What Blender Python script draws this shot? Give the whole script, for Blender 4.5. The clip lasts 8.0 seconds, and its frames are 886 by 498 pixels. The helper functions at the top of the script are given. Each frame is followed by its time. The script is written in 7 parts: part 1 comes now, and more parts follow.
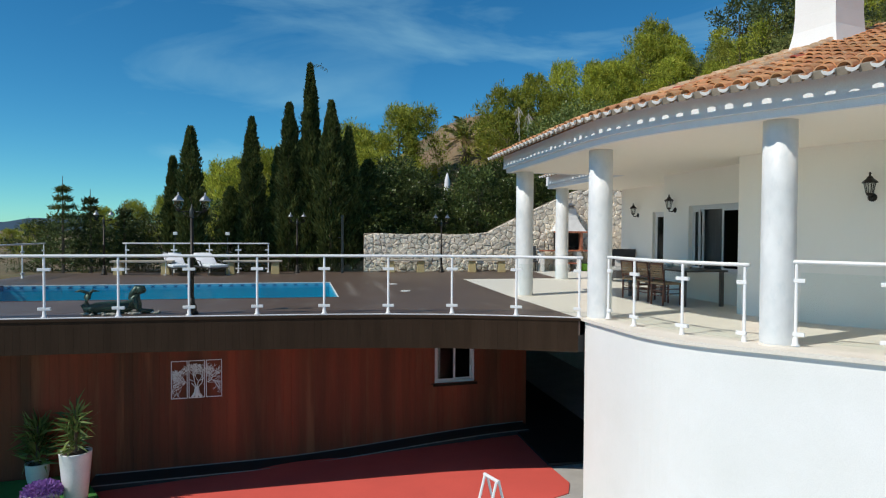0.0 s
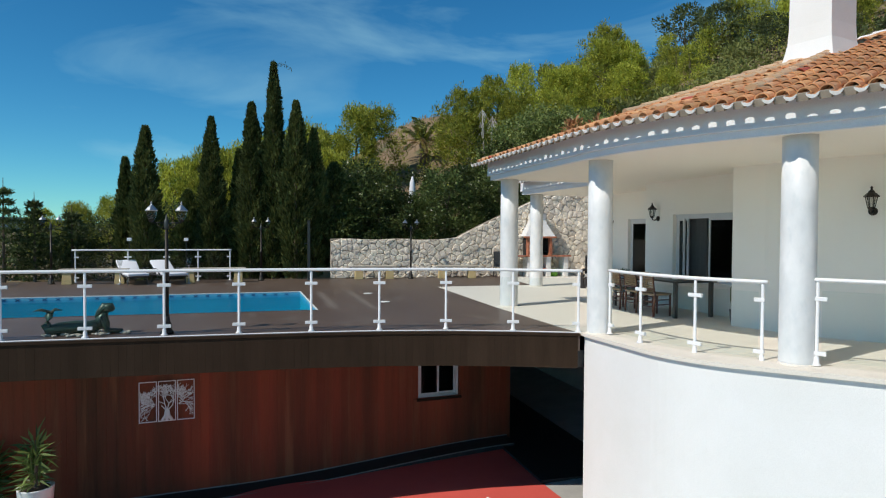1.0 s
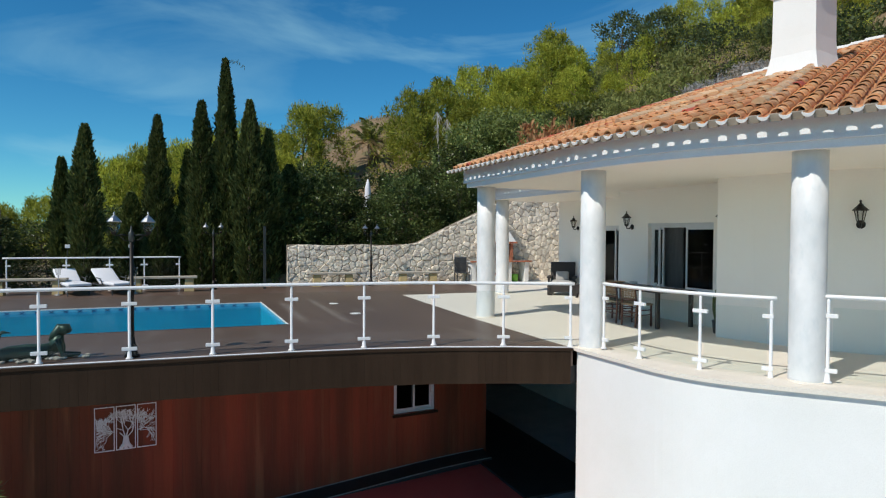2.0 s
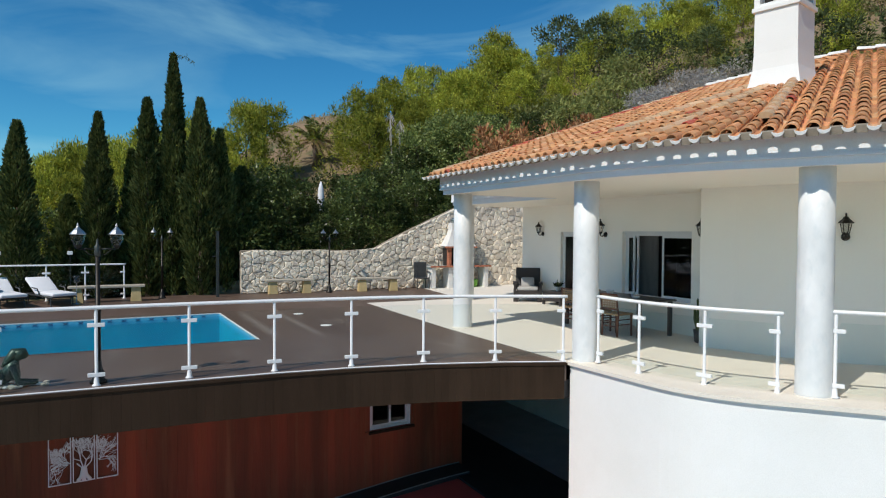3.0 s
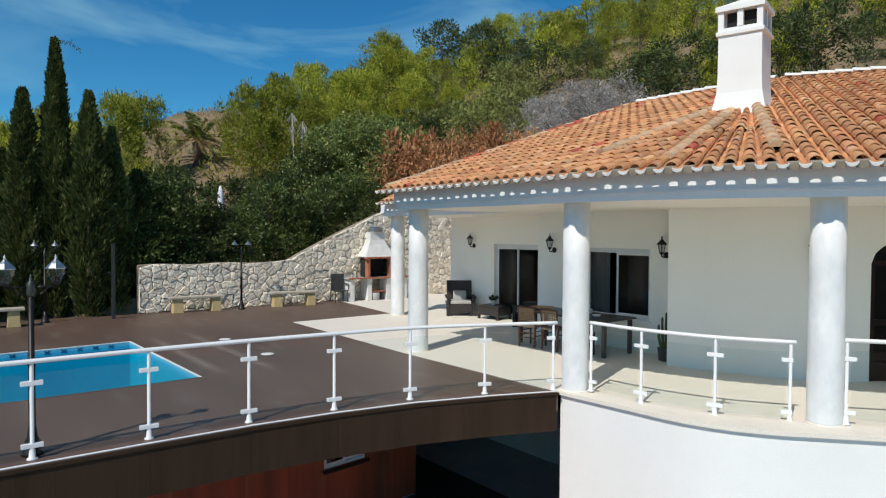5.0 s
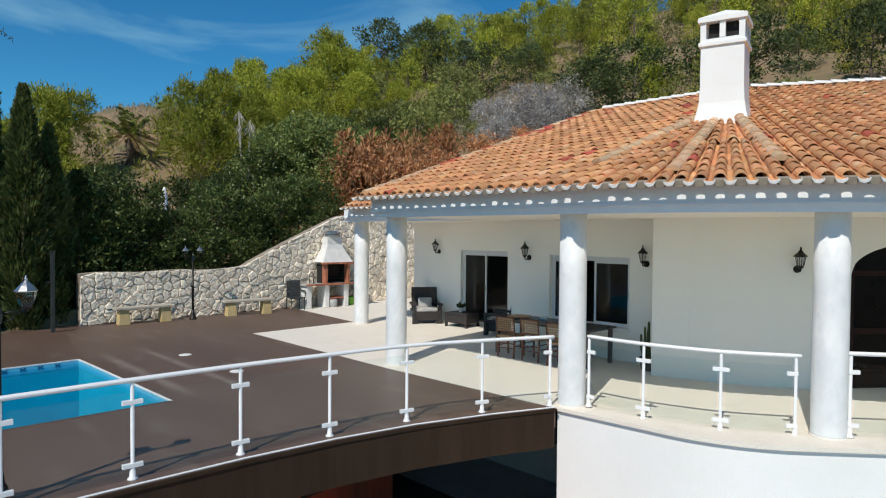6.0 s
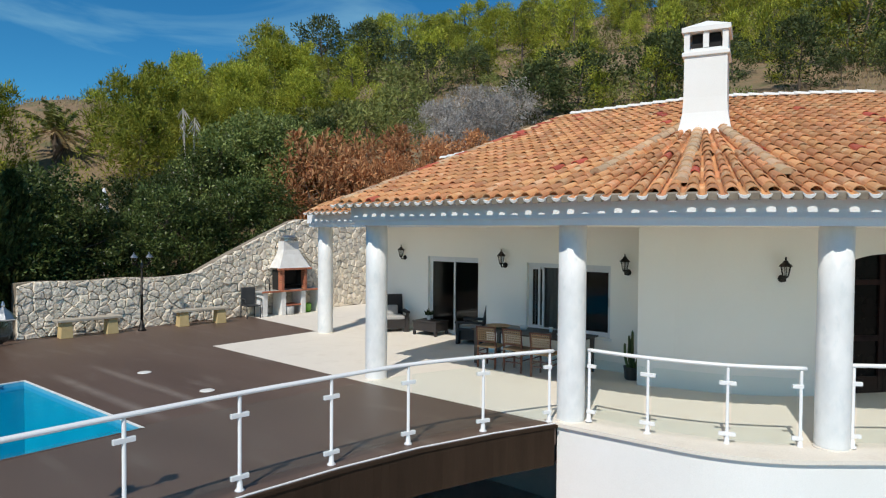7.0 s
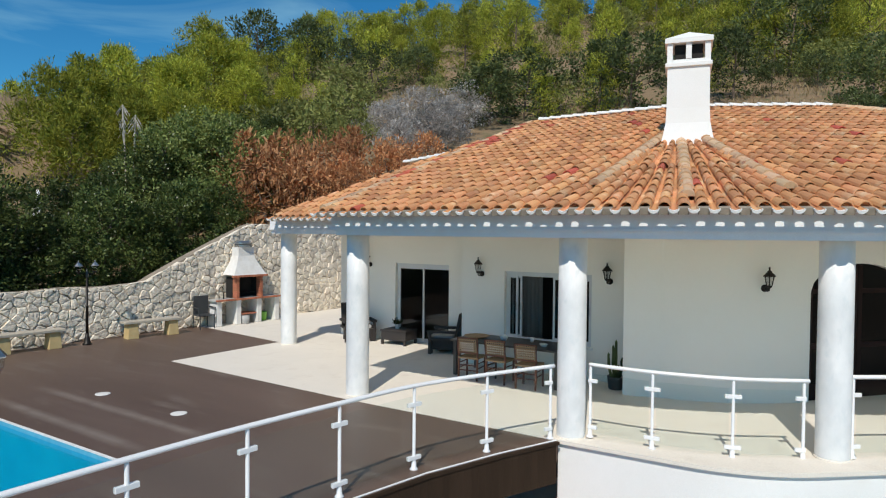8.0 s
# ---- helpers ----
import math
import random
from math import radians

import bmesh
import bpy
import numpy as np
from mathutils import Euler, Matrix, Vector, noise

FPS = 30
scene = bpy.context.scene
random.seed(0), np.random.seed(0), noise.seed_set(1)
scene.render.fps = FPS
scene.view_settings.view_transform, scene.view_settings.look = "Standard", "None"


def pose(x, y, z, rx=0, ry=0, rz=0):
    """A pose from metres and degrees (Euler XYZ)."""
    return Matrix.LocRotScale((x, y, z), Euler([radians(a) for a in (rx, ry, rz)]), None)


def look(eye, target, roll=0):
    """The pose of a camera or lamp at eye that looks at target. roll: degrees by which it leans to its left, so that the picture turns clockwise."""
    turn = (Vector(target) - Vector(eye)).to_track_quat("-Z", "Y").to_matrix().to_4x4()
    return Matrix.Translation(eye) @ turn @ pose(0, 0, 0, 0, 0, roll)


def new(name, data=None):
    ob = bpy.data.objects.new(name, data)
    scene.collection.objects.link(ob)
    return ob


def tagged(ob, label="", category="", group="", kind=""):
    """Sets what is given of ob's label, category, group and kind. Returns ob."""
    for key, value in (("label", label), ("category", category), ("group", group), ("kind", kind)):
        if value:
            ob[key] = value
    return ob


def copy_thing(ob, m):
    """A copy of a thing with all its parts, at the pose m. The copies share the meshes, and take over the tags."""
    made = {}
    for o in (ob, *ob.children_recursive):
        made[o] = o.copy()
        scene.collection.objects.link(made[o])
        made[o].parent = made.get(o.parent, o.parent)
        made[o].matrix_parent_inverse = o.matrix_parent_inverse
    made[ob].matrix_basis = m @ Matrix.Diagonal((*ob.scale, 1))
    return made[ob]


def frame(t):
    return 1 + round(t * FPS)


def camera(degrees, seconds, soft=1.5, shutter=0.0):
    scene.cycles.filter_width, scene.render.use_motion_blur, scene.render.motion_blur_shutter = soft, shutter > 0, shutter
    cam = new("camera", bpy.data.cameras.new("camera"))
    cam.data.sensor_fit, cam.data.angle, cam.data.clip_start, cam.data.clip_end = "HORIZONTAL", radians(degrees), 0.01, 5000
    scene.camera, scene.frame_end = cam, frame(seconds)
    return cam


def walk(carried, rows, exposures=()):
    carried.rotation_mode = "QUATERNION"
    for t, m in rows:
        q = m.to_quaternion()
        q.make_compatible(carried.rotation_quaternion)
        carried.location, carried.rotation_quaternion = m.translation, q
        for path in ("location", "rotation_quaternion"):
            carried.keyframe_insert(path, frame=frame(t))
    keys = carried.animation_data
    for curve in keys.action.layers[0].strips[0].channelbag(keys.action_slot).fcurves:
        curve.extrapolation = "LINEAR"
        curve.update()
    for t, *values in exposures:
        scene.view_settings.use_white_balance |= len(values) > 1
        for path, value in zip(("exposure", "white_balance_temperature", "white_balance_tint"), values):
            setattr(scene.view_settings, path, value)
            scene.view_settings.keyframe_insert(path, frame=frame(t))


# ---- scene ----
# camera and its flight
cam = camera(69.1, 8.0, soft=1.15)
PATH = [
    (0.0, (0.307, 0.055, 1.495), (0.687, 2.018, 1.444), 0.3),
    (0.5, (-0.045, 0.403, 1.606), (0.413, 2.349, 1.554), 0.3),
    (1.0, (-0.388, 0.752, 1.713), (0.151, 2.678, 1.661), 0.3),
    (1.5, (-0.717, 1.128, 1.810), (-0.088, 3.026, 1.759), 0.3),
    (3.0, (-1.692, 2.279, 2.103), (-0.788, 4.062, 2.051), 0.35),
    (3.5, (-1.990, 2.688, 2.198), (-0.999, 4.424, 2.145), 0.35),
    (4.0, (-2.265, 3.114, 2.292), (-1.188, 4.799, 2.239), 0.35),
    (4.5, (-2.521, 3.542, 2.380), (-1.361, 5.171, 2.328), 0.35),
    (6.0, (-3.146, 4.925, 2.647), (-1.753, 6.359, 2.595), 0.4),
    (6.5, (-3.306, 5.407, 2.731), (-1.843, 6.770, 2.679), 0.43),
    (7.0, (-3.466, 5.898, 2.814), (-1.935, 7.184, 2.762), 0.46),
    (7.5, (-3.605, 6.386, 2.897), (-2.011, 7.593, 2.847), 0.48),
    (8.0, (-3.723, 6.876, 2.988), (-2.070, 8.000, 2.937), 0.5),
]
walk(cam, [(t, look(eye, target, roll)) for t, eye, target, roll in PATH])

# sky and sun
SUN_ELEVATION, SUN_FROM = 47.0, (-0.937, -0.350)
scene.view_settings.exposure = 0.0
world = bpy.data.worlds.new("sky_world")
scene.world = world
world.use_nodes = True
wn, wl = world.node_tree.nodes, world.node_tree.links
wn.clear()
w_out = wn.new("ShaderNodeOutputWorld")
w_bg = wn.new("ShaderNodeBackground")
w_bg.inputs["Strength"].default_value = 0.117
w_sky = wn.new("ShaderNodeTexSky")
w_sky.sky_type = "NISHITA"
w_sky.sun_disc = False
w_sky.sun_elevation = radians(SUN_ELEVATION)
w_sky.sun_rotation = math.atan2(SUN_FROM[0], SUN_FROM[1])
w_sky.air_density, w_sky.dust_density, w_sky.ozone_density = 0.82, 0.0, 5.5
# thin cirrus over the whole dome
w_co = wn.new("ShaderNodeTexCoord")
w_map = wn.new("ShaderNodeMapping")
w_map.inputs["Rotation"].default_value = (0.25, 0.3, 1.4)
w_map.inputs["Scale"].default_value = (1.3, 2.0, 6.5)
w_noise = wn.new("ShaderNodeTexNoise")
w_noise.inputs["Scale"].default_value = 1.35
w_noise.inputs["Detail"].default_value = 7
w_noise.inputs["Roughness"].default_value = 0.52
w_noise.inputs["Distortion"].default_value = 0.7
w_ramp = wn.new("ShaderNodeValToRGB")
w_ramp.color_ramp.elements[0].position, w_ramp.color_ramp.elements[1].position = 0.515, 0.80
w_ramp.color_ramp.elements[1].color = (0.55, 0.55, 0.55, 1)
w_gam = wn.new("ShaderNodeHueSaturation")
w_gam.inputs["Saturation"].default_value = 1.2
w_gam.inputs["Value"].default_value = 1.0
w_mix = wn.new("ShaderNodeMix")
w_mix.data_type = "RGBA"
w_mix.inputs["B"].default_value = (3.6, 6.3, 7.0, 1)
wl.new(w_co.outputs["Generated"], w_map.inputs["Vector"])
wl.new(w_map.outputs["Vector"], w_noise.inputs["Vector"])
wl.new(w_noise.outputs["Fac"], w_ramp.inputs["Fac"])
wl.new(w_ramp.outputs["Color"], w_mix.inputs["Factor"])
wl.new(w_sky.outputs["Color"], w_gam.inputs["Color"])
w_tint = wn.new("ShaderNodeMix")
w_tint.data_type, w_tint.blend_type = "RGBA", "MULTIPLY"
w_tint.inputs["Factor"].default_value = 1.0
w_tint.inputs["B"].default_value = (0.50, 0.95, 0.90, 1)
wl.new(w_gam.outputs["Color"], w_tint.inputs["A"])
wl.new(w_tint.outputs["Result"], w_mix.inputs["A"])
wl.new(w_mix.outputs["Result"], w_bg.inputs["Color"])
wl.new(w_bg.outputs["Background"], w_out.inputs["Surface"])

sun_data = bpy.data.lights.new("sun", "SUN")
sun_data.energy, sun_data.angle, sun_data.color = 3.7, radians(0.5), (1.0, 0.94, 0.845)
sun = new("sun", sun_data)
rise = math.tan(radians(SUN_ELEVATION))
sun.matrix_world = look((60 * SUN_FROM[0], 60 * SUN_FROM[1], 60 * rise), (0, 0, 0))


# ---------- materials ----------
def nodes_of(name):
    m = bpy.data.materials.new(name)
    m.use_nodes = True
    nt = m.node_tree
    return m, nt.nodes, nt.links, nt.nodes["Principled BSDF"]


def surface(name, a, b, rough=0.6, scale=3.0, fine=60.0, bump=0.15, metal=0.0, c=None, piece=0.0, stretch=(1, 1, 1), spec=0.5, depth=0.01):
    """A surface of two tones: broad patches between a and b, fine grain, optional third tone c in spots, optional change from piece to piece."""
    m, n, l, p = nodes_of(name)
    geo = n.new("ShaderNodeNewGeometry")
    mp = n.new("ShaderNodeMapping")
    mp.inputs["Scale"].default_value = stretch
    l.new(geo.outputs["Position"], mp.inputs["Vector"])
    big = n.new("ShaderNodeTexNoise")
    big.inputs["Scale"].default_value, big.inputs["Detail"].default_value, big.inputs["Roughness"].default_value = scale, 5, 0.6
    sml = n.new("ShaderNodeTexNoise")
    sml.inputs["Scale"].default_value, sml.inputs["Detail"].default_value = fine, 4
    for t in (big, sml):
        l.new(mp.outputs["Vector"], t.inputs["Vector"])
    r = n.new("ShaderNodeMapRange")
    r.inputs["From Min"].default_value, r.inputs["From Max"].default_value = 0.32, 0.68
    l.new(big.outputs["Fac"], r.inputs["Value"])
    mix = n.new("ShaderNodeMix")
    mix.data_type = "RGBA"
    mix.inputs["A"].default_value, mix.inputs["B"].default_value = (*a, 1), (*b, 1)
    l.new(r.outputs["Result"], mix.inputs["Factor"])
    out = mix.outputs["Result"]
    if c:
        spots = n.new("ShaderNodeTexNoise")
        spots.inputs["Scale"].default_value, spots.inputs["Detail"].default_value = scale * 2.7, 6
        l.new(mp.outputs["Vector"], spots.inputs["Vector"])
        rr = n.new("ShaderNodeMapRange")
        rr.inputs["From Min"].default_value, rr.inputs["From Max"].default_value = 0.56, 0.72
        l.new(spots.outputs["Fac"], rr.inputs["Value"])
        m2 = n.new("ShaderNodeMix")
        m2.data_type = "RGBA"
        m2.inputs["B"].default_value = (*c, 1)
        l.new(rr.outputs["Result"], m2.inputs["Factor"])
        l.new(out, m2.inputs["A"])
        out = m2.outputs["Result"]
    hs = n.new("ShaderNodeHueSaturation")
    l.new(out, hs.inputs["Color"])
    g = n.new("ShaderNodeMapRange")
    g.inputs["To Min"].default_value, g.inputs["To Max"].default_value = 0.88, 1.12
    l.new(sml.outputs["Fac"], g.inputs["Value"])
    val = g.outputs["Result"]
    if piece:
        oi = n.new("ShaderNodeObjectInfo")
        add = n.new("ShaderNodeMath")
        add.operation = "ADD"
        l.new(oi.outputs["Random"], add.inputs[0])
        l.new(geo.outputs["Random Per Island"], add.inputs[1])
        fr = n.new("ShaderNodeMath")
        fr.operation = "FRACT"
        l.new(add.outputs[0], fr.inputs[0])
        pr = n.new("ShaderNodeMapRange")
        pr.inputs["To Min"].default_value, pr.inputs["To Max"].default_value = 1 - piece, 1 + piece
        l.new(fr.outputs[0], pr.inputs["Value"])
        mul = n.new("ShaderNodeMath")
        mul.operation = "MULTIPLY"
        l.new(val, mul.inputs[0])
        l.new(pr.outputs["Result"], mul.inputs[1])
        val = mul.outputs[0]
        hm = n.new("ShaderNodeMath")
        hm.operation = "MULTIPLY_ADD"
        f2 = n.new("ShaderNodeMath")
        f2.operation = "FRACT"
        m7 = n.new("ShaderNodeMath")
        m7.operation = "MULTIPLY"
        m7.inputs[1].default_value = 7.31
        l.new(fr.outputs[0], m7.inputs[0])
        l.new(m7.outputs[0], f2.inputs[0])
        l.new(f2.outputs[0], hm.inputs[0])
        hm.inputs[1].default_value, hm.inputs[2].default_value = 0.05 * piece, 0.5 - 0.025 * piece
        l.new(hm.outputs[0], hs.inputs["Hue"])
    l.new(val, hs.inputs["Value"])
    l.new(hs.outputs["Color"], p.inputs["Base Color"])
    p.inputs["Roughness"].default_value, p.inputs["Metallic"].default_value = rough, metal
    p.inputs["Specular IOR Level"].default_value = spec
    if bump:
        bp = n.new("ShaderNodeBump")
        bp.inputs["Strength"].default_value, bp.inputs["Distance"].default_value = bump, depth
        l.new(sml.outputs["Fac"], bp.inputs["Height"])
        l.new(bp.outputs["Normal"], p.inputs["Normal"])
    return m


def clear_glass(name, tint, rough=0.01, ior=1.45, ripple=0.0, strength=1.0):
    m, n, l, p = nodes_of(name)
    n.remove(p)
    tr = n.new("ShaderNodeBsdfTransparent")
    tr.inputs["Color"].default_value = (*tint, 1)
    gl = n.new("ShaderNodeBsdfGlossy")
    gl.inputs["Roughness"].default_value = rough
    lw = n.new("ShaderNodeLayerWeight")
    lw.inputs["Blend"].default_value = 0.5
    pw = n.new("ShaderNodeMath")
    pw.operation = "POWER"
    pw.inputs[1].default_value = 5.0
    l.new(lw.outputs["Facing"], pw.inputs[0])
    fr = n.new("ShaderNodeMath")
    fr.operation = "MULTIPLY_ADD"
    head_on = ((ior - 1) / (ior + 1)) ** 2
    fr.inputs[1].default_value, fr.inputs[2].default_value = (1 - head_on) * strength, head_on
    l.new(pw.outputs[0], fr.inputs[0])
    mx = n.new("ShaderNodeMixShader")
    l.new(fr.outputs[0], mx.inputs["Fac"])
    l.new(tr.outputs[0], mx.inputs[1])
    l.new(gl.outputs[0], mx.inputs[2])
    if ripple:
        geo = n.new("ShaderNodeNewGeometry")
        no = n.new("ShaderNodeTexNoise")
        no.inputs["Scale"].default_value, no.inputs["Detail"].default_value = 3.5, 4
        l.new(geo.outputs["Position"], no.inputs["Vector"])
        bp = n.new("ShaderNodeBump")
        bp.inputs["Strength"].default_value, bp.inputs["Distance"].default_value = ripple, 0.05
        l.new(no.outputs["Fac"], bp.inputs["Height"])
        l.new(bp.outputs["Normal"], gl.inputs["Normal"])
        l.new(bp.outputs["Normal"], lw.inputs["Normal"])
    l.new(mx.outputs[0], n["Material Output"].inputs["Surface"])
    return m


M_WHITE = surface("white_render", (0.80, 0.80, 0.77), (0.84, 0.84, 0.82), 0.85, 1.2, 90, 0.05)
M_WALL = surface("house_paint", (0.91, 0.88, 0.81), (0.93, 0.90, 0.835), 0.8, 0.9, 120, 0.08)
M_CEIL = surface("ceiling_paint", (0.93, 0.88, 0.76), (0.94, 0.89, 0.78), 0.85, 0.8, 120, 0.06)
M_FASCIA = surface("fascia_paint", (0.74, 0.76, 0.78), (0.80, 0.81, 0.82), 0.7, 2.0, 80, 0.06)
M_MARBLE = surface("column_marble", (0.82, 0.82, 0.81), (0.72, 0.74, 0.74), 0.45, 2.2, 5, 0.02, stretch=(1.4, 1.4, 0.8), c=(0.69, 0.72, 0.725))
M_RAIL = surface("white_powder_coat", (0.82, 0.82, 0.82), (0.80, 0.80, 0.80), 0.35, 4, 100, 0.02)
M_DECK = surface("brown_deck", (0.108, 0.068, 0.049), (0.140, 0.092, 0.069), 0.46, 0.6, 45, 0.25, c=(0.165, 0.122, 0.096), stretch=(1.5, 0.35, 1))


def worn_lines(m, lines):
    """Adds pale worn stripes along y to a floor material: x of the stripe, its half width, y from and to."""
    n, l = m.node_tree.nodes, m.node_tree.links
    p = n["Principled BSDF"]
    link = p.inputs["Base Color"].links[0]
    colour = link.from_socket
    geo = n.new("ShaderNodeNewGeometry")
    sep = n.new("ShaderNodeSeparateXYZ")
    l.new(geo.outputs["Position"], sep.inputs[0])
    rough_n = n.new("ShaderNodeTexNoise")
    rough_n.inputs["Scale"].default_value, rough_n.inputs["Detail"].default_value = 3.0, 5
    l.new(geo.outputs["Position"], rough_n.inputs["Vector"])
    for x0, half, y0, y1 in lines:
        d = n.new("ShaderNodeMath")
        d.operation = "SUBTRACT"
        l.new(sep.outputs["X"], d.inputs[0])
        d.inputs[1].default_value = x0
        ab = n.new("ShaderNodeMath")
        ab.operation = "ABSOLUTE"
        l.new(d.outputs[0], ab.inputs[0])
        r = n.new("ShaderNodeMapRange")
        r.inputs["From Min"].default_value, r.inputs["From Max"].default_value = half, 0.0
        l.new(ab.outputs[0], r.inputs["Value"])
        ya = n.new("ShaderNodeMapRange")
        ya.inputs["From Min"].default_value, ya.inputs["From Max"].default_value = y0, y0 + 0.8
        yb = n.new("ShaderNodeMapRange")
        yb.inputs["From Min"].default_value, yb.inputs["From Max"].default_value = y1, y1 - 1.2
        l.new(sep.outputs["Y"], ya.inputs["Value"])
        l.new(sep.outputs["Y"], yb.inputs["Value"])
        out = r.outputs["Result"]
        for other in (ya.outputs["Result"], yb.outputs["Result"], rough_n.outputs["Fac"]):
            mu = n.new("ShaderNodeMath")
            mu.operation = "MULTIPLY"
            l.new(out, mu.inputs[0])
            l.new(other, mu.inputs[1])
            out = mu.outputs[0]
        mix = n.new("ShaderNodeMix")
        mix.data_type = "RGBA"
        mix.inputs["B"].default_value = (0.30, 0.25, 0.21, 1)
        l.new(out, mix.inputs["Factor"])
        l.new(colour, mix.inputs["A"])
        colour = mix.outputs["Result"]
    l.new(colour, p.inputs["Base Color"])


worn_lines(M_DECK, ((2.0, 0.14, 14.6, 20.2), (1.15, 0.16, 14.9, 19.9)))
M_FBOARD = surface("brown_fascia_board", (0.033, 0.021, 0.0135), (0.046, 0.029, 0.019), 0.9, 1.2, 30, 0.2, piece=0.05, spec=0.08, stretch=(3, 3, 0.5))
M_TERRACE = surface("beige_terrace_tile", (0.75, 0.695, 0.61), (0.78, 0.725, 0.64), 0.75, 0.9, 40, 0.08, c=(0.71, 0.65, 0.565), spec=0.25)
M_REDWOOD = surface("red_stained_cladding", (0.32, 0.066, 0.030), (0.10, 0.042, 0.021), 0.65, 0.30, 14, 0.25, piece=0.07, stretch=(4.2, 4.2, 0.30), c=(0.25, 0.095, 0.045), spec=0.25)
M_REDFLOOR = surface("red_court_paint", (0.70, 0.105, 0.080), (0.62, 0.092, 0.072), 0.75, 0.8, 60, 0.15)
M_CONCRETE = surface("pale_concrete", (0.46, 0.45, 0.42), (0.38, 0.37, 0.35), 0.85, 2, 50, 0.3)
# the kerb's own black; also painted as shade under the deck and in the passage
M_BLACK = surface("black_kerb_and_shade", (0.018, 0.018, 0.018), (0.028, 0.028, 0.028), 0.6, 3, 50, 0.2)
M_KERBLINE = surface("grey_edge_strip", (0.27, 0.26, 0.25), (0.20, 0.20, 0.19), 0.5, 3, 50, 0.05)
M_STONE = surface("wall_stone", (0.90, 0.81, 0.67), (0.74, 0.65, 0.52), 0.85, 3.4, 11, 1.0, piece=0.2, c=(0.56, 0.47, 0.36), depth=0.05)
M_MORTAR = surface("mortar", (0.34, 0.285, 0.22), (0.22, 0.185, 0.14), 0.95, 4, 40, 0.5)
M_TILE = surface("roof_clay", (0.64, 0.325, 0.148), (0.57, 0.26, 0.115), 0.8, 1.3, 35, 0.35, piece=0.24, c=(0.68, 0.46, 0.27))
M_RIDGE = surface("old_ridge_clay", (0.62, 0.39, 0.22), (0.56, 0.41, 0.27), 0.85, 3.5, 35, 0.4, piece=0.25, c=(0.38, 0.18, 0.10))
M_REDTILE = surface("new_red_clay", (0.52, 0.12, 0.07), (0.46, 0.10, 0.06), 0.7, 3, 35, 0.3, piece=0.2)
M_WHITECLAY = surface("whitewashed_clay", (0.80, 0.79, 0.76), (0.70, 0.68, 0.64), 0.8, 5, 40, 0.3)
M_GLASS = clear_glass("rail_glass", (0.955, 0.98, 0.975), 0.005, 1.35, 0.0, 0.6)
M_PANE = clear_glass("window_glass", (0.55, 0.58, 0.58), 0.01, 1.5)
M_WATER = clear_glass("pool_water", (0.50, 0.91, 0.97), 0.03, 1.33, 0.35, 0.12)
M_POOL = surface("pool_mosaic", (0.004, 0.34, 0.48), (0.010, 0.43, 0.56), 0.4, 1.2, 30, 0.05)
M_POOLBAND = surface("dark_blue_band", (0.02, 0.07, 0.16), (0.02, 0.14, 0.28), 0.35, 9, 30, 0.05)
M_WATERTILE = surface("pale_blue_tile", (0.10, 0.40, 0.58), (0.14, 0.48, 0.64), 0.35, 9, 30, 0.05)
M_FRAME = surface("white_aluminium", (0.70, 0.71, 0.72), (0.66, 0.67, 0.68), 0.4, 4, 80, 0.02)
# room darkness put into the wall colour
M_DARKROOM = surface("unlit_room_tone", (0.10, 0.095, 0.09), (0.13, 0.12, 0.11), 0.9, 1, 40, 0.0)
M_CURTAIN = surface("grey_curtain", (0.52, 0.51, 0.49), (0.44, 0.43, 0.42), 0.9, 3, 60, 0.1, stretch=(6, 6, 0.4))
M_DARKWOOD = surface("dark_door_wood", (0.016, 0.006, 0.005), (0.028, 0.010, 0.008), 0.5, 3, 30, 0.15, stretch=(5, 5, 0.6), spec=0.15)
M_DOORGLASS = surface("black_door_glass", (0.004, 0.003, 0.003), (0.007, 0.005, 0.005), 0.25, 3, 30, 0.0, spec=0.12)
M_IRON = surface("black_iron", (0.022, 0.020, 0.018), (0.034, 0.029, 0.024), 0.45, 6, 60, 0.15, metal=0.6)
M_IRONGREY = surface("grey_green_iron", (0.055, 0.06, 0.055), (0.08, 0.085, 0.08), 0.45, 6, 60, 0.15, metal=0.6)
M_LANTERN = clear_glass("lantern_glass", (0.80, 0.81, 0.80), 0.08, 1.6)
M_SILVER = surface("silvered_metal", (0.55, 0.55, 0.54), (0.42, 0.42, 0.42), 0.3, 8, 60, 0.1, metal=0.9)
M_WICKER = surface("dark_wicker", (0.022, 0.018, 0.017), (0.038, 0.032, 0.030), 0.6, 30, 160, 0.8, depth=0.006)
M_CUSHION = surface("grey_cushion", (0.42, 0.41, 0.40), (0.36, 0.35, 0.34), 0.9, 4, 120, 0.2)
M_TEAK = surface("teak", (0.20, 0.075, 0.042), (0.13, 0.05, 0.03), 0.55, 3, 40, 0.2, stretch=(2, 2, 2))
M_RATTAN = surface("woven_rattan", (0.46, 0.30, 0.16), (0.36, 0.22, 0.11), 0.7, 25, 90, 0.8, depth=0.01)
M_TABLE = surface("dark_table_top", (0.055, 0.05, 0.045), (0.085, 0.075, 0.065), 0.35, 3, 60, 0.1)
M_BENCHTOP = surface("weathered_bench_stone", (0.50, 0.45, 0.36), (0.40, 0.35, 0.28), 0.85, 5, 30, 0.4)
M_BENCHLEG = surface("yellow_sandstone", (0.60, 0.46, 0.23), (0.53, 0.39, 0.18), 0.85, 5, 40, 0.3)
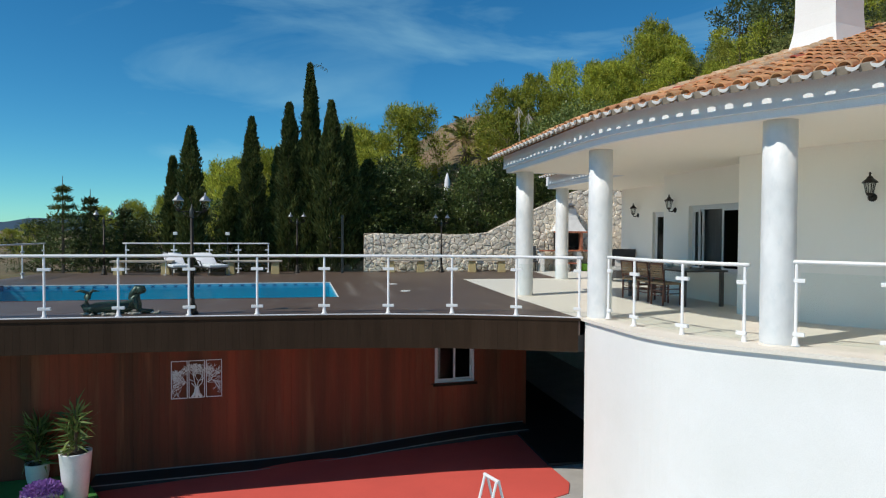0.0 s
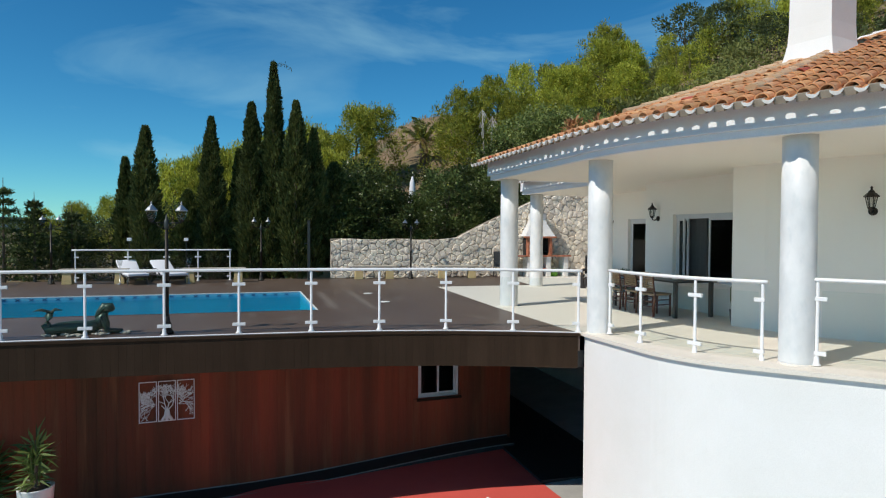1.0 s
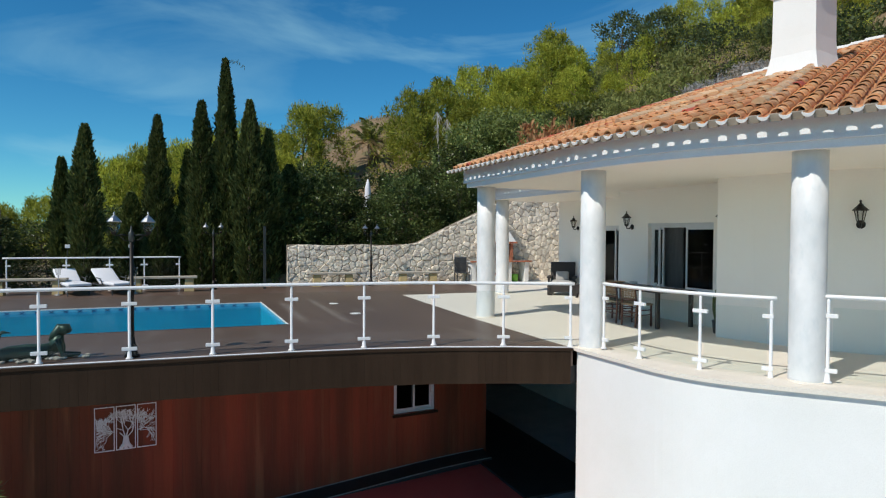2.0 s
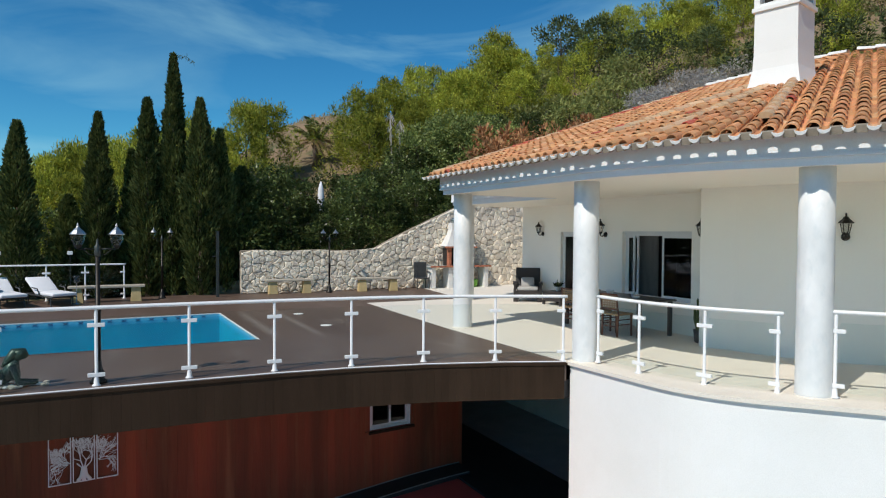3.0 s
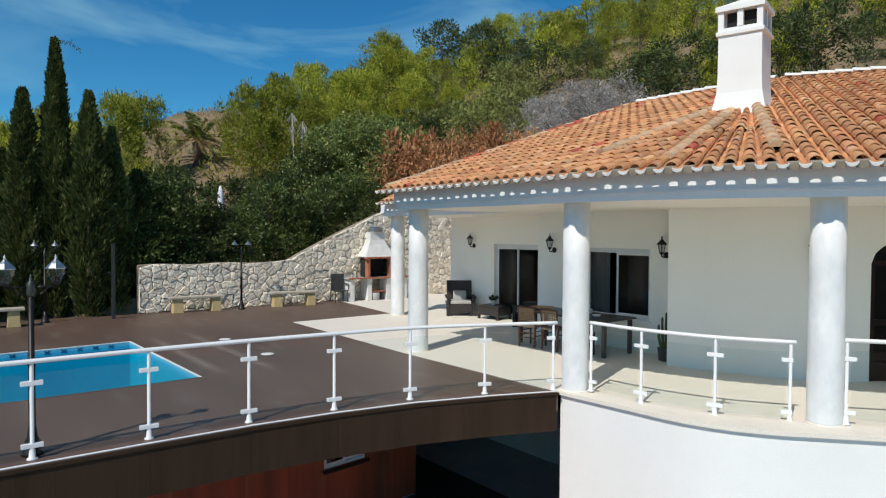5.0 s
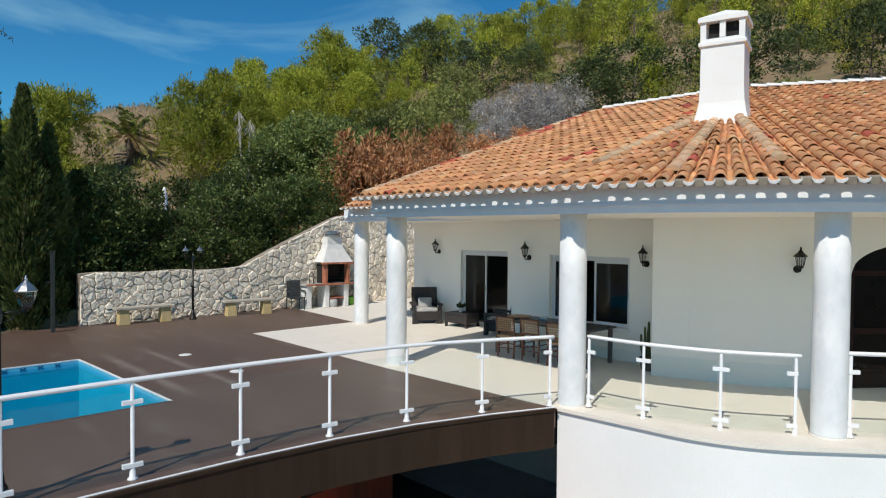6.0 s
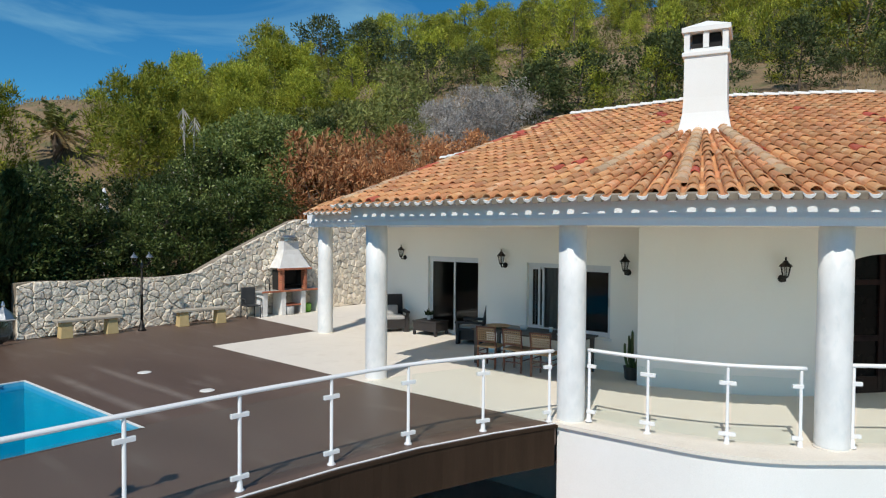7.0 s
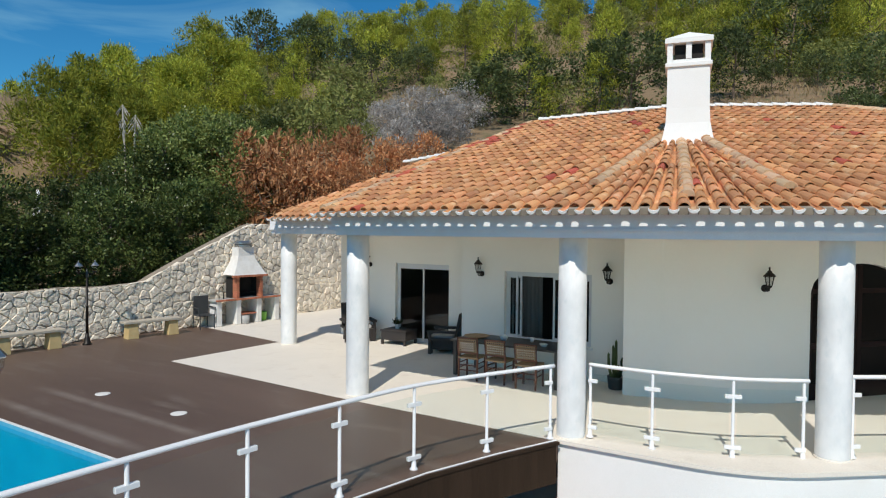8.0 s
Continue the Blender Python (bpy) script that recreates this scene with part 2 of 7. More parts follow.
M_SUNBED = surface("white_sling_fabric", (0.80, 0.80, 0.82), (0.76, 0.76, 0.78), 0.9, 4, 90, 0.2)
M_BRONZE = surface("green_bronze", (0.030, 0.075, 0.055), (0.018, 0.045, 0.035), 0.42, 6, 40, 0.25, metal=0.35)
M_BRICK = surface("red_brick", (0.46, 0.17, 0.09), (0.38, 0.13, 0.07), 0.8, 6, 50, 0.4, piece=0.2)
# soot of the firebox and flue; also the unlit tone of the store wall
M_SOOT_DARK = surface("soot", (0.012, 0.011, 0.010), (0.02, 0.018, 0.016), 0.9, 5, 40, 0.3)
M_GREYPLASTIC = surface("dark_grey_plastic", (0.035, 0.038, 0.040), (0.05, 0.053, 0.055), 0.5, 5, 60, 0.1)
M_GREEN = surface("lime_plastic", (0.16, 0.42, 0.03), (0.13, 0.36, 0.03), 0.4, 5, 60, 0.05)
M_POT = surface("glazed_white_pot", (0.78, 0.78, 0.76), (0.70, 0.70, 0.69), 0.35, 3, 40, 0.06)
M_POTGREY = surface("grey_planter", (0.42, 0.42, 0.41), (0.34, 0.34, 0.33), 0.6, 6, 40, 0.3)
M_SOIL = surface("soil", (0.045, 0.03, 0.02), (0.07, 0.05, 0.035), 0.95, 8, 40, 0.6)
M_MAT = surface("artificial_grass", (0.05, 0.22, 0.04), (0.04, 0.17, 0.03), 0.9, 6, 150, 0.6)
M_GROUND = surface("dry_hill_earth", (0.27, 0.175, 0.105), (0.17, 0.135, 0.070), 0.95, 0.25, 3.0, 0.7, c=(0.10, 0.11, 0.045), depth=0.1)
M_BARK = surface("bark", (0.16, 0.12, 0.09), (0.10, 0.075, 0.055), 0.9, 6, 30, 0.7, stretch=(1, 1, 0.3))
M_FARHILL = surface("far_hill_haze_tint", (0.10, 0.17, 0.25), (0.12, 0.19, 0.27), 1.0, 0.01, 0.05, 0.0)


def leaf(name, a, b, rough=0.55, vary=0.3, through_part=0.25):
    """Leaves: tone changes from tuft to tuft and, softly, over the crown; some light passes through."""
    m, n, l, p = nodes_of(name)
    geo = n.new("ShaderNodeNewGeometry")
    oi = n.new("ShaderNodeObjectInfo")
    no = n.new("ShaderNodeTexNoise")
    no.inputs["Scale"].default_value, no.inputs["Detail"].default_value = 0.8, 3
    l.new(geo.outputs["Position"], no.inputs["Vector"])
    s = n.new("ShaderNodeMath")
    s.operation = "ADD"
    l.new(geo.outputs["Random Per Island"], s.inputs[0])
    l.new(no.outputs["Fac"], s.inputs[1])
    h = n.new("ShaderNodeMath")
    h.operation = "MULTIPLY_ADD"
    h.inputs[1].default_value, h.inputs[2].default_value = 1.0, -0.5
    l.new(s.outputs[0], h.inputs[0])
    mix = n.new("ShaderNodeMix")
    mix.data_type = "RGBA"
    mix.clamp_factor = True
    mix.inputs["A"].default_value, mix.inputs["B"].default_value = (*a, 1), (*b, 1)
    l.new(h.outputs[0], mix.inputs["Factor"])
    hs = n.new("ShaderNodeHueSaturation")
    mr = n.new("ShaderNodeMapRange")
    mr.inputs["To Min"].default_value, mr.inputs["To Max"].default_value = 1 - vary, 1 + vary
    l.new(oi.outputs["Random"], mr.inputs["Value"])
    l.new(mr.outputs["Result"], hs.inputs["Value"])
    l.new(mix.outputs["Result"], hs.inputs["Color"])
    l.new(hs.outputs["Color"], p.inputs["Base Color"])
    p.inputs["Roughness"].default_value = rough
    p.inputs["Specular IOR Level"].default_value = 0.25
    td = n.new("ShaderNodeBsdfTranslucent")
    l.new(hs.outputs["Color"], td.inputs["Color"])
    mx = n.new("ShaderNodeMixShader")
    mx.inputs["Fac"].default_value = through_part
    l.new(p.outputs[0], mx.inputs[1])
    l.new(td.outputs[0], mx.inputs[2])
    l.new(mx.outputs[0], n["Material Output"].inputs["Surface"])
    return m


L_PINE = leaf("pine_needles", (0.15, 0.195, 0.027), (0.56, 0.56, 0.078), through_part=0.36)
L_OLIVE = leaf("olive_scrub", (0.13, 0.155, 0.045), (0.29, 0.30, 0.09))
L_DARK = leaf("dark_evergreen", (0.045, 0.068, 0.026), (0.145, 0.18, 0.062))
L_CYPRESS = leaf("cypress_scale", (0.040, 0.062, 0.018), (0.17, 0.20, 0.06), vary=0.2)
L_HEDGE = leaf("hedge_leaf", (0.020, 0.040, 0.011), (0.16, 0.205, 0.06), 0.33, 0.45)
L_RUST = leaf("dry_rust_leaf", (0.32, 0.11, 0.045), (0.80, 0.45, 0.22), through_part=0.35)
L_LAUREL = leaf("laurel_leaf", (0.09, 0.14, 0.03), (0.40, 0.46, 0.15), 0.35, 0.2)
L_GREY = leaf("dry_grey_scrub", (0.34, 0.315, 0.295), (0.52, 0.49, 0.46))
L_STRAW = leaf("dry_straw", (0.34, 0.25, 0.13), (0.46, 0.36, 0.20))
L_YUCCA = leaf("yucca_blade", (0.05, 0.085, 0.02), (0.24, 0.31, 0.09), 0.4)
L_PURPLE = leaf("purple_blossom", (0.22, 0.10, 0.36), (0.34, 0.18, 0.50))


# ---------- building helpers ----------
def ring(bm, pts):
    return [bm.verts.new(p) for p in pts]


def box(bm, x0, y0, z0, x1, y1, z1, m=None):
    v = [Vector((x, y, z)) for z in (z0, z1) for x, y in ((x0, y0), (x1, y0), (x1, y1), (x0, y1))]
    if m is not None:
        v = [m @ p for p in v]
    v = ring(bm, v)
    for f in ((3, 2, 1, 0), (4, 5, 6, 7), (0, 1, 5, 4), (1, 2, 6, 5), (2, 3, 7, 6), (3, 0, 4, 7)):
        bm.faces.new([v[i] for i in f])


def prism(bm, pts, z0, z1):
    """An upright prism over a counter-clockwise outline."""
    lo, hi = ring(bm, [(x, y, z0) for x, y in pts]), ring(bm, [(x, y, z1) for x, y in pts])
    k = len(pts)
    bm.faces.new(list(reversed(lo)))
    bm.faces.new(hi)
    for i in range(k):
        bm.faces.new((lo[i], lo[(i + 1) % k], hi[(i + 1) % k], hi[i]))


def lathe(bm, profile, seg=16, m=None, closed=True):
    """Turns (radius, height) pairs round the z axis."""
    rows = []
    for r, z in profile:
        pts = [Vector((r * math.cos(2 * math.pi * i / seg), r * math.sin(2 * math.pi * i / seg), z)) for i in range(seg)]
        rows.append(ring(bm, [m @ p for p in pts] if m is not None else pts))
    for a, b in zip(rows, rows[1:]):
        for i in range(seg):
            bm.faces.new((a[i], a[(i + 1) % seg], b[(i + 1) % seg], b[i]))
    if closed:
        bm.faces.new(list(reversed(rows[0])))
        bm.faces.new(rows[-1])


def tube(bm, path, radii, seg=8, flat=1.0):
    """A round bar along a path; radii one number or one for each point."""
    path = [Vector(p) for p in path]
    if not isinstance(radii, (list, tuple)):
        radii = [radii] * len(path)
    rows = []
    for i, p in enumerate(path):
        d = (path[min(i + 1, len(path) - 1)] - path[max(i - 1, 0)]).normalized()
        side = d.cross(Vector((0, 0, 1)))
        side = side.normalized() if side.length > 0.05 else Vector((1, 0, 0))
        up = side.cross(d).normalized()
        rows.append(ring(bm, [p + radii[i] * (math.cos(a) * side + flat * math.sin(a) * up) for a in (2 * math.pi * k / seg for k in range(seg))]))
    for a, b in zip(rows, rows[1:]):
        for i in range(seg):
            bm.faces.new((a[i], a[(i + 1) % seg], b[(i + 1) % seg], b[i]))
    bm.faces.new(list(reversed(rows[0])))
    bm.faces.new(rows[-1])


def bevelled(bm, width=0.01):
    bmesh.ops.bevel(bm, geom=list(bm.edges), offset=width, segments=2, affect="EDGES", profile=0.6)
    return bm


def mesh_of(name, bm, material, smooth=False):
    bmesh.ops.recalc_face_normals(bm, faces=bm.faces)
    me = bpy.data.meshes.new(name)
    bm.to_mesh(me)
    bm.free()
    me.materials.append(material)
    if smooth:
        me.shade_smooth()
    return me


def part(name, bm, material, parent=None, label="", smooth=False):
    ob = new(name, mesh_of(name, bm, material, smooth))
    if parent is not None:
        ob.parent = parent
    if label:
        ob["label"] = label
    return ob


def thing(name, m, label, category, group="", kind=""):
    """An Empty at a thing's base that carries its parts."""
    ob = new(name)
    ob.empty_display_size = 0.1
    ob.matrix_world = m
    return tagged(ob, label, category, group, kind)


def structure(name, bm, material, label, category, smooth=False):
    return tagged(part(name, bm, material, smooth=smooth), label, category, kind="structure")


def soup(name, verts, faces, material):
    """A mesh from number arrays, built in a loop."""
    me = bpy.data.meshes.new(name)
    me.from_pydata([tuple(v) for v in verts], [], [tuple(f) for f in faces])
    me.materials.append(material)
    me.update()
    return me


# ---------- ground and hill ----------
def smooth(a, b, v):
    t = min(1.0, max(0.0, (v - a) / (b - a)))
    return t * t * (3 - 2 * t)


# bearing in degrees, crest level
CREST = [(-25, 0.4), (-12, 1.0), (0, 4.0), (12, 9.0), (25, 16), (37, 28), (47, 35), (60, 50), (90, 62)]


def hill(x, y):
    """Height of the hillside behind the house."""
    u = 0.93 * x + 0.45 * y
    rise_here = 0.375 * max(0.0, u - 20) + 0.0010 * max(0.0, min(u, 140) - 40) ** 2
    from_house = math.degrees(math.atan2(x, max(1.0, y)))
    cap = 0.5
    for (b0, c0), (b1, c1) in zip(CREST, CREST[1:]):
        if b0 <= from_house <= b1:
            cap = c0 + (c1 - c0) * (from_house - b0) / (b1 - b0)
    if from_house > CREST[-1][0]:
        cap = CREST[-1][1]
    rise_here = cap * (1 - math.exp(-(rise_here / cap) ** 3)) ** (1 / 3) if rise_here > 0 else 0.0
    lumps = 1.6 * (noise.noise(Vector((x * 0.045, y * 0.045, 3.1))) + 0.5 * noise.noise(Vector((x * 0.13, y * 0.13, 7.7))))
    mound = 4.2 * math.exp(-((x - 13.5) / 8) ** 2 - ((y - 60) / 8) ** 2)
    return rise_here + lumps * smooth(26, 45, u) + mound


def ground_height(x, y):
    if x < 17.6 and y < 24.9:
        return -4.0
    garden = 1.25 * smooth(1.2, 3.0, x) - 0.12
    if x >= 17.6 and y < 24.9:
        garden = 1.2
    return garden + hill(x, y)


def build_ground():
    near = [v * 2.0 for v in range(-30, 76)]
    xs = sorted([-3000, -1800, -1000, -600, -350, -200, -120, -90, -75] + [v - 0.0 for v in near if v < 150] + [17.5, 17.7, 180, 240, 350, 600, 1100, 2000, 3000])
    ys = sorted([-3000, -1500, -700, -300, -150, -80, -40, -20, -10, 0, 10, 18, 22, 24.6, 24.85, 24.95] + [26 + 2.0 * k for k in range(52)] + [140, 165, 200, 260, 380, 600, 1000, 1800, 3000])
    bm = bmesh.new()
    rows = [[bm.verts.new((x, y, ground_height(x, y))) for x in xs] for y in ys]
    for a, b in zip(rows, rows[1:]):
        for i in range(len(xs) - 1):
            bm.faces.new((a[i], a[i + 1], b[i + 1], b[i]))
    structure("ground", bm, M_GROUND, "dry brown hillside earth with sparse grass behind the villa", "ground", True)


build_ground()

# far ridge; the blue of distance haze is put into its colour
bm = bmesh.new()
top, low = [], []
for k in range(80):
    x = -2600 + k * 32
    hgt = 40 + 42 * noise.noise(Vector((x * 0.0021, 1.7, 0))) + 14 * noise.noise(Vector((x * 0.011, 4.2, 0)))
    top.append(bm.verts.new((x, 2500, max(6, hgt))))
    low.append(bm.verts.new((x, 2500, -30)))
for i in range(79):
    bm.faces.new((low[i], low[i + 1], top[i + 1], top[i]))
structure("backdrop", bm, M_FARHILL, "mountains far on the horizon, haze painted in as blue", "mountains")

# ---------- plan numbers ----------
def arc(r, deg, cx, cy):
    a = radians(deg)
    return cx + r * math.cos(a), cy + r * math.sin(a)


BEND = 38.0                          # degrees by which the terrace front turns


def terrace_edge(inset=0.0):
    """Front of the terrace: straight, a short bend, straight again to the south-east."""
    bx, by, br = 7.27, 8.9, 2.40 - inset
    pts = [(4.87 + inset, 10.70), (4.87 + inset, 9.8)] + [arc(br, 180 + BEND * i / 10, bx, by) for i in range(11)]
    ex, ey = pts[-1]
    return pts + [(ex + w * math.sin(radians(BEND)), ey - w * math.cos(radians(BEND))) for w in (1.5, 3.5, 8.0)]


def terrace_rise(y):
    """The terrace climbs a little towards the south."""
    return 0.022 * max(0.0, 10.6 - y)


DECK_EDGE = [(-9.2, 11.96), (-6, 11.96), (-4.3, 11.94), (-3.1, 11.92), (-1.95, 11.88), (-0.78, 11.85), (0.4, 11.8), (1.55, 11.67), (2.7, 11.44), (3.85, 11.06), (4.82, 10.66)]
POSTS = [(-8.95, 12.12), (-7.8, 12.12), (-6.65, 12.12), (-5.48, 12.12), (-4.3, 12.13), (-3.12, 12.12), (-1.95, 12.10), (-0.78, 12.07), (0.41, 12.0), (1.57, 11.86), (2.73, 11.68), (3.84, 11.27), (4.86, 10.8)]
POOL = [(-8.0, 14.95), (0.76, 14.95), (0.64, 19.45), (-8.0, 19.2)]

# deck slab with the pool left open
bm = bmesh.new()
prism(bm, DECK_EDGE[:7] + [POOL[1], POOL[0], (-9.2, 14.95)], -0.30, 0.0)
prism(bm, [(-9.2, 14.95), POOL[0], POOL[3], (-9.2, 19.17)], -0.30, 0.0)
prism(bm, [(-9.2, 19.17), POOL[3], POOL[2], (4.87, 20.0), (4.88, 20.2), (8.08, 20.22), (8.5, 23.7), (8.6, 24.6), (2.0, 24.75), (-9.2, 24.75)], -0.30, 0.0)
prism(bm, DECK_EDGE[6:] + [(4.75, 14.7), (4.87, 20.0), POOL[2], POOL[1]], -0.30, 0.0)
floor_deck = structure("floor_deck", bm, M_DECK, "brown weathered pool deck with pale worn streaks", "deck")

# deck underside body down to the cladding, its shade put into a black colour
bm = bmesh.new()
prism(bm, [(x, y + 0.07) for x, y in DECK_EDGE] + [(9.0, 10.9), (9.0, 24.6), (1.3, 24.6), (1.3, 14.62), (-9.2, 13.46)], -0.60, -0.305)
structure("ceiling_undercroft", bm, M_BLACK, "underside of the pool deck, coloured black for its shade", "slab")

# white edge strip along the deck
bm = bmesh.new()
tube(bm, [(x, y + 0.02, 0.010) for x, y in DECK_EDGE], 0.012, 6)
structure("trim_deck_edge", bm, M_RAIL, "thin white edge strip along the deck rim", "trim")

# pool
pool = thing("swimming_pool", pose(-3.7, 16.7, 0), "blue tiled swimming pool with white coping in the brown deck", "swimming pool", kind="structure")
inv = pool.matrix_world.inverted()


def in_pool(bm):
    bmesh.ops.transform(bm, matrix=inv, verts=bm.verts)
    return bm


bm = bmesh.new()
k = len(POOL)
shell = [(-7.988, 14.962), (0.748, 14.962), (0.628, 19.438), (-7.988, 19.188)]
hi, lo = ring(bm, [(x, y, -0.135) for x, y in shell]), ring(bm, [(x, y, -1.6) for x, y in shell])
bm.faces.new(lo)
for i in range(k):
    bm.faces.new((lo[i], lo[(i + 1) % k], hi[(i + 1) % k], hi[i]))
part("basin", in_pool(bm), M_POOL, pool, "bright blue mosaic basin")
for i in range(k):
    (ax, ay), (bx, by) = POOL[i], POOL[(i + 1) % k]
    d = Vector((bx - ax, by - ay)).normalized()
    nrm = Vector((-d.y, d.x))
    bm = bmesh.new()
    q = [(ax, ay), (bx, by), (bx + 0.02 * nrm.x, by + 0.02 * nrm.y), (ax + 0.02 * nrm.x, ay + 0.02 * nrm.y)]
    prism(bm, q, -0.14, -0.012)
    if i in (1, 2):
        part("tile_band", in_pool(bm), M_WATERTILE, pool, "pale blue waterline tiles")
    else:
        part("tile_band", in_pool(bm), M_POOLBAND, pool, "dark blue patterned waterline tiles")
    bm = bmesh.new()
    q = [(ax - 0.008 * nrm.x, ay - 0.008 * nrm.y), (bx - 0.008 * nrm.x, by - 0.008 * nrm.y), (bx + 0.023 * nrm.x, by + 0.023 * nrm.y), (ax + 0.023 * nrm.x, ay + 0.023 * nrm.y)]
    if i in (1, 2):
        prism(bm, q, -0.01, 0.012)
        part("coping", in_pool(bm), M_WHITECLAY, pool, "white coping stones")
    else:
        prism(bm, q, -0.01, 0.010)
        part("coping", in_pool(bm), M_DECK, pool, "brown coping")
# looped tile pattern on the far waterline
bm = bmesh.new()
(ax, ay), (bx, by) = POOL[3], POOL[2]
run = math.hypot(bx - ax, by - ay)
head = math.atan2(by - ay, bx - ax)
for i in range(int(run / 0.3)):
    m = Matrix.Translation((ax + (i + 0.5) * 0.3 * math.cos(head), ay + (i + 0.5) * 0.3 * math.sin(head) - 0.026, -0.06)) @ Matrix.Rotation(head, 4, "Z")
    for lean in (-58, 58):
        box(bm, -0.012, -0.003, -0.055, 0.012, 0.003, 0.055, m @ Matrix.Rotation(radians(lean), 4, "Y"))
motif = part("tile_motif", in_pool(bm), M_POOLBAND, pool, "dark blue crossed motif on the waterline tiles")
motif["kind"] = "stuff"
water = new("water", soup("water", [inv @ Vector((x, y, -0.075)) for x, y in POOL], [(0, 1, 2, 3)], M_WATER))
water.parent = pool
water["label"] = "clear rippled water"

# beige terrace slab with curved front
bm = bmesh.new()
front = terrace_edge()
prism(bm, front + [(20, 0.5), (20, 24.5), (8.6, 24.5), (8.5, 23.7), (8.08, 20.22), (4.88, 20.2), (4.75, 14.7), (4.84, 10.75)], -0.05, 0.004)
bmesh.ops.bisect_plane(bm, geom=bm.verts[:] + bm.edges[:] + bm.faces[:], plane_co=(0, 10.6, 0), plane_no=(0, 1, 0))
for v in bm.verts:
    v.co.z += terrace_rise(v.co.y)
structure("floor_terrace", bm, M_TERRACE, "beige stone-tiled covered terrace floor", "floor")

# white curved retaining wall under the terrace
bm = bmesh.new()
outer, inner = terrace_edge(0.06), terrace_edge(0.36)
prism(bm, outer + inner[::-1], -3.9, -0.05)
for v in bm.verts:
    if v.co.z > -1:
        v.co.z += terrace_rise(v.co.y)
structure("wall_terrace_base", bm, M_WHITE, "tall white rendered curved wall under the terrace", "wall")
# two added walls that shut light out of the passage
bm = bmesh.new()
box(bm, 9.0, 9.0, -3.9, 9.2, 24.6, -0.31)
structure("wall_passage_east", bm, M_CONCRETE, "plain wall added to close off the dark passage", "wall")
bm = bmesh.new()
box(bm, -9.2, 24.6, -3.9, 20, 24.75, -0.02)
structure("wall_undercroft_back", bm, M_CONCRETE, "plain concrete wall added to close the passage at the back", "wall")

# ---------- lower yard ----------
YARD = -3.44
MAT_Z = -3.36                       # top of the raised turf corner


def yard_z(x):
    """The yard climbs gently towards the house."""
    return YARD + 0.038 * x


def on_yard(bm):
    for v in bm.verts:
        v.co.z += 0.038 * v.co.x
    return bm


bm = bmesh.new()
box(bm, -16, -12, YARD - 0.14, 20, 24.6, YARD - 0.02)
structure("floor_yard", on_yard(bm), M_CONCRETE, "pale concrete yard slab", "floor")
bm = bmesh.new()
prism(bm, [(-4.0, 13.69), (-3.51, 11.22), (0.51, 10.33), (3.24, 10.51), (4.8, 11.06), (5.0, 11.5), (4.95, 12.2), (4.98, 14.9), (-4.0, 14.0)], YARD - 0.02, YARD)
structure("floor_red_court", on_yard(bm), M_REDFLOOR, "bright red painted yard floor", "floor")


def clad_y(x):
    return 14.45 + 0.11 * x


# raised black kerb that climbs along the cladding
def kerb_z(x):
    return -3.43 + 0.32 * smooth(-1.0, 5.2, x)


bm = bmesh.new()
n_k = 24
rows = []
for i in range(n_k + 1):
    x = -4.1 + i * 9.3 / n_k
    z = kerb_z(x)
    w = 0.5
    y = clad_y(x)
    rows.append(ring(bm, [(x, y, z - 0.4), (x, y - w, z - 0.4), (x, y - w, z - 0.05), (x, y, z)]))
for a, b in zip(rows, rows[1:]):
    for j in range(4):
        bm.faces.new((a[j], a[(j + 1) % 4], b[(j + 1) % 4], b[j]))
bm.faces.new(rows[0])
bm.faces.new(rows[-1][::-1])
structure("kerb", bm, M_BLACK, "black painted ramped kerb at the foot of the red wall", "kerb")
for off, lift in ((0.02, 0.006), (0.5, -0.046)):
    bm = bmesh.new()
    tube(bm, [(-4.1 + i * 9.3 / n_k, clad_y(-4.1 + i * 9.3 / n_k) - off, kerb_z(-4.1 + i * 9.3 / n_k) + lift) for i in range(n_k + 1)], 0.012, 6)
    structure("trim_kerb_line", bm, M_KERBLINE, "thin pale metal strip on the black kerb", "trim")

# backing wall of the red cladding, with a window opening
WX0, WX1, WZ0, WZ1 = 2.98, 3.98, -2.05, -1.12
bm = bmesh.new()


def clad_block(bm, xa, xb, za, zb, t0=0.03, t1=0.33):
    prism(bm, [(xa, clad_y(xa) + t0), (xb, clad_y(xb) + t0), (xb, clad_y(xb) + t1), (xa, clad_y(xa) + t1)], za, zb)


clad_block(bm, -9.2, WX0, YARD - 0.4, -0.6)
clad_block(bm, WX1, 5.3, YARD - 0.4, -0.6)
clad_block(bm, WX0, WX1, YARD - 0.4, WZ0)
clad_block(bm, WX0, WX1, WZ1, -0.6)
wall_clad = structure("wall_undercroft", bm, M_REDWOOD, "shaded red-brown wooden cladding under the deck", "wall")
# near-black colour stands for the unlit room behind the window
bm = bmesh.new()
clad_block(bm, 2.5, 4.4, -2.6, -0.6, 1.5, 1.6)
structure("wall_store_inside", bm, M_SOOT_DARK, "room wall behind the lower window, coloured dark as unlit", "wall")

# shade of the covered passage, painted as a near-black floor slab
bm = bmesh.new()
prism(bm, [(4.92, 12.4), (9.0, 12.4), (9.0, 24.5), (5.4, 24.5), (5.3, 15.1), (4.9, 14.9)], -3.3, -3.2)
structure("floor_passage", bm, M_BLACK, "floor of the covered passage, coloured black for its shade", "floor")

# ---------- house ----------
SOFFIT = 2.94
WA, WB = 8.8, 10.2          # faces of the two flat walls
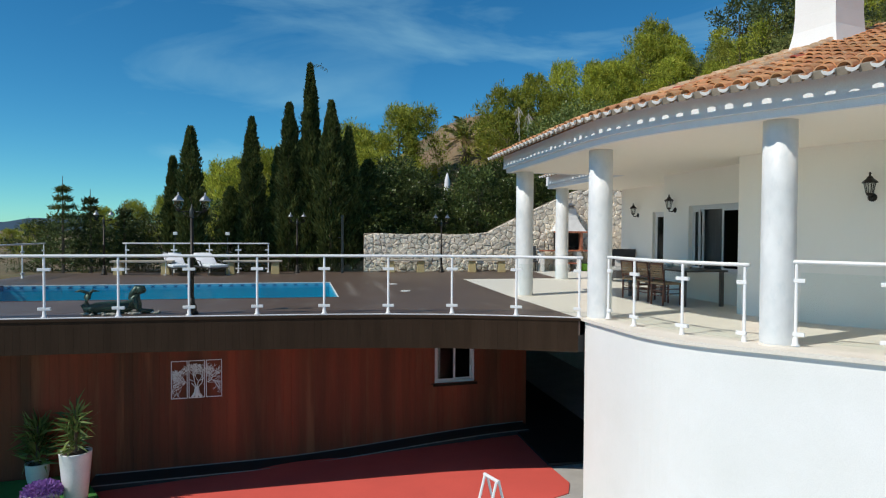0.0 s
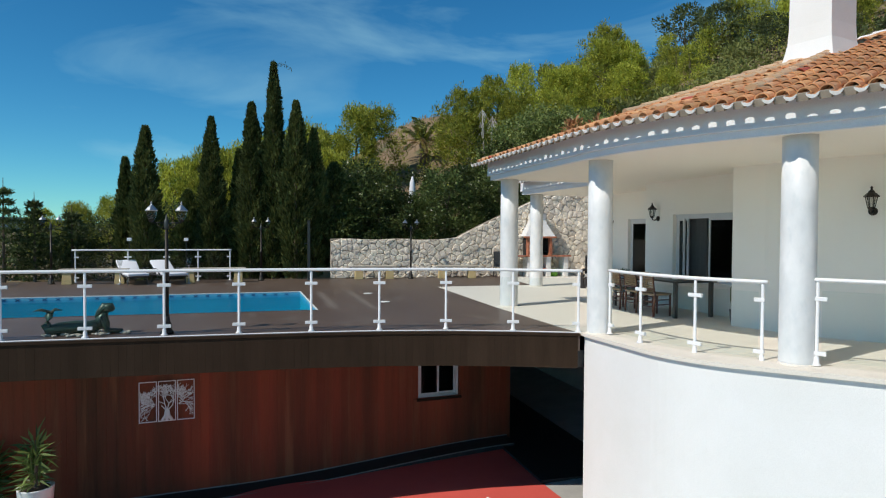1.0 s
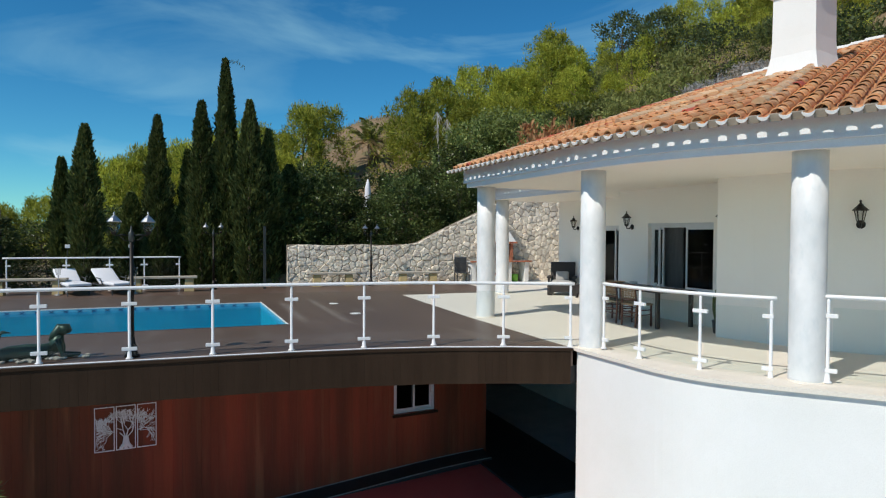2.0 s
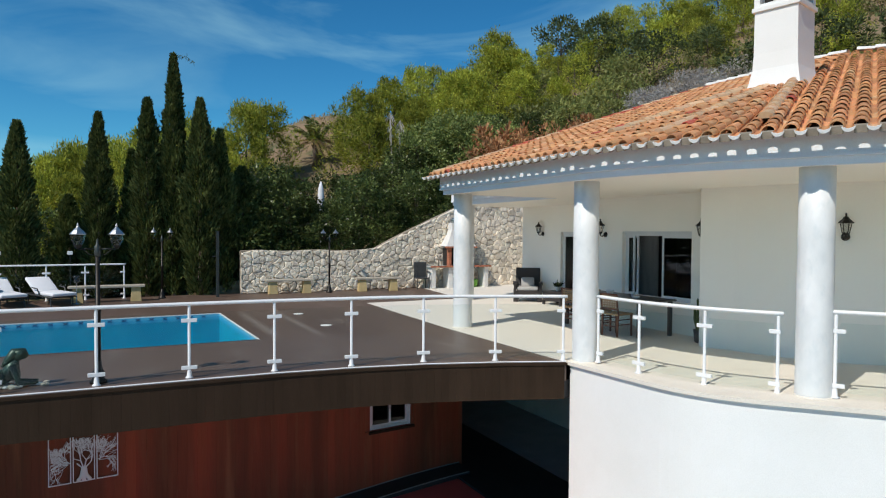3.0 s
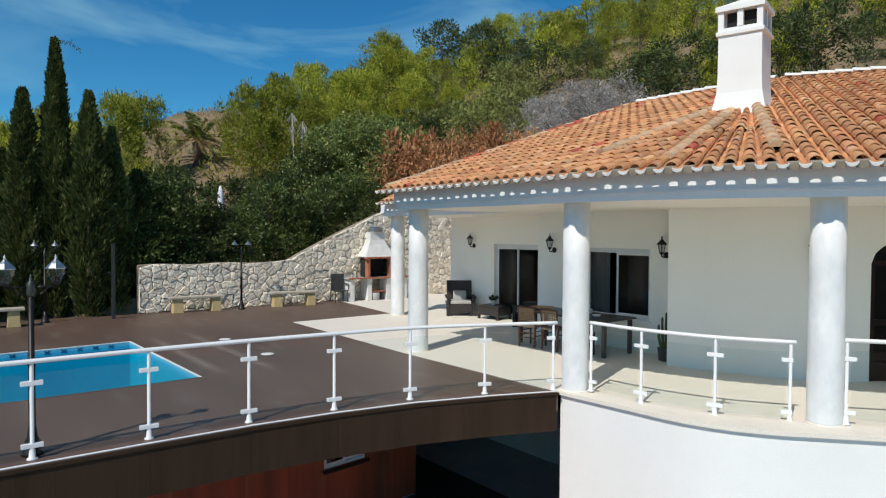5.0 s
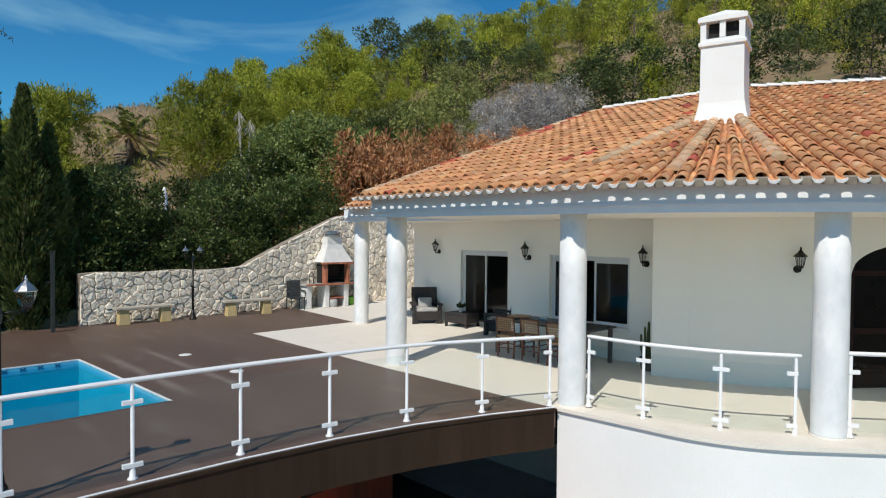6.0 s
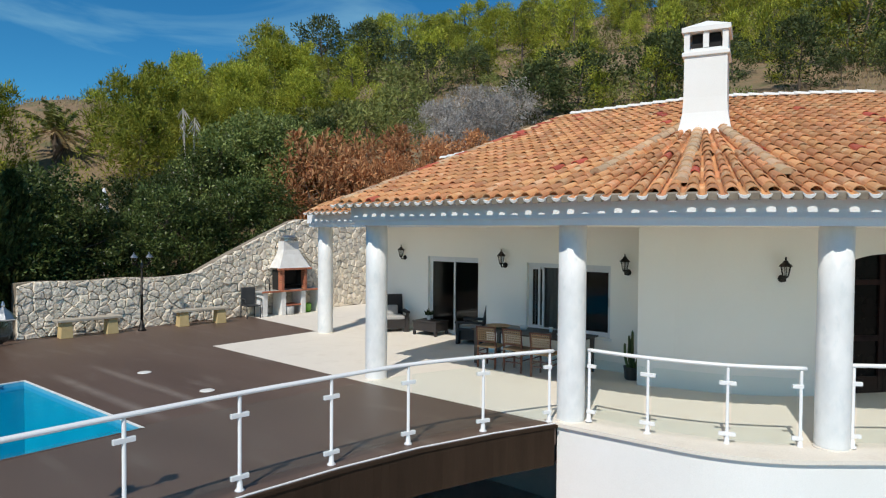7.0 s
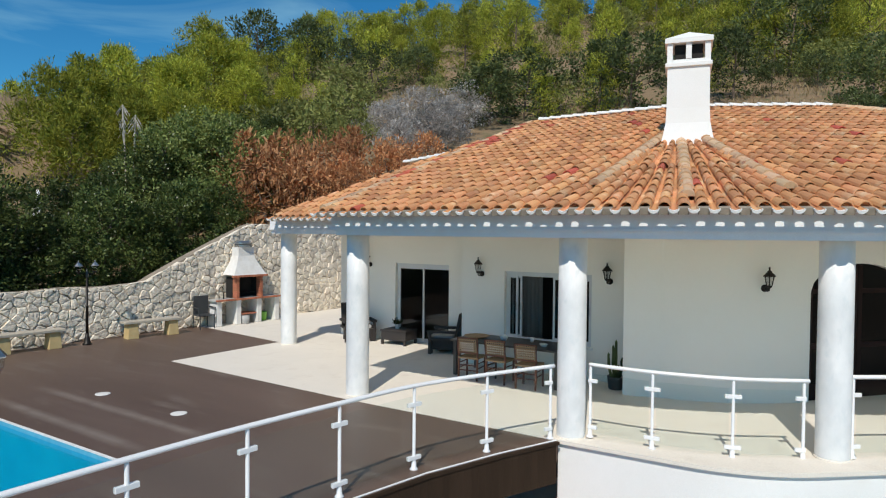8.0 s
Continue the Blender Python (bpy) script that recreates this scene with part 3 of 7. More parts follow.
STEP_Y, END_Y = 14.85, 19.95
D2A, D2B, D2LO, D2HI = 11.72, 13.74, 0.66, 2.15
D1A, D1B, D1HI = 16.15, 17.92, 2.14



def wall_with_opening(bm, xa, xb, ys, zs):
    """A wall slab between two x faces; the middle cell of the y and z steps is left open."""
    grid = {}
    for q, x in enumerate((xa, xb)):
        for i, y in enumerate(ys):
            for j, z in enumerate(zs):
                grid[q, i, j] = bm.verts.new((x, y, z))
    solid = {(i, j) for i in range(len(ys) - 1) for j in range(len(zs) - 1)} - {(1, len(zs) - 3)}
    for i, j in solid:
        for q in (0, 1):
            bm.faces.new([grid[q, a, b] for a, b in ((i, j), (i + 1, j), (i + 1, j + 1), (i, j + 1))])
        for (di, dj), (c0, c1) in (((-1, 0), ((i, j), (i, j + 1))), ((1, 0), ((i + 1, j), (i + 1, j + 1))), ((0, -1), ((i, j), (i + 1, j))), ((0, 1), ((i, j + 1), (i + 1, j + 1)))):
            if (i + di, j + dj) not in solid:
                bm.faces.new((grid[0, *c0], grid[0, *c1], grid[1, *c1], grid[1, *c0]))


bm = bmesh.new()
wall_with_opening(bm, WA, WA + 0.3, [10.75, D2A, D2B, STEP_Y], [0, D2LO, D2HI, SOFFIT])
structure("wall_dining", bm, M_WALL, "white painted house wall with a recessed window", "wall")
bm = bmesh.new()
box(bm, WA + 0.3, STEP_Y - 0.3, 0, WB + 0.3, STEP_Y, SOFFIT)
structure("wall_step", bm, M_WALL, "short white return wall between two house fronts", "wall")
bm = bmesh.new()
wall_with_opening(bm, WB, WB + 0.3, [STEP_Y, D1A, D1B, END_Y], [0, D1HI, SOFFIT])
structure("wall_lounge", bm, M_WALL, "white painted house wall with a sliding door", "wall")
bm = bmesh.new()
box(bm, WB + 0.3, END_Y - 0.3, 0, 17.0, END_Y, SOFFIT)
structure("wall_house_end", bm, M_WALL, "white painted end wall of the house", "wall")

TX, TY, TR = 11.45, 10.3, 3.3      # round room
ARCH0, ARCH1 = 227.5, 264.5


def wall_at(a, r):
    """The round wall by angle; past the door's jamb it runs on straight."""
    if a < 183:
        # the first stretch runs straight to the corner
        f, (px, py) = (183 - a) / 11.5, arc(r, 183, TX, TY)
        return px + (7.98 + TR - r - px) * f, py + (10.78 - py) * f
    if a <= ARCH0:
        return arc(r, a, TX, TY)
    (px, py), run = arc(r, ARCH0, TX, TY), TR * radians(a - ARCH0)
    return px - run * math.sin(radians(ARCH0)), py + run * math.cos(radians(ARCH0))


def arch_top(a):
    mid, half = (ARCH0 + ARCH1) / 2, (ARCH1 - ARCH0) / 2
    q = (a - mid) / half
    return 2.0 + 0.5 * math.sqrt(max(0.0, 1 - q * q))


bm = bmesh.new()
a = 171.5
while a < 330.5:
    b = a + 1.0
    inside = ARCH0 <= a and b <= ARCH1
    za, zb = (arch_top(a), arch_top(b)) if inside else (0, 0)
    pa, pb, qa, qb = wall_at(a, TR), wall_at(b, TR), wall_at(a, TR - 0.35), wall_at(b, TR - 0.35)
    v = ring(bm, [(*pa, za), (*pb, zb), (*qb, zb), (*qa, za), (*pa, SOFFIT), (*pb, SOFFIT), (*qb, SOFFIT), (*qa, SOFFIT)])
    for f in ((0, 1, 5, 4), (3, 2, 6, 7), (0, 1, 2, 3)):
        bm.faces.new([v[i] for i in f])
    if not inside and (abs(b - ARCH0) < 0.01 or abs(a - 171.5) < 0.01):
        bm.faces.new([v[i] for i in ((1, 2, 6, 5) if a > 170 else (0, 3, 7, 4))])
    if not inside and abs(a - ARCH1) < 0.01:
        bm.faces.new([v[i] for i in (0, 3, 7, 4)])
    a = b
box(bm, 8.30, 10.55, 0, 9.1, 10.765, SOFFIT)
structure("wall_round_room", bm, M_WALL, "white painted convex wall with an arched doorway", "wall", False)

# inner walls close the rooms; their dark colour stands for missing light
bm = bmesh.new()
box(bm, 17.0, 7.0, 0, 17.3, 24.0, SOFFIT)
box(bm, 14.6, 5.0, 0, 17.3, 7.0, SOFFIT)
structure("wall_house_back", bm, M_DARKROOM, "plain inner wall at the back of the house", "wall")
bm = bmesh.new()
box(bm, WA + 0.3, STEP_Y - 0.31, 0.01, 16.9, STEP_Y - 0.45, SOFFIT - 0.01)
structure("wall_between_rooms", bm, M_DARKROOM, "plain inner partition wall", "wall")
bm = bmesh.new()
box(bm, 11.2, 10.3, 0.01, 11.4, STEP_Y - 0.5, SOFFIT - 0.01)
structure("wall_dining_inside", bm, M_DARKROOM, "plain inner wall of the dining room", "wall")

# roof outline numbers
EAVE_X, EAVE_Z, PITCH = 4.40, 3.255, 0.333
AX, AY, FAN_R = 10.30, 10.42, 5.90    # apex of the fan
FAN = 29.6                            # degrees turned by the fan
cf, sf = math.cos(radians(FAN)), math.sin(radians(FAN))
PRX, PRY = AX - FAN_R * cf, AY - FAN_R * sf
CORNER_Y = 15.12


def eave_point(s, inset=0.0):
    """Outline of the eave, inset inwards; s < 0 on the north plane, 0..1 round the fan, > 1 along the south plane in metres."""
    if s < 0:
        return EAVE_X + inset, AY - s
    if s <= 1:
        aa = radians(180 + FAN * s)
        return AX + (FAN_R - inset) * math.cos(aa), AY + (FAN_R - inset) * math.sin(aa)
    w = s - 1
    return PRX + inset * cf + w * sf, PRY + inset * sf - w * cf


WING_X, WING_SLOPE = 7.3, 0.45       # eave of the set-back north wing


def eave_line(inset):
    """The eave from the far north-west corner round to the south."""
    side_y = CORNER_Y + 0.15 - inset
    pts = [(WING_X + inset, 20.0), (WING_X + inset, side_y), (EAVE_X + inset, side_y)]
    pts += [eave_point(-v, inset) for v in (3.0, 1.5, 0.5)]
    pts += [eave_point(v / 8, inset) for v in range(0, 9)]
    pts += [eave_point(1 + v, inset) for v in (0.5, 1.5, 3, 5, 7.5)]
    return pts


# ceiling slab over terrace and house
bm = bmesh.new()
out = eave_line(0.34)
prism(bm, out + [(20, 1.5), (20, 20.3), (8.1, 20.3)], SOFFIT, SOFFIT + 0.06)
structure("ceiling", bm, M_CEIL, "smooth cream-white terrace ceiling", "ceiling")

# stepped fascia
for name_f, inset, za, zb, lab in (("fascia_frieze", 0.27, SOFFIT + 0.107, EAVE_Z + 0.07, "white frieze band under the roof tiles"), ("fascia_cornice", 0.325, SOFFIT - 0.012, SOFFIT + 0.105, "white stepped cornice under the eave")):
    bm = bmesh.new()
    o, i_ = eave_line(inset), eave_line(inset + 0.09)
    prism(bm, o + i_[::-1], za, zb)
    if "cornice" in name_f:
        o2, i2 = eave_line(0.258), eave_line(inset + 0.02)
        prism(bm, o2 + i2[::-1], SOFFIT + 0.085, SOFFIT + 0.118)
    structure(name_f, bm, M_FASCIA, lab, "fascia")

# roof deck boards under the tiles (close the roof)
def roof_z(x, y):
    left = x - EAVE_X
    right = (x - PRX) * cf + (y - PRY) * sf
    aa = math.degrees(math.atan2(y - AY, x - AX)) % 360
    d = min(left, right)
    if 180 < aa < 180 + FAN:
        d = FAN_R - math.hypot(x - AX, y - AY)
    z = EAVE_Z + PITCH * d
    if y > CORNER_Y:
        z = EAVE_Z + PITCH * left - 0.228 * (y - CORNER_Y)
    return z


TOP_D = 8.45                          # run from eave to ridge
HALF = math.tan(radians(FAN / 2))
KINK = (EAVE_X + TOP_D, AY + (TOP_D - FAN_R) * HALF)
RIDGE_W = 4.3                         # where the ridge ends along the south eave
RIDGE_END = (PRX + TOP_D * cf + RIDGE_W * sf, PRY + TOP_D * sf - RIDGE_W * cf)
bm = bmesh.new()


def rv(x, y, dz=-0.05):
    return bm.verts.new((x, y, roof_z(x, y) + dz))


apex = rv(AX, AY)
cor = rv(EAVE_X + 0.28, CORNER_Y - 0.01)
rl, rm = rv(12.76, CORNER_Y - 0.01), rv(*KINK)
fan0 = rv(EAVE_X + 0.28, AY)
bm.faces.new((cor, fan0, apex, rm, rl))
fan = [rv(*eave_point(v / 8, 0.28)) for v in range(1, 9)]
prev = fan0
for v in fan:
    bm.faces.new((prev, v, apex))
    prev = v
s_end, s_ridge = rv(*eave_point(13.2, 0.34)), rv(*RIDGE_END)
bm.faces.new((prev, s_end, s_ridge, rm, apex))
r2 = bm.verts.new((12.76, CORNER_Y, roof_z(12.76, CORNER_Y) - 0.05))
c2 = bm.verts.new((EAVE_X + 0.28, CORNER_Y, EAVE_Z + 0.07))
g2 = bm.verts.new((WING_X + 0.28, CORNER_Y, EAVE_Z + 0.03))
w0, w3 = bm.verts.new((WING_X + 0.28, CORNER_Y + 0.02, EAVE_Z + 0.09)), bm.verts.new((12.45, CORNER_Y + 0.02, EAVE_Z + 2.27))
w1, far_r = bm.verts.new((WING_X + 0.28, 19.62, EAVE_Z + 0.09)), bm.verts.new((12.45, 16.6, EAVE_Z + 2.27))
bm.faces.new((c2, g2, r2))
bm.faces.new((w0, w3, far_r, w1))
bm.faces.new((g2, w3, r2))
back = [bm.verts.new(p) for p in ((20, 19.6, 3.6), (20, CORNER_Y, 3.9), (20, 11, 3.9), (20, 5, 3.9))]
bm.faces.new((far_r, w3, r2, back[1], back[0]))
bm.faces.new((w1, far_r, back[0]))
rm2 = bm.verts.new((*KINK, roof_z(*KINK) - 0.05))
bm.faces.new((r2, rm2, back[2], back[1]))
rs2 = bm.verts.new((*RIDGE_END, roof_z(*RIDGE_END) - 0.05))
bm.faces.new((rm2, rs2, back[3], back[2]))
se2 = bm.verts.new((*eave_point(13.2, 0.34), EAVE_Z + 0.06))
bm.faces.new((rs2, se2, back[3]))
roof = structure("roof", bm, M_TILE, "low-pitched terracotta barrel tile roof", "roof")


# ---------- columns ----------
def make_column():
    ob = thing("column", pose(0, 0, 0), "round white marbled column between terrace floor and ceiling", "column", "terrace columns")
    bm = bmesh.new()
    lathe(bm, [(0.206, -0.01), (0.208, 0.05), (0.209, 1.0), (0.207, 2.0), (0.204, SOFFIT + 0.01)], 32)
    part("shaft", bm, M_MARBLE, ob, smooth=True)
    bm = bmesh.new()
    lathe(bm, [(0.222, -0.02), (0.222, 0.012), (0.216, 0.02), (0.207, 0.022)], 32)
    part("base", bm, M_TERRACE, ob, "thin beige base ring", True)
    return ob


col = make_column()
col.matrix_world = pose(5.15, 10.60, 0.004)
for x, y in ((6.10, 7.34), (5.14, 14.78), (8.06, 19.82), (8.45, 4.2)):
    copy_thing(col, pose(x, y, 0.004 + terrace_rise(y), 0, 0, 37 * x))


# ---------- railings ----------
def make_railing(name, pts, z, label, ends=(0.0, 0.0), clamps=True):
    ob = thing(name, pose(pts[0][0], pts[0][1], z), label, "railing")
    base = ob.matrix_world.inverted()

    def done(nm, bm, mat_, parent, lab="", sm=False):
        bmesh.ops.transform(bm, matrix=base, verts=bm.verts)
        return part(nm, bm, mat_, parent, lab, sm)

    p = [Vector(q) for q in pts]
    first, last = p[0] - (p[1] - p[0]).normalized() * ends[0], p[-1] + (p[-1] - p[-2]).normalized() * ends[1]
    line = []
    full = [first] + p[1:-1] + [last]
    for i in range(len(full) - 1):
        p0, p1, p2, p3 = full[max(i - 1, 0)], full[i], full[i + 1], full[min(i + 2, len(full) - 1)]
        for s in range(6):
            t = s / 6
            line.append(0.5 * ((2 * p1) + (p2 - p0) * t + (2 * p0 - 5 * p1 + 4 * p2 - p3) * t * t + (3 * p1 - p0 - 3 * p2 + p3) * t ** 3))
    line.append(full[-1])
    bm = bmesh.new()
    tube(bm, [(q.x, q.y, z + 1.06) for q in line], 0.034, 10, 0.8)
    done("handrail", bm, M_RAIL, ob, "white rounded handrail", True)
    for i, q in enumerate(p):
        d = (p[min(i + 1, len(p) - 1)] - p[max(i - 1, 0)]).normalized()
        bm = bmesh.new()
        lathe(bm, [(0.055, 0.0), (0.055, 0.012), (0.034, 0.03), (0.03, 0.10), (0.021, 0.12), (0.021, 1.01), (0.016, 1.04)], 12, Matrix.Translation((q.x, q.y, z)))
        post = done("post", bm, M_RAIL, ob, "", True)
        if clamps:
            for h in (0.15, 0.825):
                bm = bmesh.new()
                m = Matrix.Translation((q.x, q.y, z + h)) @ Matrix.Rotation(math.atan2(d.y, d.x), 4, "Z")
                x_a, x_b = (-0.105 if i else -0.03), (0.105 if i < len(p) - 1 else 0.03)
                box(bm, x_a, -0.022, -0.026, x_b, 0.022, 0.026, m)
                bevelled(bm, 0.006)
                done("clamp", bm, M_RAIL, post, "white glass clamp")
    for a, b in zip(p, p[1:]):
        d = (b - a).normalized()
        nrm = Vector((-d.y, d.x)) * 0.005
        qa, qb = a + d * 0.05, b - d * 0.05
        bm = bmesh.new()
        prism(bm, [tuple(qa - nrm), tuple(qb - nrm), tuple(qb + nrm), tuple(qa + nrm)], z + 0.07, z + 0.93)
        done("glass_panel", bm, M_GLASS, ob, "clear glass panel")
    return ob


make_railing("deck_railing", POSTS, 0.0, "white metal railing with glass panels along the deck edge", (0.1, 0.06))
make_railing("terrace_railing", [(5.19, 10.32), (5.20, 9.43), (5.43, 8.44), (5.86, 7.66)], 0.03, "white curved glass railing between two terrace columns", (0.02, 0.06))
make_railing("terrace_railing", [(6.20, 7.13), (6.79, 6.33), (7.38, 5.53), (7.97, 4.73)], 0.09, "white curved glass railing beside a terrace column", (0.06, 0.05))
make_railing("back_railing", [(-6.33, 24.35), (-4.75, 24.37), (-3.55, 24.39), (-2.55, 24.41), (-1.5, 24.43)], 0.0, "white metal and glass railing behind the loungers", (0.1, 0.05))
make_railing("side_railing", [(-8.75, 12.6), (-8.75, 14.2), (-8.75, 15.8), (-8.75, 17.4), (-8.75, 19.0), (-8.75, 20.6), (-8.75, 22.2), (-8.75, 23.8)], 0.0, "white metal and glass railing along the deck side", (0.1, 0.1))


# ---------- vegetation ----------
def blades(rng, base, way, length, width, curl=0.0):
    """Leaf blades as folded diamonds: arrays of base points, directions, lengths and widths."""
    k = len(base)
    side = np.cross(way, rng.normal(size=(k, 3)))
    side /= np.linalg.norm(side, axis=1, keepdims=True) + 1e-9
    lift = np.cross(side, way)
    ln, wd = length[:, None], width[:, None]
    verts = np.empty((k, 4, 3))
    verts[:, 0] = base
    verts[:, 1] = base + way * ln * 0.5 + side * wd * 0.5 + lift * wd * 0.18
    verts[:, 2] = base + way * ln - lift * ln * curl
    verts[:, 3] = base + way * ln * 0.5 - side * wd * 0.5 + lift * wd * 0.18
    return verts.reshape(-1, 3)


def blade_mesh(name, verts, material):
    k = len(verts) // 4
    me = bpy.data.meshes.new(name)
    me.vertices.add(len(verts))
    me.vertices.foreach_set("co", np.ascontiguousarray(verts, dtype=np.float32).ravel())
    me.loops.add(4 * k)
    me.loops.foreach_set("vertex_index", np.arange(4 * k, dtype=np.int32))
    me.polygons.add(k)
    me.polygons.foreach_set("loop_start", np.arange(0, 4 * k, 4, dtype=np.int32))
    me.update()
    me.validate()
    me.materials.append(material)
    return me


def unit(v):
    return v / (np.linalg.norm(v, axis=1, keepdims=True) + 1e-9)


def clump_crown(name, seed, material, height, radius, clumps, per, length, width, low=0.25, up=0.5, clump_r=0.55, top_heavy=0.0, drop=0.0, cone=0.0, tall=0.8, core=0):
    """A crown of many leaf clumps round a rough ovoid with gaps; core adds broad inner sprays to each clump."""
    rng = np.random.default_rng(seed)
    z = low + (1 - low) * rng.random(clumps) ** (0.8 - 0.3 * top_heavy)
    f = (z - low) / (1 - low)
    prof = np.sin(np.pi * np.clip(0.12 + 0.80 * f ** (0.75 + top_heavy), 0, 1)) ** 0.7
    ang = rng.random(clumps) * 2 * np.pi
    lobes = 1 + 0.28 * np.sin(2 * ang + seed) + 0.18 * np.sin(5 * ang + 2 * seed)
    prof = prof * (1 - cone * f)
    rad = radius * prof * lobes * (0.35 + 0.65 * rng.random(clumps) ** 0.6)
    cen = np.stack([rad * np.cos(ang), rad * np.sin(ang), z * height - clump_r * 0.5], 1)
    size = clump_r * (0.6 + 0.8 * rng.random(clumps)) * (1.05 - 0.35 * f)
    d = unit(rng.normal(size=(clumps, per, 3)).reshape(-1, 3)).reshape(clumps, per, 3)
    d[:, :, 2] = d[:, :, 2] * tall
    r = (0.45 + 0.55 * rng.random((clumps, per, 1)))
    base = (cen[:, None] + d * size[:, None, None] * r).reshape(-1, 3)
    way = unit(d.reshape(-1, 3) + rng.normal(size=(clumps * per, 3)) * 0.45 + np.array([0, 0, up - drop]))
    k = len(base)
    verts = blades(rng, base, way, length * (0.6 + 0.8 * rng.random(k)), width * (0.6 + 0.8 * rng.random(k)), 0.1)
    if core:
        k = clumps * core
        d = unit(rng.normal(size=(k, 3)))
        base = np.repeat(cen, core, 0) + d * np.repeat(size, core)[:, None] * 0.25
        verts = np.concatenate([verts, blades(rng, base, unit(d + np.array([0, 0, 0.4])), clump_r * (0.40 + 0.3 * rng.random(k)), clump_r * (0.13 + 0.09 * rng.random(k)), 0.1)])
    return blade_mesh(name, verts, material), cen


def make_tree(name, label, category, group, seed, material, height, radius, clumps, per, length, width, trunk=0.11, **more):
    ob = thing(name, pose(0, 0, 0), label, category, group)
    me, cen = clump_crown("crown", seed, material, height, radius, clumps, per, length, width, **more)
    crown = new("crown", me)
    crown.parent = ob
    rng = random.Random(seed)
    bm = bmesh.new()
    lean = (rng.uniform(-0.4, 0.4), rng.uniform(-0.4, 0.4))
    stem = [(lean[0] * f * f, lean[1] * f * f, -0.4 + f * height * 0.8) for f in (0, 0.25, 0.5, 0.75, 1)]
    tube(bm, stem, [trunk * 1.3, trunk, trunk * 0.75, trunk * 0.5, trunk * 0.25], 8)
    for i in range(0, len(cen), max(1, len(cen) // 9)):
        c = cen[i]
        h = max(0.1, min(height * 0.75, c[2] * 0.7))
        f = h / (height * 0.8)
        s = Vector((lean[0] * f * f, lean[1] * f * f, h))
        tube(bm, [s, s.lerp(Vector(c), 0.5) + Vector((0, 0, -0.1)), Vector(c)], [trunk * 0.4, trunk * 0.25, trunk * 0.1], 5)
    part("trunk", bm, M_BARK, ob)
    return ob


def put(ob, x, y, scale, turn, dz=-0.1):
    z = ground_height(x, y) + dz
    return copy_thing(ob, pose(x, y, z, 0, 0, turn) @ Matrix.Scale(scale, 4))


PINE_LABEL = "yellow-green Aleppo pine on the dry hillside"
pines = [make_tree("pine_tree", PINE_LABEL, "tree", "hillside pines", 11 + i, L_PINE, 6.0, 2.1 + 0.25 * (i % 3), 120, 74, 0.23, 0.042, up=1.0, clump_r=0.58, low=0.04, cone=0.30, tall=1.3, core=10) for i in range(5)]
youngs = [make_tree("pine_tree", PINE_LABEL, "tree", "hillside pines", 91 + i, L_PINE, 6.0, 2.3, 64, 30, 0.38, 0.084, up=0.9, clump_r=0.62, low=0.03, cone=0.25, tall=1.1, core=5) for i in range(3)]
darks = [make_tree("evergreen_tree", "dense dark green evergreen tree on the hillside", "tree", "dark hillside trees", 31 + i, L_DARK, 6.0, 3.1, 64, 40, 0.25, 0.13, clump_r=0.85, low=0.10, top_heavy=0.3, core=6) for i in range(2)]
scrubs = [make_tree("scrub_bush", "olive green rounded scrub on the slope", "bush", "hillside scrub", 41 + i, L_OLIVE, 2.4, 1.9, 44, 32, 0.18, 0.075, 0.05, clump_r=0.5, low=0.05, core=5) for i in range(3)]
greens = [make_tree("hedge_bush", "dense glossy dark green shrub above the stone wall", "bush", "shrubs above the wall", 51 + i, L_HEDGE, 3.6, 1.75, 110, 60, 0.115, 0.056, 0.06, clump_r=0.42, low=0.03, up=0.3, core=3) for i in range(3)]
laurels = [make_tree("laurel_bush", "bright green small-leaved shrub above the hedge", "bush", "bright shrubs", 57 + i, L_LAUREL, 3.6, 1.75, 110, 58, 0.10, 0.056, 0.06, clump_r=0.42, low=0.03, up=0.4) for i in range(2)]
rusts = [make_tree("dry_shrub", "withered rust-orange shrub behind the roof", "bush", "withered shrubs", 61 + i, L_RUST, 2.6, 1.5, 27, 62, 0.19, 0.072, 0.05, clump_r=0.36, low=0.05, up=0.1, tall=1.8) for i in range(2)]
greys = [make_tree("grey_shrub", "dry leafless grey shrub on the slope", "bush", "grey shrubs", 71 + i, L_GREY, 2.4, 1.9, 46, 110, 0.12, 0.035, 0.05, clump_r=0.55, low=0.05, up=0.4, core=4) for i in range(2)]

# x, y, level of the treetop
PINES = [(6.0, 46.3, 11.0), (7.7, 48.6, 11.5), (13.0, 43.3, 11.9), (16.3, 46.3, 13.6), (19.2, 48.2, 15.3), (20.1, 44.0, 14.0), (23.9, 48.1, 15.7), (29.9, 53.8, 21.0), (29.0, 48.3, 17.8),
         (55.7, 65.3, 31.3), (54.4, 52.2, 26.8), (2.4, 45.0, 8.8), (4.3, 49.9, 9.6), (0.1, 50.0, 8.4), (57.9, 49.6, 29.1), (57.9, 44.2, 25.1), (25.5, 41.5, 12.2),
         (12.0, 39.6, 9.6), (15.6, 40.2, 10.9), (18.4, 40.2, 11.3), (22.0, 45.0, 14.6), (27.0, 48.8, 18.2), (26.2, 44.4, 14.8), (28.6, 42.7, 14.3)]
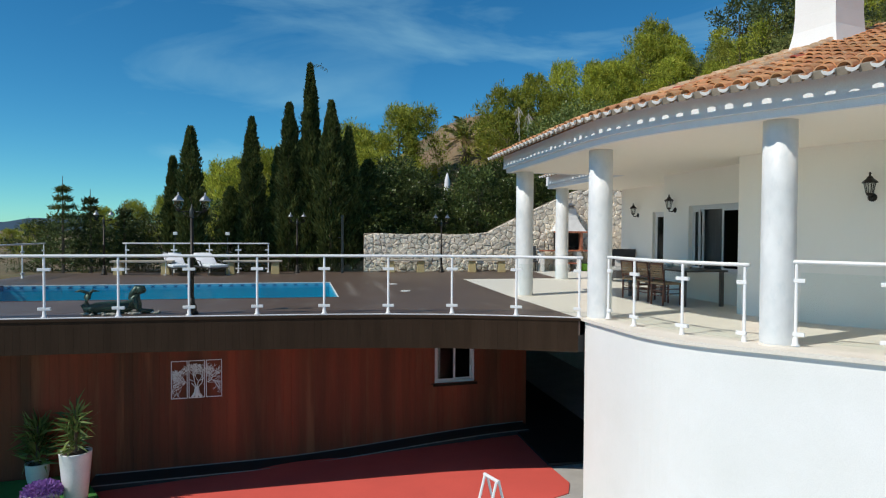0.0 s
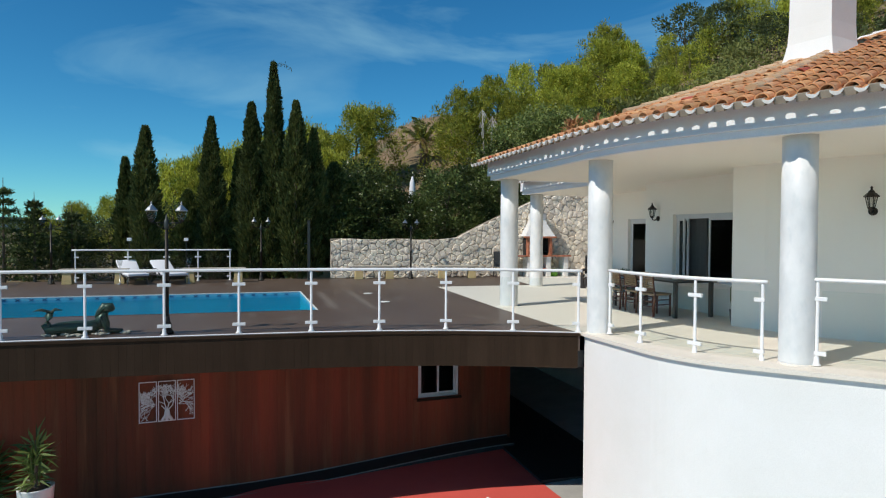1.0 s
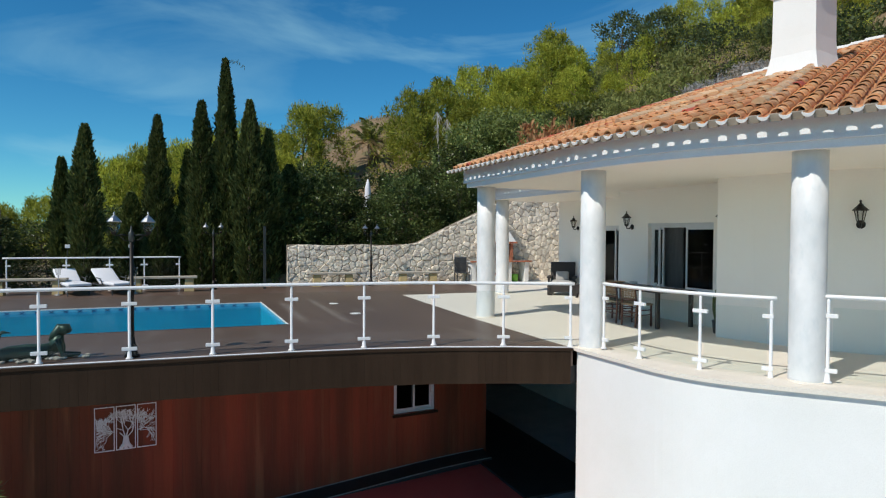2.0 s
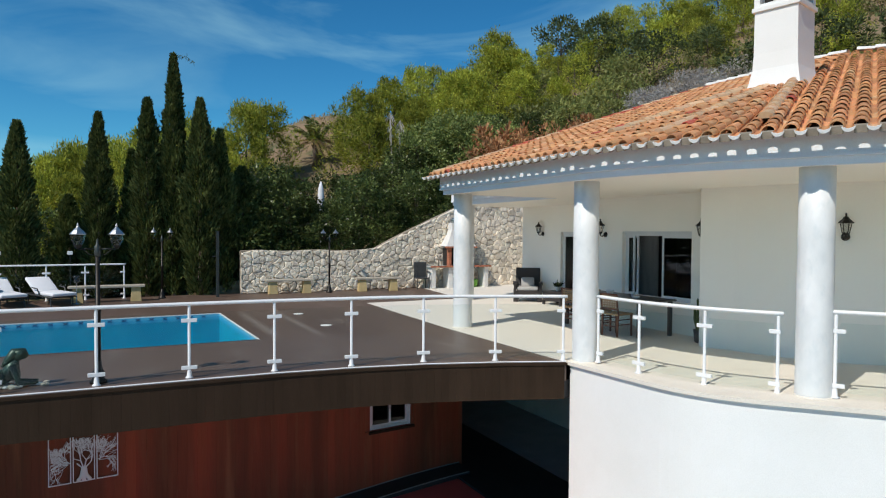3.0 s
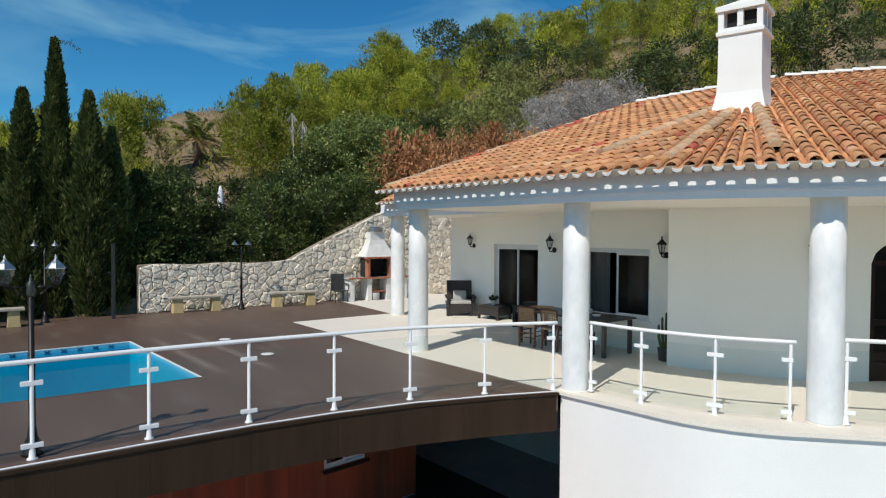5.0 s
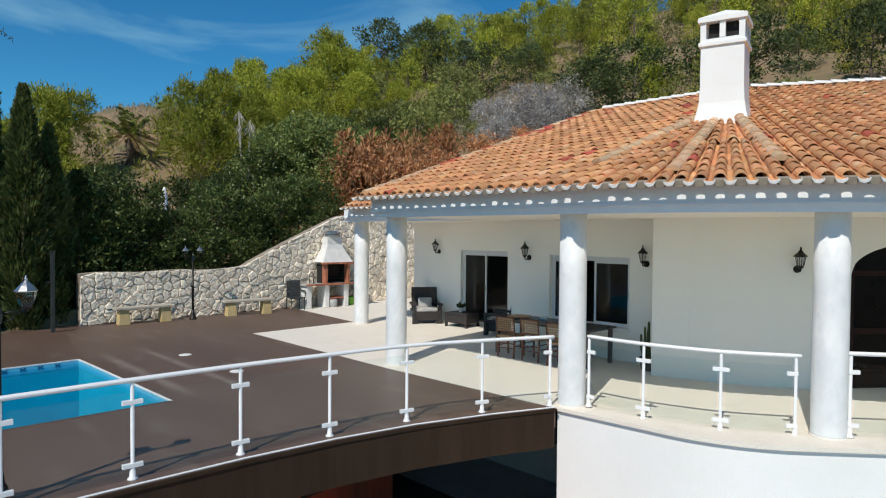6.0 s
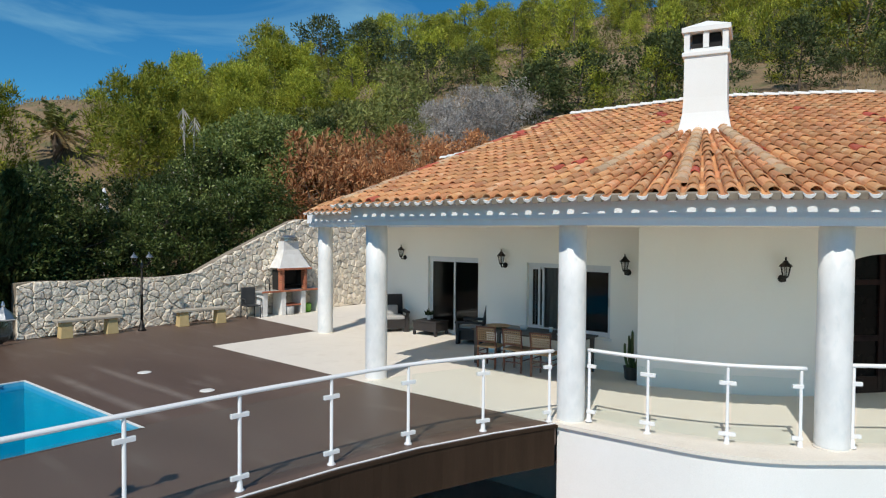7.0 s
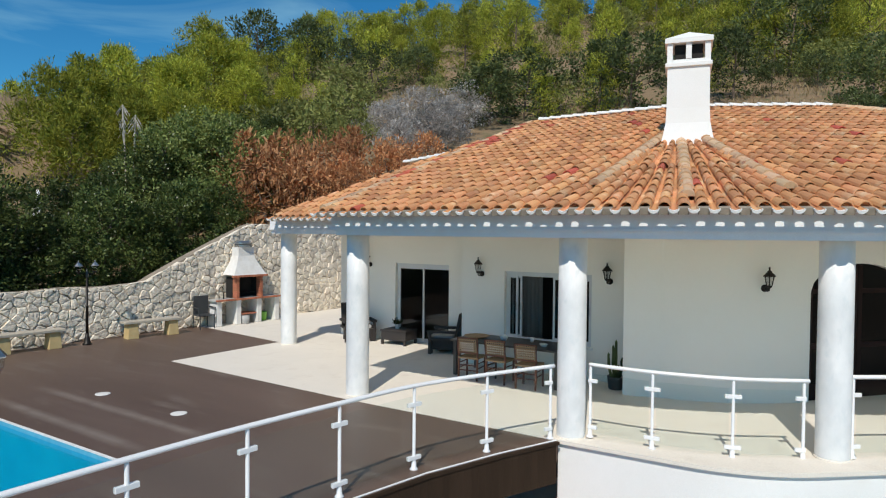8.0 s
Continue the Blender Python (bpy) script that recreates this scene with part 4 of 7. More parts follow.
PINES_2 = [(-5.8, 44.6, 6.5), (-3.9, 47.9, 7.8), (-2.0, 45.5, 7.4), (1.4, 43.6, 8.0), (-7.8, 47.5, 5.9), (-9.8, 47.0, 4.2), (-9.8, 38.7, 3.4), (-16.2, 41.9, 2.1), (-23.1, 55.3, 1.8), (-13, 44, 3.2), (-1.0, 42, 7.0), (3.5, 40.5, 7.0),
           (78.6, 43.2, 38), (86.0, 38.0, 42), (93.6, 29.8, 44), (75.3, 19.5, 33), (58.2, 10.8, 24), (71.3, 8.3, 31), (16.0, 40.0, 8.8),
           (-4.9, 46.6, 6.8), (-3.3, 48.7, 7.9), (-1.4, 49.7, 8.5), (0.7, 50.6, 9.5), (2.8, 50.5, 10.2), (-3.9, 42.6, 5.3), (-0.5, 44.7, 6.5), (1.4, 44.6, 7.3)]


def put_to(ob, natural, x, y, top, turn):
    """Scales a tree so that its top comes to a level."""
    h = max(1.6, top - ground_height(x, y))
    sc = h / natural
    return copy_thing(ob, pose(x, y, ground_height(x, y) - 0.1, 0, 0, turn) @ Matrix.Diagonal((min(sc, 1.6) if sc > 1 else (sc + 0.15), min(sc, 1.6) if sc > 1 else (sc + 0.15), sc, 1)))


for i, (x, y, top) in enumerate(PINES + PINES_2):
    put_to(pines[i % 5], 6.25, x, y, top, 73 * i)
for i, (x, y, top) in enumerate([(58.9, 82.2, 35.2), (69.9, 66.9, 34.0), (37.2, 27.9, 16.2), (34.8, 29.3, 14.6), (30.5, 60.5, 18.0)]):
    put_to(darks[i % 2], 6.2, x, y, top, 51 * i)
rs = random.Random(5)
for i, (x, y, h) in enumerate([(39, 20.9, 5.6), (41.5, 24, 5.0), (55.9, 13.4, 6.8), (45.5, 15.7, 5.0), (44.3, 7.4, 4.6), (47, 59.6, 7), (40.8, 44.9, 5), (24.3, 35.4, 3.0), (26, 33.7, 2.4), (22.5, 37.5, 3.2), (20, 38.2, 3.0), (28, 37.4, 3.2), (31, 39, 3.4), (27, 40, 3.0), (33, 41, 3.2), (36, 43, 3.4)]):
    put(darks[i % 2] if h > 4 else scrubs[i % 3], x, y, h / 6.0 if h > 4 else h / 2.4, 40 * i)
# scattered scrub and young pines over the slope
spots = 0
while spots < 235:
    x, y = rs.uniform(12, 125), rs.uniform(-4, 100)
    u = 0.93 * x + 0.45 * y
    if u < 36 or u > 118 or (x < 24 and y < 72) or (19 < x < 37 and 20 < y < 38):
        continue
    kind = rs.random()
    far_f = 1 + u / 110
    if kind < 0.42 or (kind < 0.6 and u < 55):
        put(scrubs[spots % 3], x, y, rs.uniform(0.5, 1.1) * far_f, rs.uniform(0, 360))
    elif kind < 0.93:
        put(youngs[spots % 3], x, y, rs.uniform(0.35, 0.65) * far_f, rs.uniform(0, 360))
    else:
        put(darks[spots % 2], x, y, rs.uniform(0.25, 0.42) * far_f, rs.uniform(0, 360))
    spots += 1
# dense shrubs above the stone wall
for i in range(11):
    x = 2.4 + i * 0.92
    put(greens[i % 3], x, 26.2 + 0.5 * (i % 2) + 0.10 * i, (0.95 + 0.10 * math.sin(i * 1.7)) * (1.02 - 0.016 * i) * {3: 0.82, 4: 0.73}.get(i, 1.0), 57 * i, -0.25)
for i in range(9):
    x = 3.0 + i * 1.35
    put(greens[(i + 1) % 3], x, 29.6 + 0.9 * (i % 2) + 0.25 * i + (2.0 if i == 2 else 0.0), 0.92 + 0.14 * math.sin(i * 2.3), 91 * i, -0.2)
for i, (x, y, s) in enumerate([(18.4, 35.3, 0.95), (15.3, 35.1, 0.9), (21.1, 35.7, 0.8), (16.4, 33.9, 0.95), (12, 35, 0.7), (5, 35, 0.9)]):
    put(greens[i % 3], x, y, s, 33 * i)
for i, (x, y, top) in enumerate([(12.0, 31.2, 7.8), (13.2, 31.0, 8.3), (14.5, 30.2, 8.2), (15.4, 29.2, 7.6)]):
    put_to(laurels[i % 2], 3.6, x, y, top, 64 * i)
for i, (x, y, h) in enumerate([(15.0, 29.0, 2.3), (17.0, 28.6, 2.5), (19.1, 27.8, 2.7), (21.3, 26.8, 2.2), (23.1, 26.1, 1.7), (16.2, 27.4, 2.0), (18.0, 26.8, 2.2), (13.6, 27.1, 2.7), (14.6, 27.4, 2.7), (15.6, 26.9, 2.4), (14.4, 28.4, 2.9), (20.2, 26.2, 2.3), (17.2, 26.2, 2.2)]):
    put(rusts[i % 2], x, y, h / 2.4 * (0.86, 1.14, 0.98)[i % 3], 77 * i)
for i, (x, y, h) in enumerate([(33.4, 34, 3.2), (33.3, 30.6, 3.3), (29.1, 33.1, 2.8), (27.6, 28.5, 2.7), (30.5, 30.3, 2.9), (31.2, 35.5, 2.4), (25.6, 29.6, 2.2)]):
    put(greys[i % 2], x, y, h / 2.4, 62 * i)
for group in (pines, youngs, darks, scrubs, greens, laurels, rusts, greys):
    for i, ob in enumerate(group):
        x, y = 60 + 9 * i + 3 * len(group), 96 + 4 * i
        ob.matrix_world = pose(x, y, ground_height(x, y) - 0.1)


# columnar cypresses
def make_cypress(seed, height, radius):
    ob = thing("cypress_tree", pose(0, 0, 0), "tall narrow dark green Italian cypress behind the deck", "tree", "cypress row")
    rng = np.random.default_rng(seed)
    k = int(2000 * height)
    f = rng.random(k) ** 0.85
    ang = rng.random(k) * 2 * np.pi
    prof = np.clip(0.6 + f / 0.35, 0, 1.1) * np.clip((1 - f) / 0.48, 0, 1) ** (0.62 + 0.08 * (seed % 4)) + 0.012
    bump = 1 + 0.20 * np.sin(3 * ang + 9 * f + seed) + 0.17 * np.sin(4 * ang - 23 * f + 2 * seed) + 0.14 * np.sin(41 * f + 2 * ang + seed) + 0.10 * np.sin(83 * f - 5 * ang)
    bump = bump * np.where(rng.random(k) < 0.05, 1.25, 1.0)
    rad = radius * prof * bump * (0.55 + 0.45 * rng.random(k) ** 0.5)
    base = np.stack([rad * np.cos(ang), rad * np.sin(ang), 0.05 + f * (height - 0.15)], 1)
    out_w = np.stack([np.cos(ang), np.sin(ang), np.full(k, 1.5)], 1)
    way = unit(out_w + rng.normal(size=(k, 3)) * 0.35)
    crown = new("crown", blade_mesh("crown", blades(rng, base, way, 0.21 * (0.5 + 0.9 * rng.random(k)) * (1.1 - 0.5 * f), 0.055 * (0.6 + 0.8 * rng.random(k))), L_CYPRESS))
    crown.parent = ob
    bm = bmesh.new()
    tube(bm, [(0, 0, -0.3), (0.02, 0, height * 0.5), (0, 0.02, height * 0.9)], [0.10, 0.06, 0.015], 8)
    part("trunk", bm, M_BARK, ob)
    return ob


for i, (x, y, h, r) in enumerate([(-5.2, 26.4, 4.5, 0.22), (-4.35, 25.3, 5.5, 0.38), (-2.2, 25.7, 6.0, 0.35), (-1.25, 25.9, 4.9, 0.26), (-0.78, 25.4, 6.55, 0.35), (0.0, 25.3, 8.05, 0.31), (0.78, 24.9, 6.6, 0.47), (1.45, 25.3, 5.7, 0.42), (2.25, 25.7, 4.5, 0.60), (-3.1, 26.8, 3.4, 0.4)]):
    tree = make_cypress(100 + i, h, r)
    tree.matrix_world = pose(x, y, -0.1, 0, 0, 40 * i)
    if h > 7:
        # a thin drooping sprig at the tip of the tallest
        rng = np.random.default_rng(4)
        run = np.repeat(np.linspace(0.0, 1.0, 14), 3)
        turn = radians(-40 * i)
        base = np.stack([run * 0.62 * math.cos(turn), run * 0.62 * math.sin(turn), h - 0.12 + 0.12 * np.sin(run * 2.6) - 0.16 * run ** 2], 1)
        way = unit(rng.normal(size=base.shape) * 0.5 + np.array([0.3, 0, -0.7]))
        new("sprig", blade_mesh("sprig", blades(rng, base, way, 0.10 + 0.10 * rng.random(len(run)), np.full(len(run), 0.022)), L_CYPRESS)).parent = tree


# layered firs and low hedge at the far left
def make_fir(seed, height, radius):
    ob = thing("fir_tree", pose(0, 0, 0), "young dark fir with layered boughs beside the deck", "tree", "young firs")
    rng = np.random.default_rng(seed)
    tiers = 9
    bases, ways = [], []
    for t in range(tiers):
        f = t / tiers
        z = height * (0.12 + 0.86 * f)
        arms = 7
        for a in range(arms):
            an = a * 2 * np.pi / arms + t * 0.9 + rng.uniform(-0.2, 0.2)
            reach = radius * (1 - f) * rng.uniform(0.55, 1.25) + 0.08
            s = rng.random(46) ** 0.7
            p = np.stack([np.cos(an) * s * reach, np.sin(an) * s * reach, z + 0.18 * s * reach - 0.1 * s], 1)
            bases.append(p + rng.normal(size=p.shape) * 0.035)
            ways.append(np.tile([np.cos(an) * 0.6, np.sin(an) * 0.6, 0.25], (46, 1)) + rng.normal(size=p.shape) * 0.5)
    base, way = np.concatenate(bases), unit(np.concatenate(ways))
    k = len(base)
    crown = new("crown", blade_mesh("crown", blades(rng, base, way, 0.17 * (0.6 + 0.7 * rng.random(k)), 0.04 * (0.7 + 0.6 * rng.random(k))), L_DARK))
    crown.parent = ob
    bm = bmesh.new()
    tube(bm, [(0, 0, -0.2), (0, 0, height * 0.6), (0, 0, height * 1.02)], [0.06, 0.035, 0.008], 7)
    part("trunk", bm, M_BARK, ob)
    return ob


for i, (x, y, h, r) in enumerate([(-8.9, 25.9, 3.55, 0.95), (-8.0, 26.0, 3.1, 0.7), (-7.0, 26.6, 2.7, 0.9)]):
    make_fir(200 + i, h, r).matrix_world = pose(x, y, -0.12, 0, 0, 25 * i)
for i in range(9):
    put(greens[i % 3], -10.4 + i * 1.15, 27.6 + 0.5 * (i % 2), 0.60 + 0.10 * math.sin(2.1 * i), 47 * i)
for i in range(5):
    put(greens[i % 3], -3.4 + i * 1.25, 27.4 + 0.3 * (i % 2), 0.85, 47 * i)

# dry grass on the open slope
rng = np.random.default_rng(77)
k = 60000
gx, gy = rng.uniform(8, 105, k), rng.uniform(5, 88, k)
ok = ((gx > 19) | (gy > 26)) & (0.93 * gx + 0.45 * gy > 34)
gx, gy = gx[ok], gy[ok]
dens = np.array([noise.noise(Vector((a * 0.09, b * 0.09, 1.3))) for a, b in zip(gx, gy)])
gx, gy = gx[dens > 0.0], gy[dens > 0.0]
base = np.stack([gx, gy, [ground_height(a, b) - 0.05 for a, b in zip(gx, gy)]], 1)
way = unit(rng.normal(size=base.shape) * 0.35 + np.array([0, 0, 1.0]))
k = len(base)
grass = new("dry_grass", blade_mesh("dry_grass", blades(rng, base, way, 0.34 * (0.5 + rng.random(k)), 0.075 * (0.5 + rng.random(k)), 0.15), L_STRAW))
tagged(grass, "dry straw-coloured grass tufts over the slope", "grass", kind="stuff")


# date palm far up the slope
def make_palm():
    ob = thing("palm_tree", pose(11.6, 49.6, ground_height(11.6, 49.6) + 0.1) @ Matrix.Scale(1.15, 4), "fan of dry palm fronds on the hillside", "palm tree")
    bm = bmesh.new()
    tube(bm, [(0, 0, -0.4), (0.1, 0, 0.8), (0.1, 0, 1.6)], [0.38, 0.3, 0.26], 9)
    part("trunk", bm, M_BARK, ob)
    rng = np.random.default_rng(9)
    for n_f in range(26):
        an, el = rng.uniform(0, 2 * np.pi), rng.uniform(-0.5, 1.2)
        s = np.linspace(0.05, 1, 34)
        ln = rng.uniform(1.7, 2.3)
        spine = np.stack([np.cos(an) * np.cos(el) * s * ln, np.sin(an) * np.cos(el) * s * ln, 1.6 + np.sin(el) * s * ln - 0.55 * s ** 2], 1)
        base = np.repeat(spine, 2, 0)
        sd = np.array([-np.sin(an), np.cos(an), -0.3])
        way = unit(np.tile([np.cos(an) * 0.7, np.sin(an) * 0.7, -0.1], (len(base), 1)) + np.where(np.arange(len(base)) % 2 == 0, 1, -1)[:, None] * sd)
        fr = new("frond", blade_mesh("frond", blades(rng, base, way, np.full(len(base), 0.5), np.full(len(base), 0.07), 0.1), L_STRAW if el < 0.45 else L_OLIVE))
        fr.parent = ob
    return ob


make_palm()


# dead yucca stalks above the hedge
def make_dead_yucca():
    ob = thing("dead_yucca", pose(10.75, 32.0, ground_height(10.75, 32.0)), "two bare pale yucca stalks with withered hanging leaves", "yucca")
    rng = np.random.default_rng(14)
    for x, y, top in ((-0.35, 0.0, 5.2), (0.25, 0.1, 4.9)):
        bm = bmesh.new()
        tube(bm, [(x * 0.3, y, 0), (x * 0.6, y, 2.2), (x, y, top)], [0.06, 0.045, 0.03], 7)
        part("stalk", bm, M_BENCHTOP, ob, "pale bare stalk")
        k = 34
        an, h = rng.random(k) * 2 * np.pi, top - 1.1 * rng.random(k) ** 2
        base = np.stack([x + 0.03 * np.cos(an), y + 0.03 * np.sin(an), h], 1)
        way = unit(np.stack([np.cos(an) * 0.6, np.sin(an) * 0.6, np.full(k, -1.0)], 1))
        new("withered_leaves", blade_mesh("withered_leaves", blades(rng, base, way, 0.3 + 0.3 * rng.random(k), np.full(k, 0.032)), L_GREY)).parent = ob
    k = 60
    an, el = rng.random(k) * 2 * np.pi, rng.uniform(-0.2, 1.3, k)
    way = unit(np.stack([np.cos(an) * np.cos(el), np.sin(an) * np.cos(el), np.sin(el)], 1))
    new("foliage", blade_mesh("foliage", blades(rng, np.tile([0.1, -0.1, 2.9], (k, 1)), way, np.full(k, 0.7), np.full(k, 0.06), 0.2), L_YUCCA)).parent = ob


make_dead_yucca()


# ---------- chimney ----------
def make_chimney():
    ob = thing("chimney", pose(9.12, 9.98, 4.45, 0, 0, 14), "white rendered chimney with pitched cap on the tiled roof", "chimney")
    bm = bmesh.new()
    rows = []
    for w, z in ((0.54, -0.15), (0.50, 0.05), (0.475, 0.20), (0.43, 0.40), (0.39, 0.62), (0.375, 0.9), (0.37, 1.66)):
        rows.append(ring(bm, [(w, -w, z), (w, w, z), (-w, w, z), (-w, -w, z)]))
    for a, b in zip(rows, rows[1:]):
        for i in range(4):
            bm.faces.new((a[i], a[(i + 1) % 4], b[(i + 1) % 4], b[i]))
    bm.faces.new(rows[0][::-1])
    bm.faces.new(rows[-1])
    part("shaft", bm, M_WHITE, ob)
    bm = bmesh.new()
    box(bm, -0.41, -0.41, 1.662, 0.41, 0.41, 1.74)
    part("ledge", bevelled(bm, 0.012), M_WHITE, ob)
    for sx in (-1, 1):
        for sy in (-1, 1):
            bm = bmesh.new()
            box(bm, sx * 0.38, sy * 0.38, 1.742, sx * 0.28, sy * 0.28, 2.10)
            part("corner_post", bm, M_WHITE, ob)
    for q in range(4):
        r = Matrix.Rotation(q * math.pi / 2, 4, "Z")
        bm = bmesh.new()
        box(bm, 0.29, -0.05, 1.805, 0.378, 0.05, 2.10, r)
        part("mullion", bm, M_WHITE, ob)
        bm = bmesh.new()
        box(bm, 0.30, -0.278, 1.742, 0.37, 0.278, 1.80, r)
        part("rail", bm, M_WHITE, ob)
    bm = bmesh.new()
    box(bm, -0.25, -0.25, 1.745, 0.25, 0.25, 2.09)
    part("flue", bm, M_SOOT_DARK, ob, "dark sooty flue")
    bm = bmesh.new()
    a = ring(bm, [(x, y, 2.102) for x, y in ((0.42, -0.42), (0.42, 0.42), (-0.42, 0.42), (-0.42, -0.42))])
    b = ring(bm, [(x, y, 2.19) for x, y in ((0.42, -0.42), (0.42, 0.42), (-0.42, 0.42), (-0.42, -0.42))])
    t = bm.verts.new((0, 0, 2.40))
    bm.faces.new(a[::-1])
    for i in range(4):
        bm.faces.new((a[i], a[(i + 1) % 4], b[(i + 1) % 4], b[i]))
        bm.faces.new((b[i], b[(i + 1) % 4], t))
    part("cap", bm, M_WHITE, ob, "white pyramid cap")
    return ob


make_chimney()


# ---------- windows and doors ----------
def make_slider(name, m, width, z0, z1, label, leaves, curtain=0.0, shutter=0.0, sill=None):
    """A sliding window or door in a recess; x runs along the wall, y points into the room."""
    ob = thing(name, m, label, "sliding door" if z0 < 0.1 else "window", kind="structure")
    fr = 0.05
    bm = bmesh.new()
    for q in ((0, z0, fr, z1 - shutter), (width - fr, z0, width, z1 - shutter), (fr, z0, width - fr, z0 + fr), (fr, z1 - shutter - fr, width - fr, z1 - shutter)):
        box(bm, q[0], 0.10, q[1], q[2], 0.19, q[3])
    part("frame", bm, M_FRAME, ob, "white aluminium frame")
    if shutter:
        bm = bmesh.new()
        box(bm, 0.0, 0.075, z1 - shutter, width, 0.20, z1)
        part("shutter_box", bm, M_FRAME, ob, "white roller shutter box")
    bm = bmesh.new()
    box(bm, -0.04, -0.03, z0 - 0.05, width + 0.04, 0.19, z0 - 0.002)
    part("sill", bm, sill or M_WHITE, ob)
    for n_l, (a, b, dy) in enumerate(leaves):
        lf = bmesh.new()
        s = 0.045
        za, zb = z0 + fr, z1 - shutter - fr
        for q in ((a, za, a + s, zb), (b - s, za, b, zb), (a + s, za, b - s, za + s), (a + s, zb - s, b - s, zb)):
            box(lf, q[0], 0.105 + dy, q[1], q[2], 0.14 + dy, q[3])
        sash = part("sash", lf, M_FRAME, ob, "white sliding sash")
        gm = bmesh.new()
        box(gm, a + s, 0.118 + dy, za + s, b - s, 0.124 + dy, zb - s)
        part("pane", gm, M_PANE, sash, "dark reflective glass").visible_shadow = False
        hm = bmesh.new()
        box(hm, b - 0.035, 0.085 + dy, (za + zb) / 2 - 0.09, b - 0.015, 0.105 + dy, (za + zb) / 2 + 0.09)
        part("handle", bevelled(hm, 0.004), M_SILVER, sash, "slim metal handle")
    if curtain:
        bm = bmesh.new()
        k = 36
        lo_, hi_ = [], []
        for i in range(k + 1):
            x = 0.06 + curtain * i / k
            y = 0.36 + 0.035 * math.sin(i * 1.35)
            lo_.append(bm.verts.new((x, y, z0 + 0.03)))
            hi_.append(bm.verts.new((x, y, z1 - 0.03)))
        for i in range(k):
            bm.faces.new((lo_[i], lo_[i + 1], hi_[i + 1], hi_[i]))
        bmesh.ops.solidify(bm, geom=bm.faces[:], thickness=0.004)
        part("curtain", bm, M_CURTAIN, ob, "pale grey pleated curtain", True)
    return ob


# local x runs from the far jamb towards the near one
def face_west(x, y_far):
    return Matrix.Translation((x, y_far, 0)) @ Matrix.Rotation(-math.pi / 2, 4, "Z")


make_slider("window_1", face_west(WA, D2B), D2B - D2A, D2LO, D2HI, "wide white sliding window with a pale curtain in a recess", [(0.05, 0.28, 0.0), (0.12, 0.36, 0.045), (1.12, D2B - D2A - 0.05, 0.0)], 0.72, 0.05)
make_slider("door_1", face_west(WB, D1B), D1B - D1A, 0.02, D1HI, "white sliding glass door standing closed in a recess", [(0.05, 0.90, 0.0), (0.84, D1B - D1A - 0.05, 0.045)], 0.0, 0.05)

# lower window in the cladding
m = Matrix.Translation((WX0, clad_y(WX0) - 0.02, 0)) @ Matrix.Rotation(math.atan(0.11), 4, "Z")
make_slider("window_2", m, (WX1 - WX0) * 1.006, WZ0, WZ1 + 0.02, "small white sliding window in the red cladding", [(0.05, 0.53, 0.0), (0.48, 0.955, 0.045)], sill=M_FBOARD)

# arched door in line with the wall
door = thing("door_2", pose(TX, TY, 0.0), "tall arched dark wooden double door with glass", "door", kind="structure")


def bowed(bm, a0, a1, r0, r1, low, high):
    """A slab that follows the wall between two angles and two radii; low and high give its levels."""
    n_s = max(2, int(a1 - a0))
    rows = []
    for i in range(n_s + 1):
        a = a0 + (a1 - a0) * i / n_s
        (xo, yo), (xi, yi) = wall_at(a, r1), wall_at(a, r0)
        rows.append(ring(bm, [(xi - TX, yi - TY, low), (xo - TX, yo - TY, low), (xo - TX, yo - TY, high(a)), (xi - TX, yi - TY, high(a))]))
    for p, q in zip(rows, rows[1:]):
        for k in range(4):
            bm.faces.new((p[k], p[(k + 1) % 4], q[(k + 1) % 4], q[k]))
    bm.faces.new(rows[0][::-1])
    bm.faces.new(rows[-1])
    return bm


ARCH_M = (ARCH0 + ARCH1) / 2
for a0, a1 in ((ARCH0 + 0.1, ARCH_M - 0.1), (ARCH_M + 0.1, ARCH1 - 0.1)):
    leaf_ob = part("door_leaf", bowed(bmesh.new(), a0, a1, TR - 0.13, TR - 0.10, 0.02, lambda a: arch_top(a) - 0.01), M_DOORGLASS, door, "very dark glazed leaf")
    for b0, b1 in ((a0, a0 + 1.6), (a1 - 1.6, a1)):
        part("stile", bowed(bmesh.new(), b0, b1, TR - 0.098, TR - 0.06, 0.03, lambda a: arch_top(a) - 0.02), M_DARKWOOD, leaf_ob, "dark red-brown timber")
    for z0_, z1_ in ((0.03, 0.36), (0.98, 1.08), (1.96, 2.05)):
        part("rail", bowed(bmesh.new(), a0 + 1.6, a1 - 1.6, TR - 0.097, TR - 0.065, z0_, lambda a: min(z1_, arch_top(a) - 0.02)), M_DARKWOOD, leaf_ob, "dark red-brown timber")


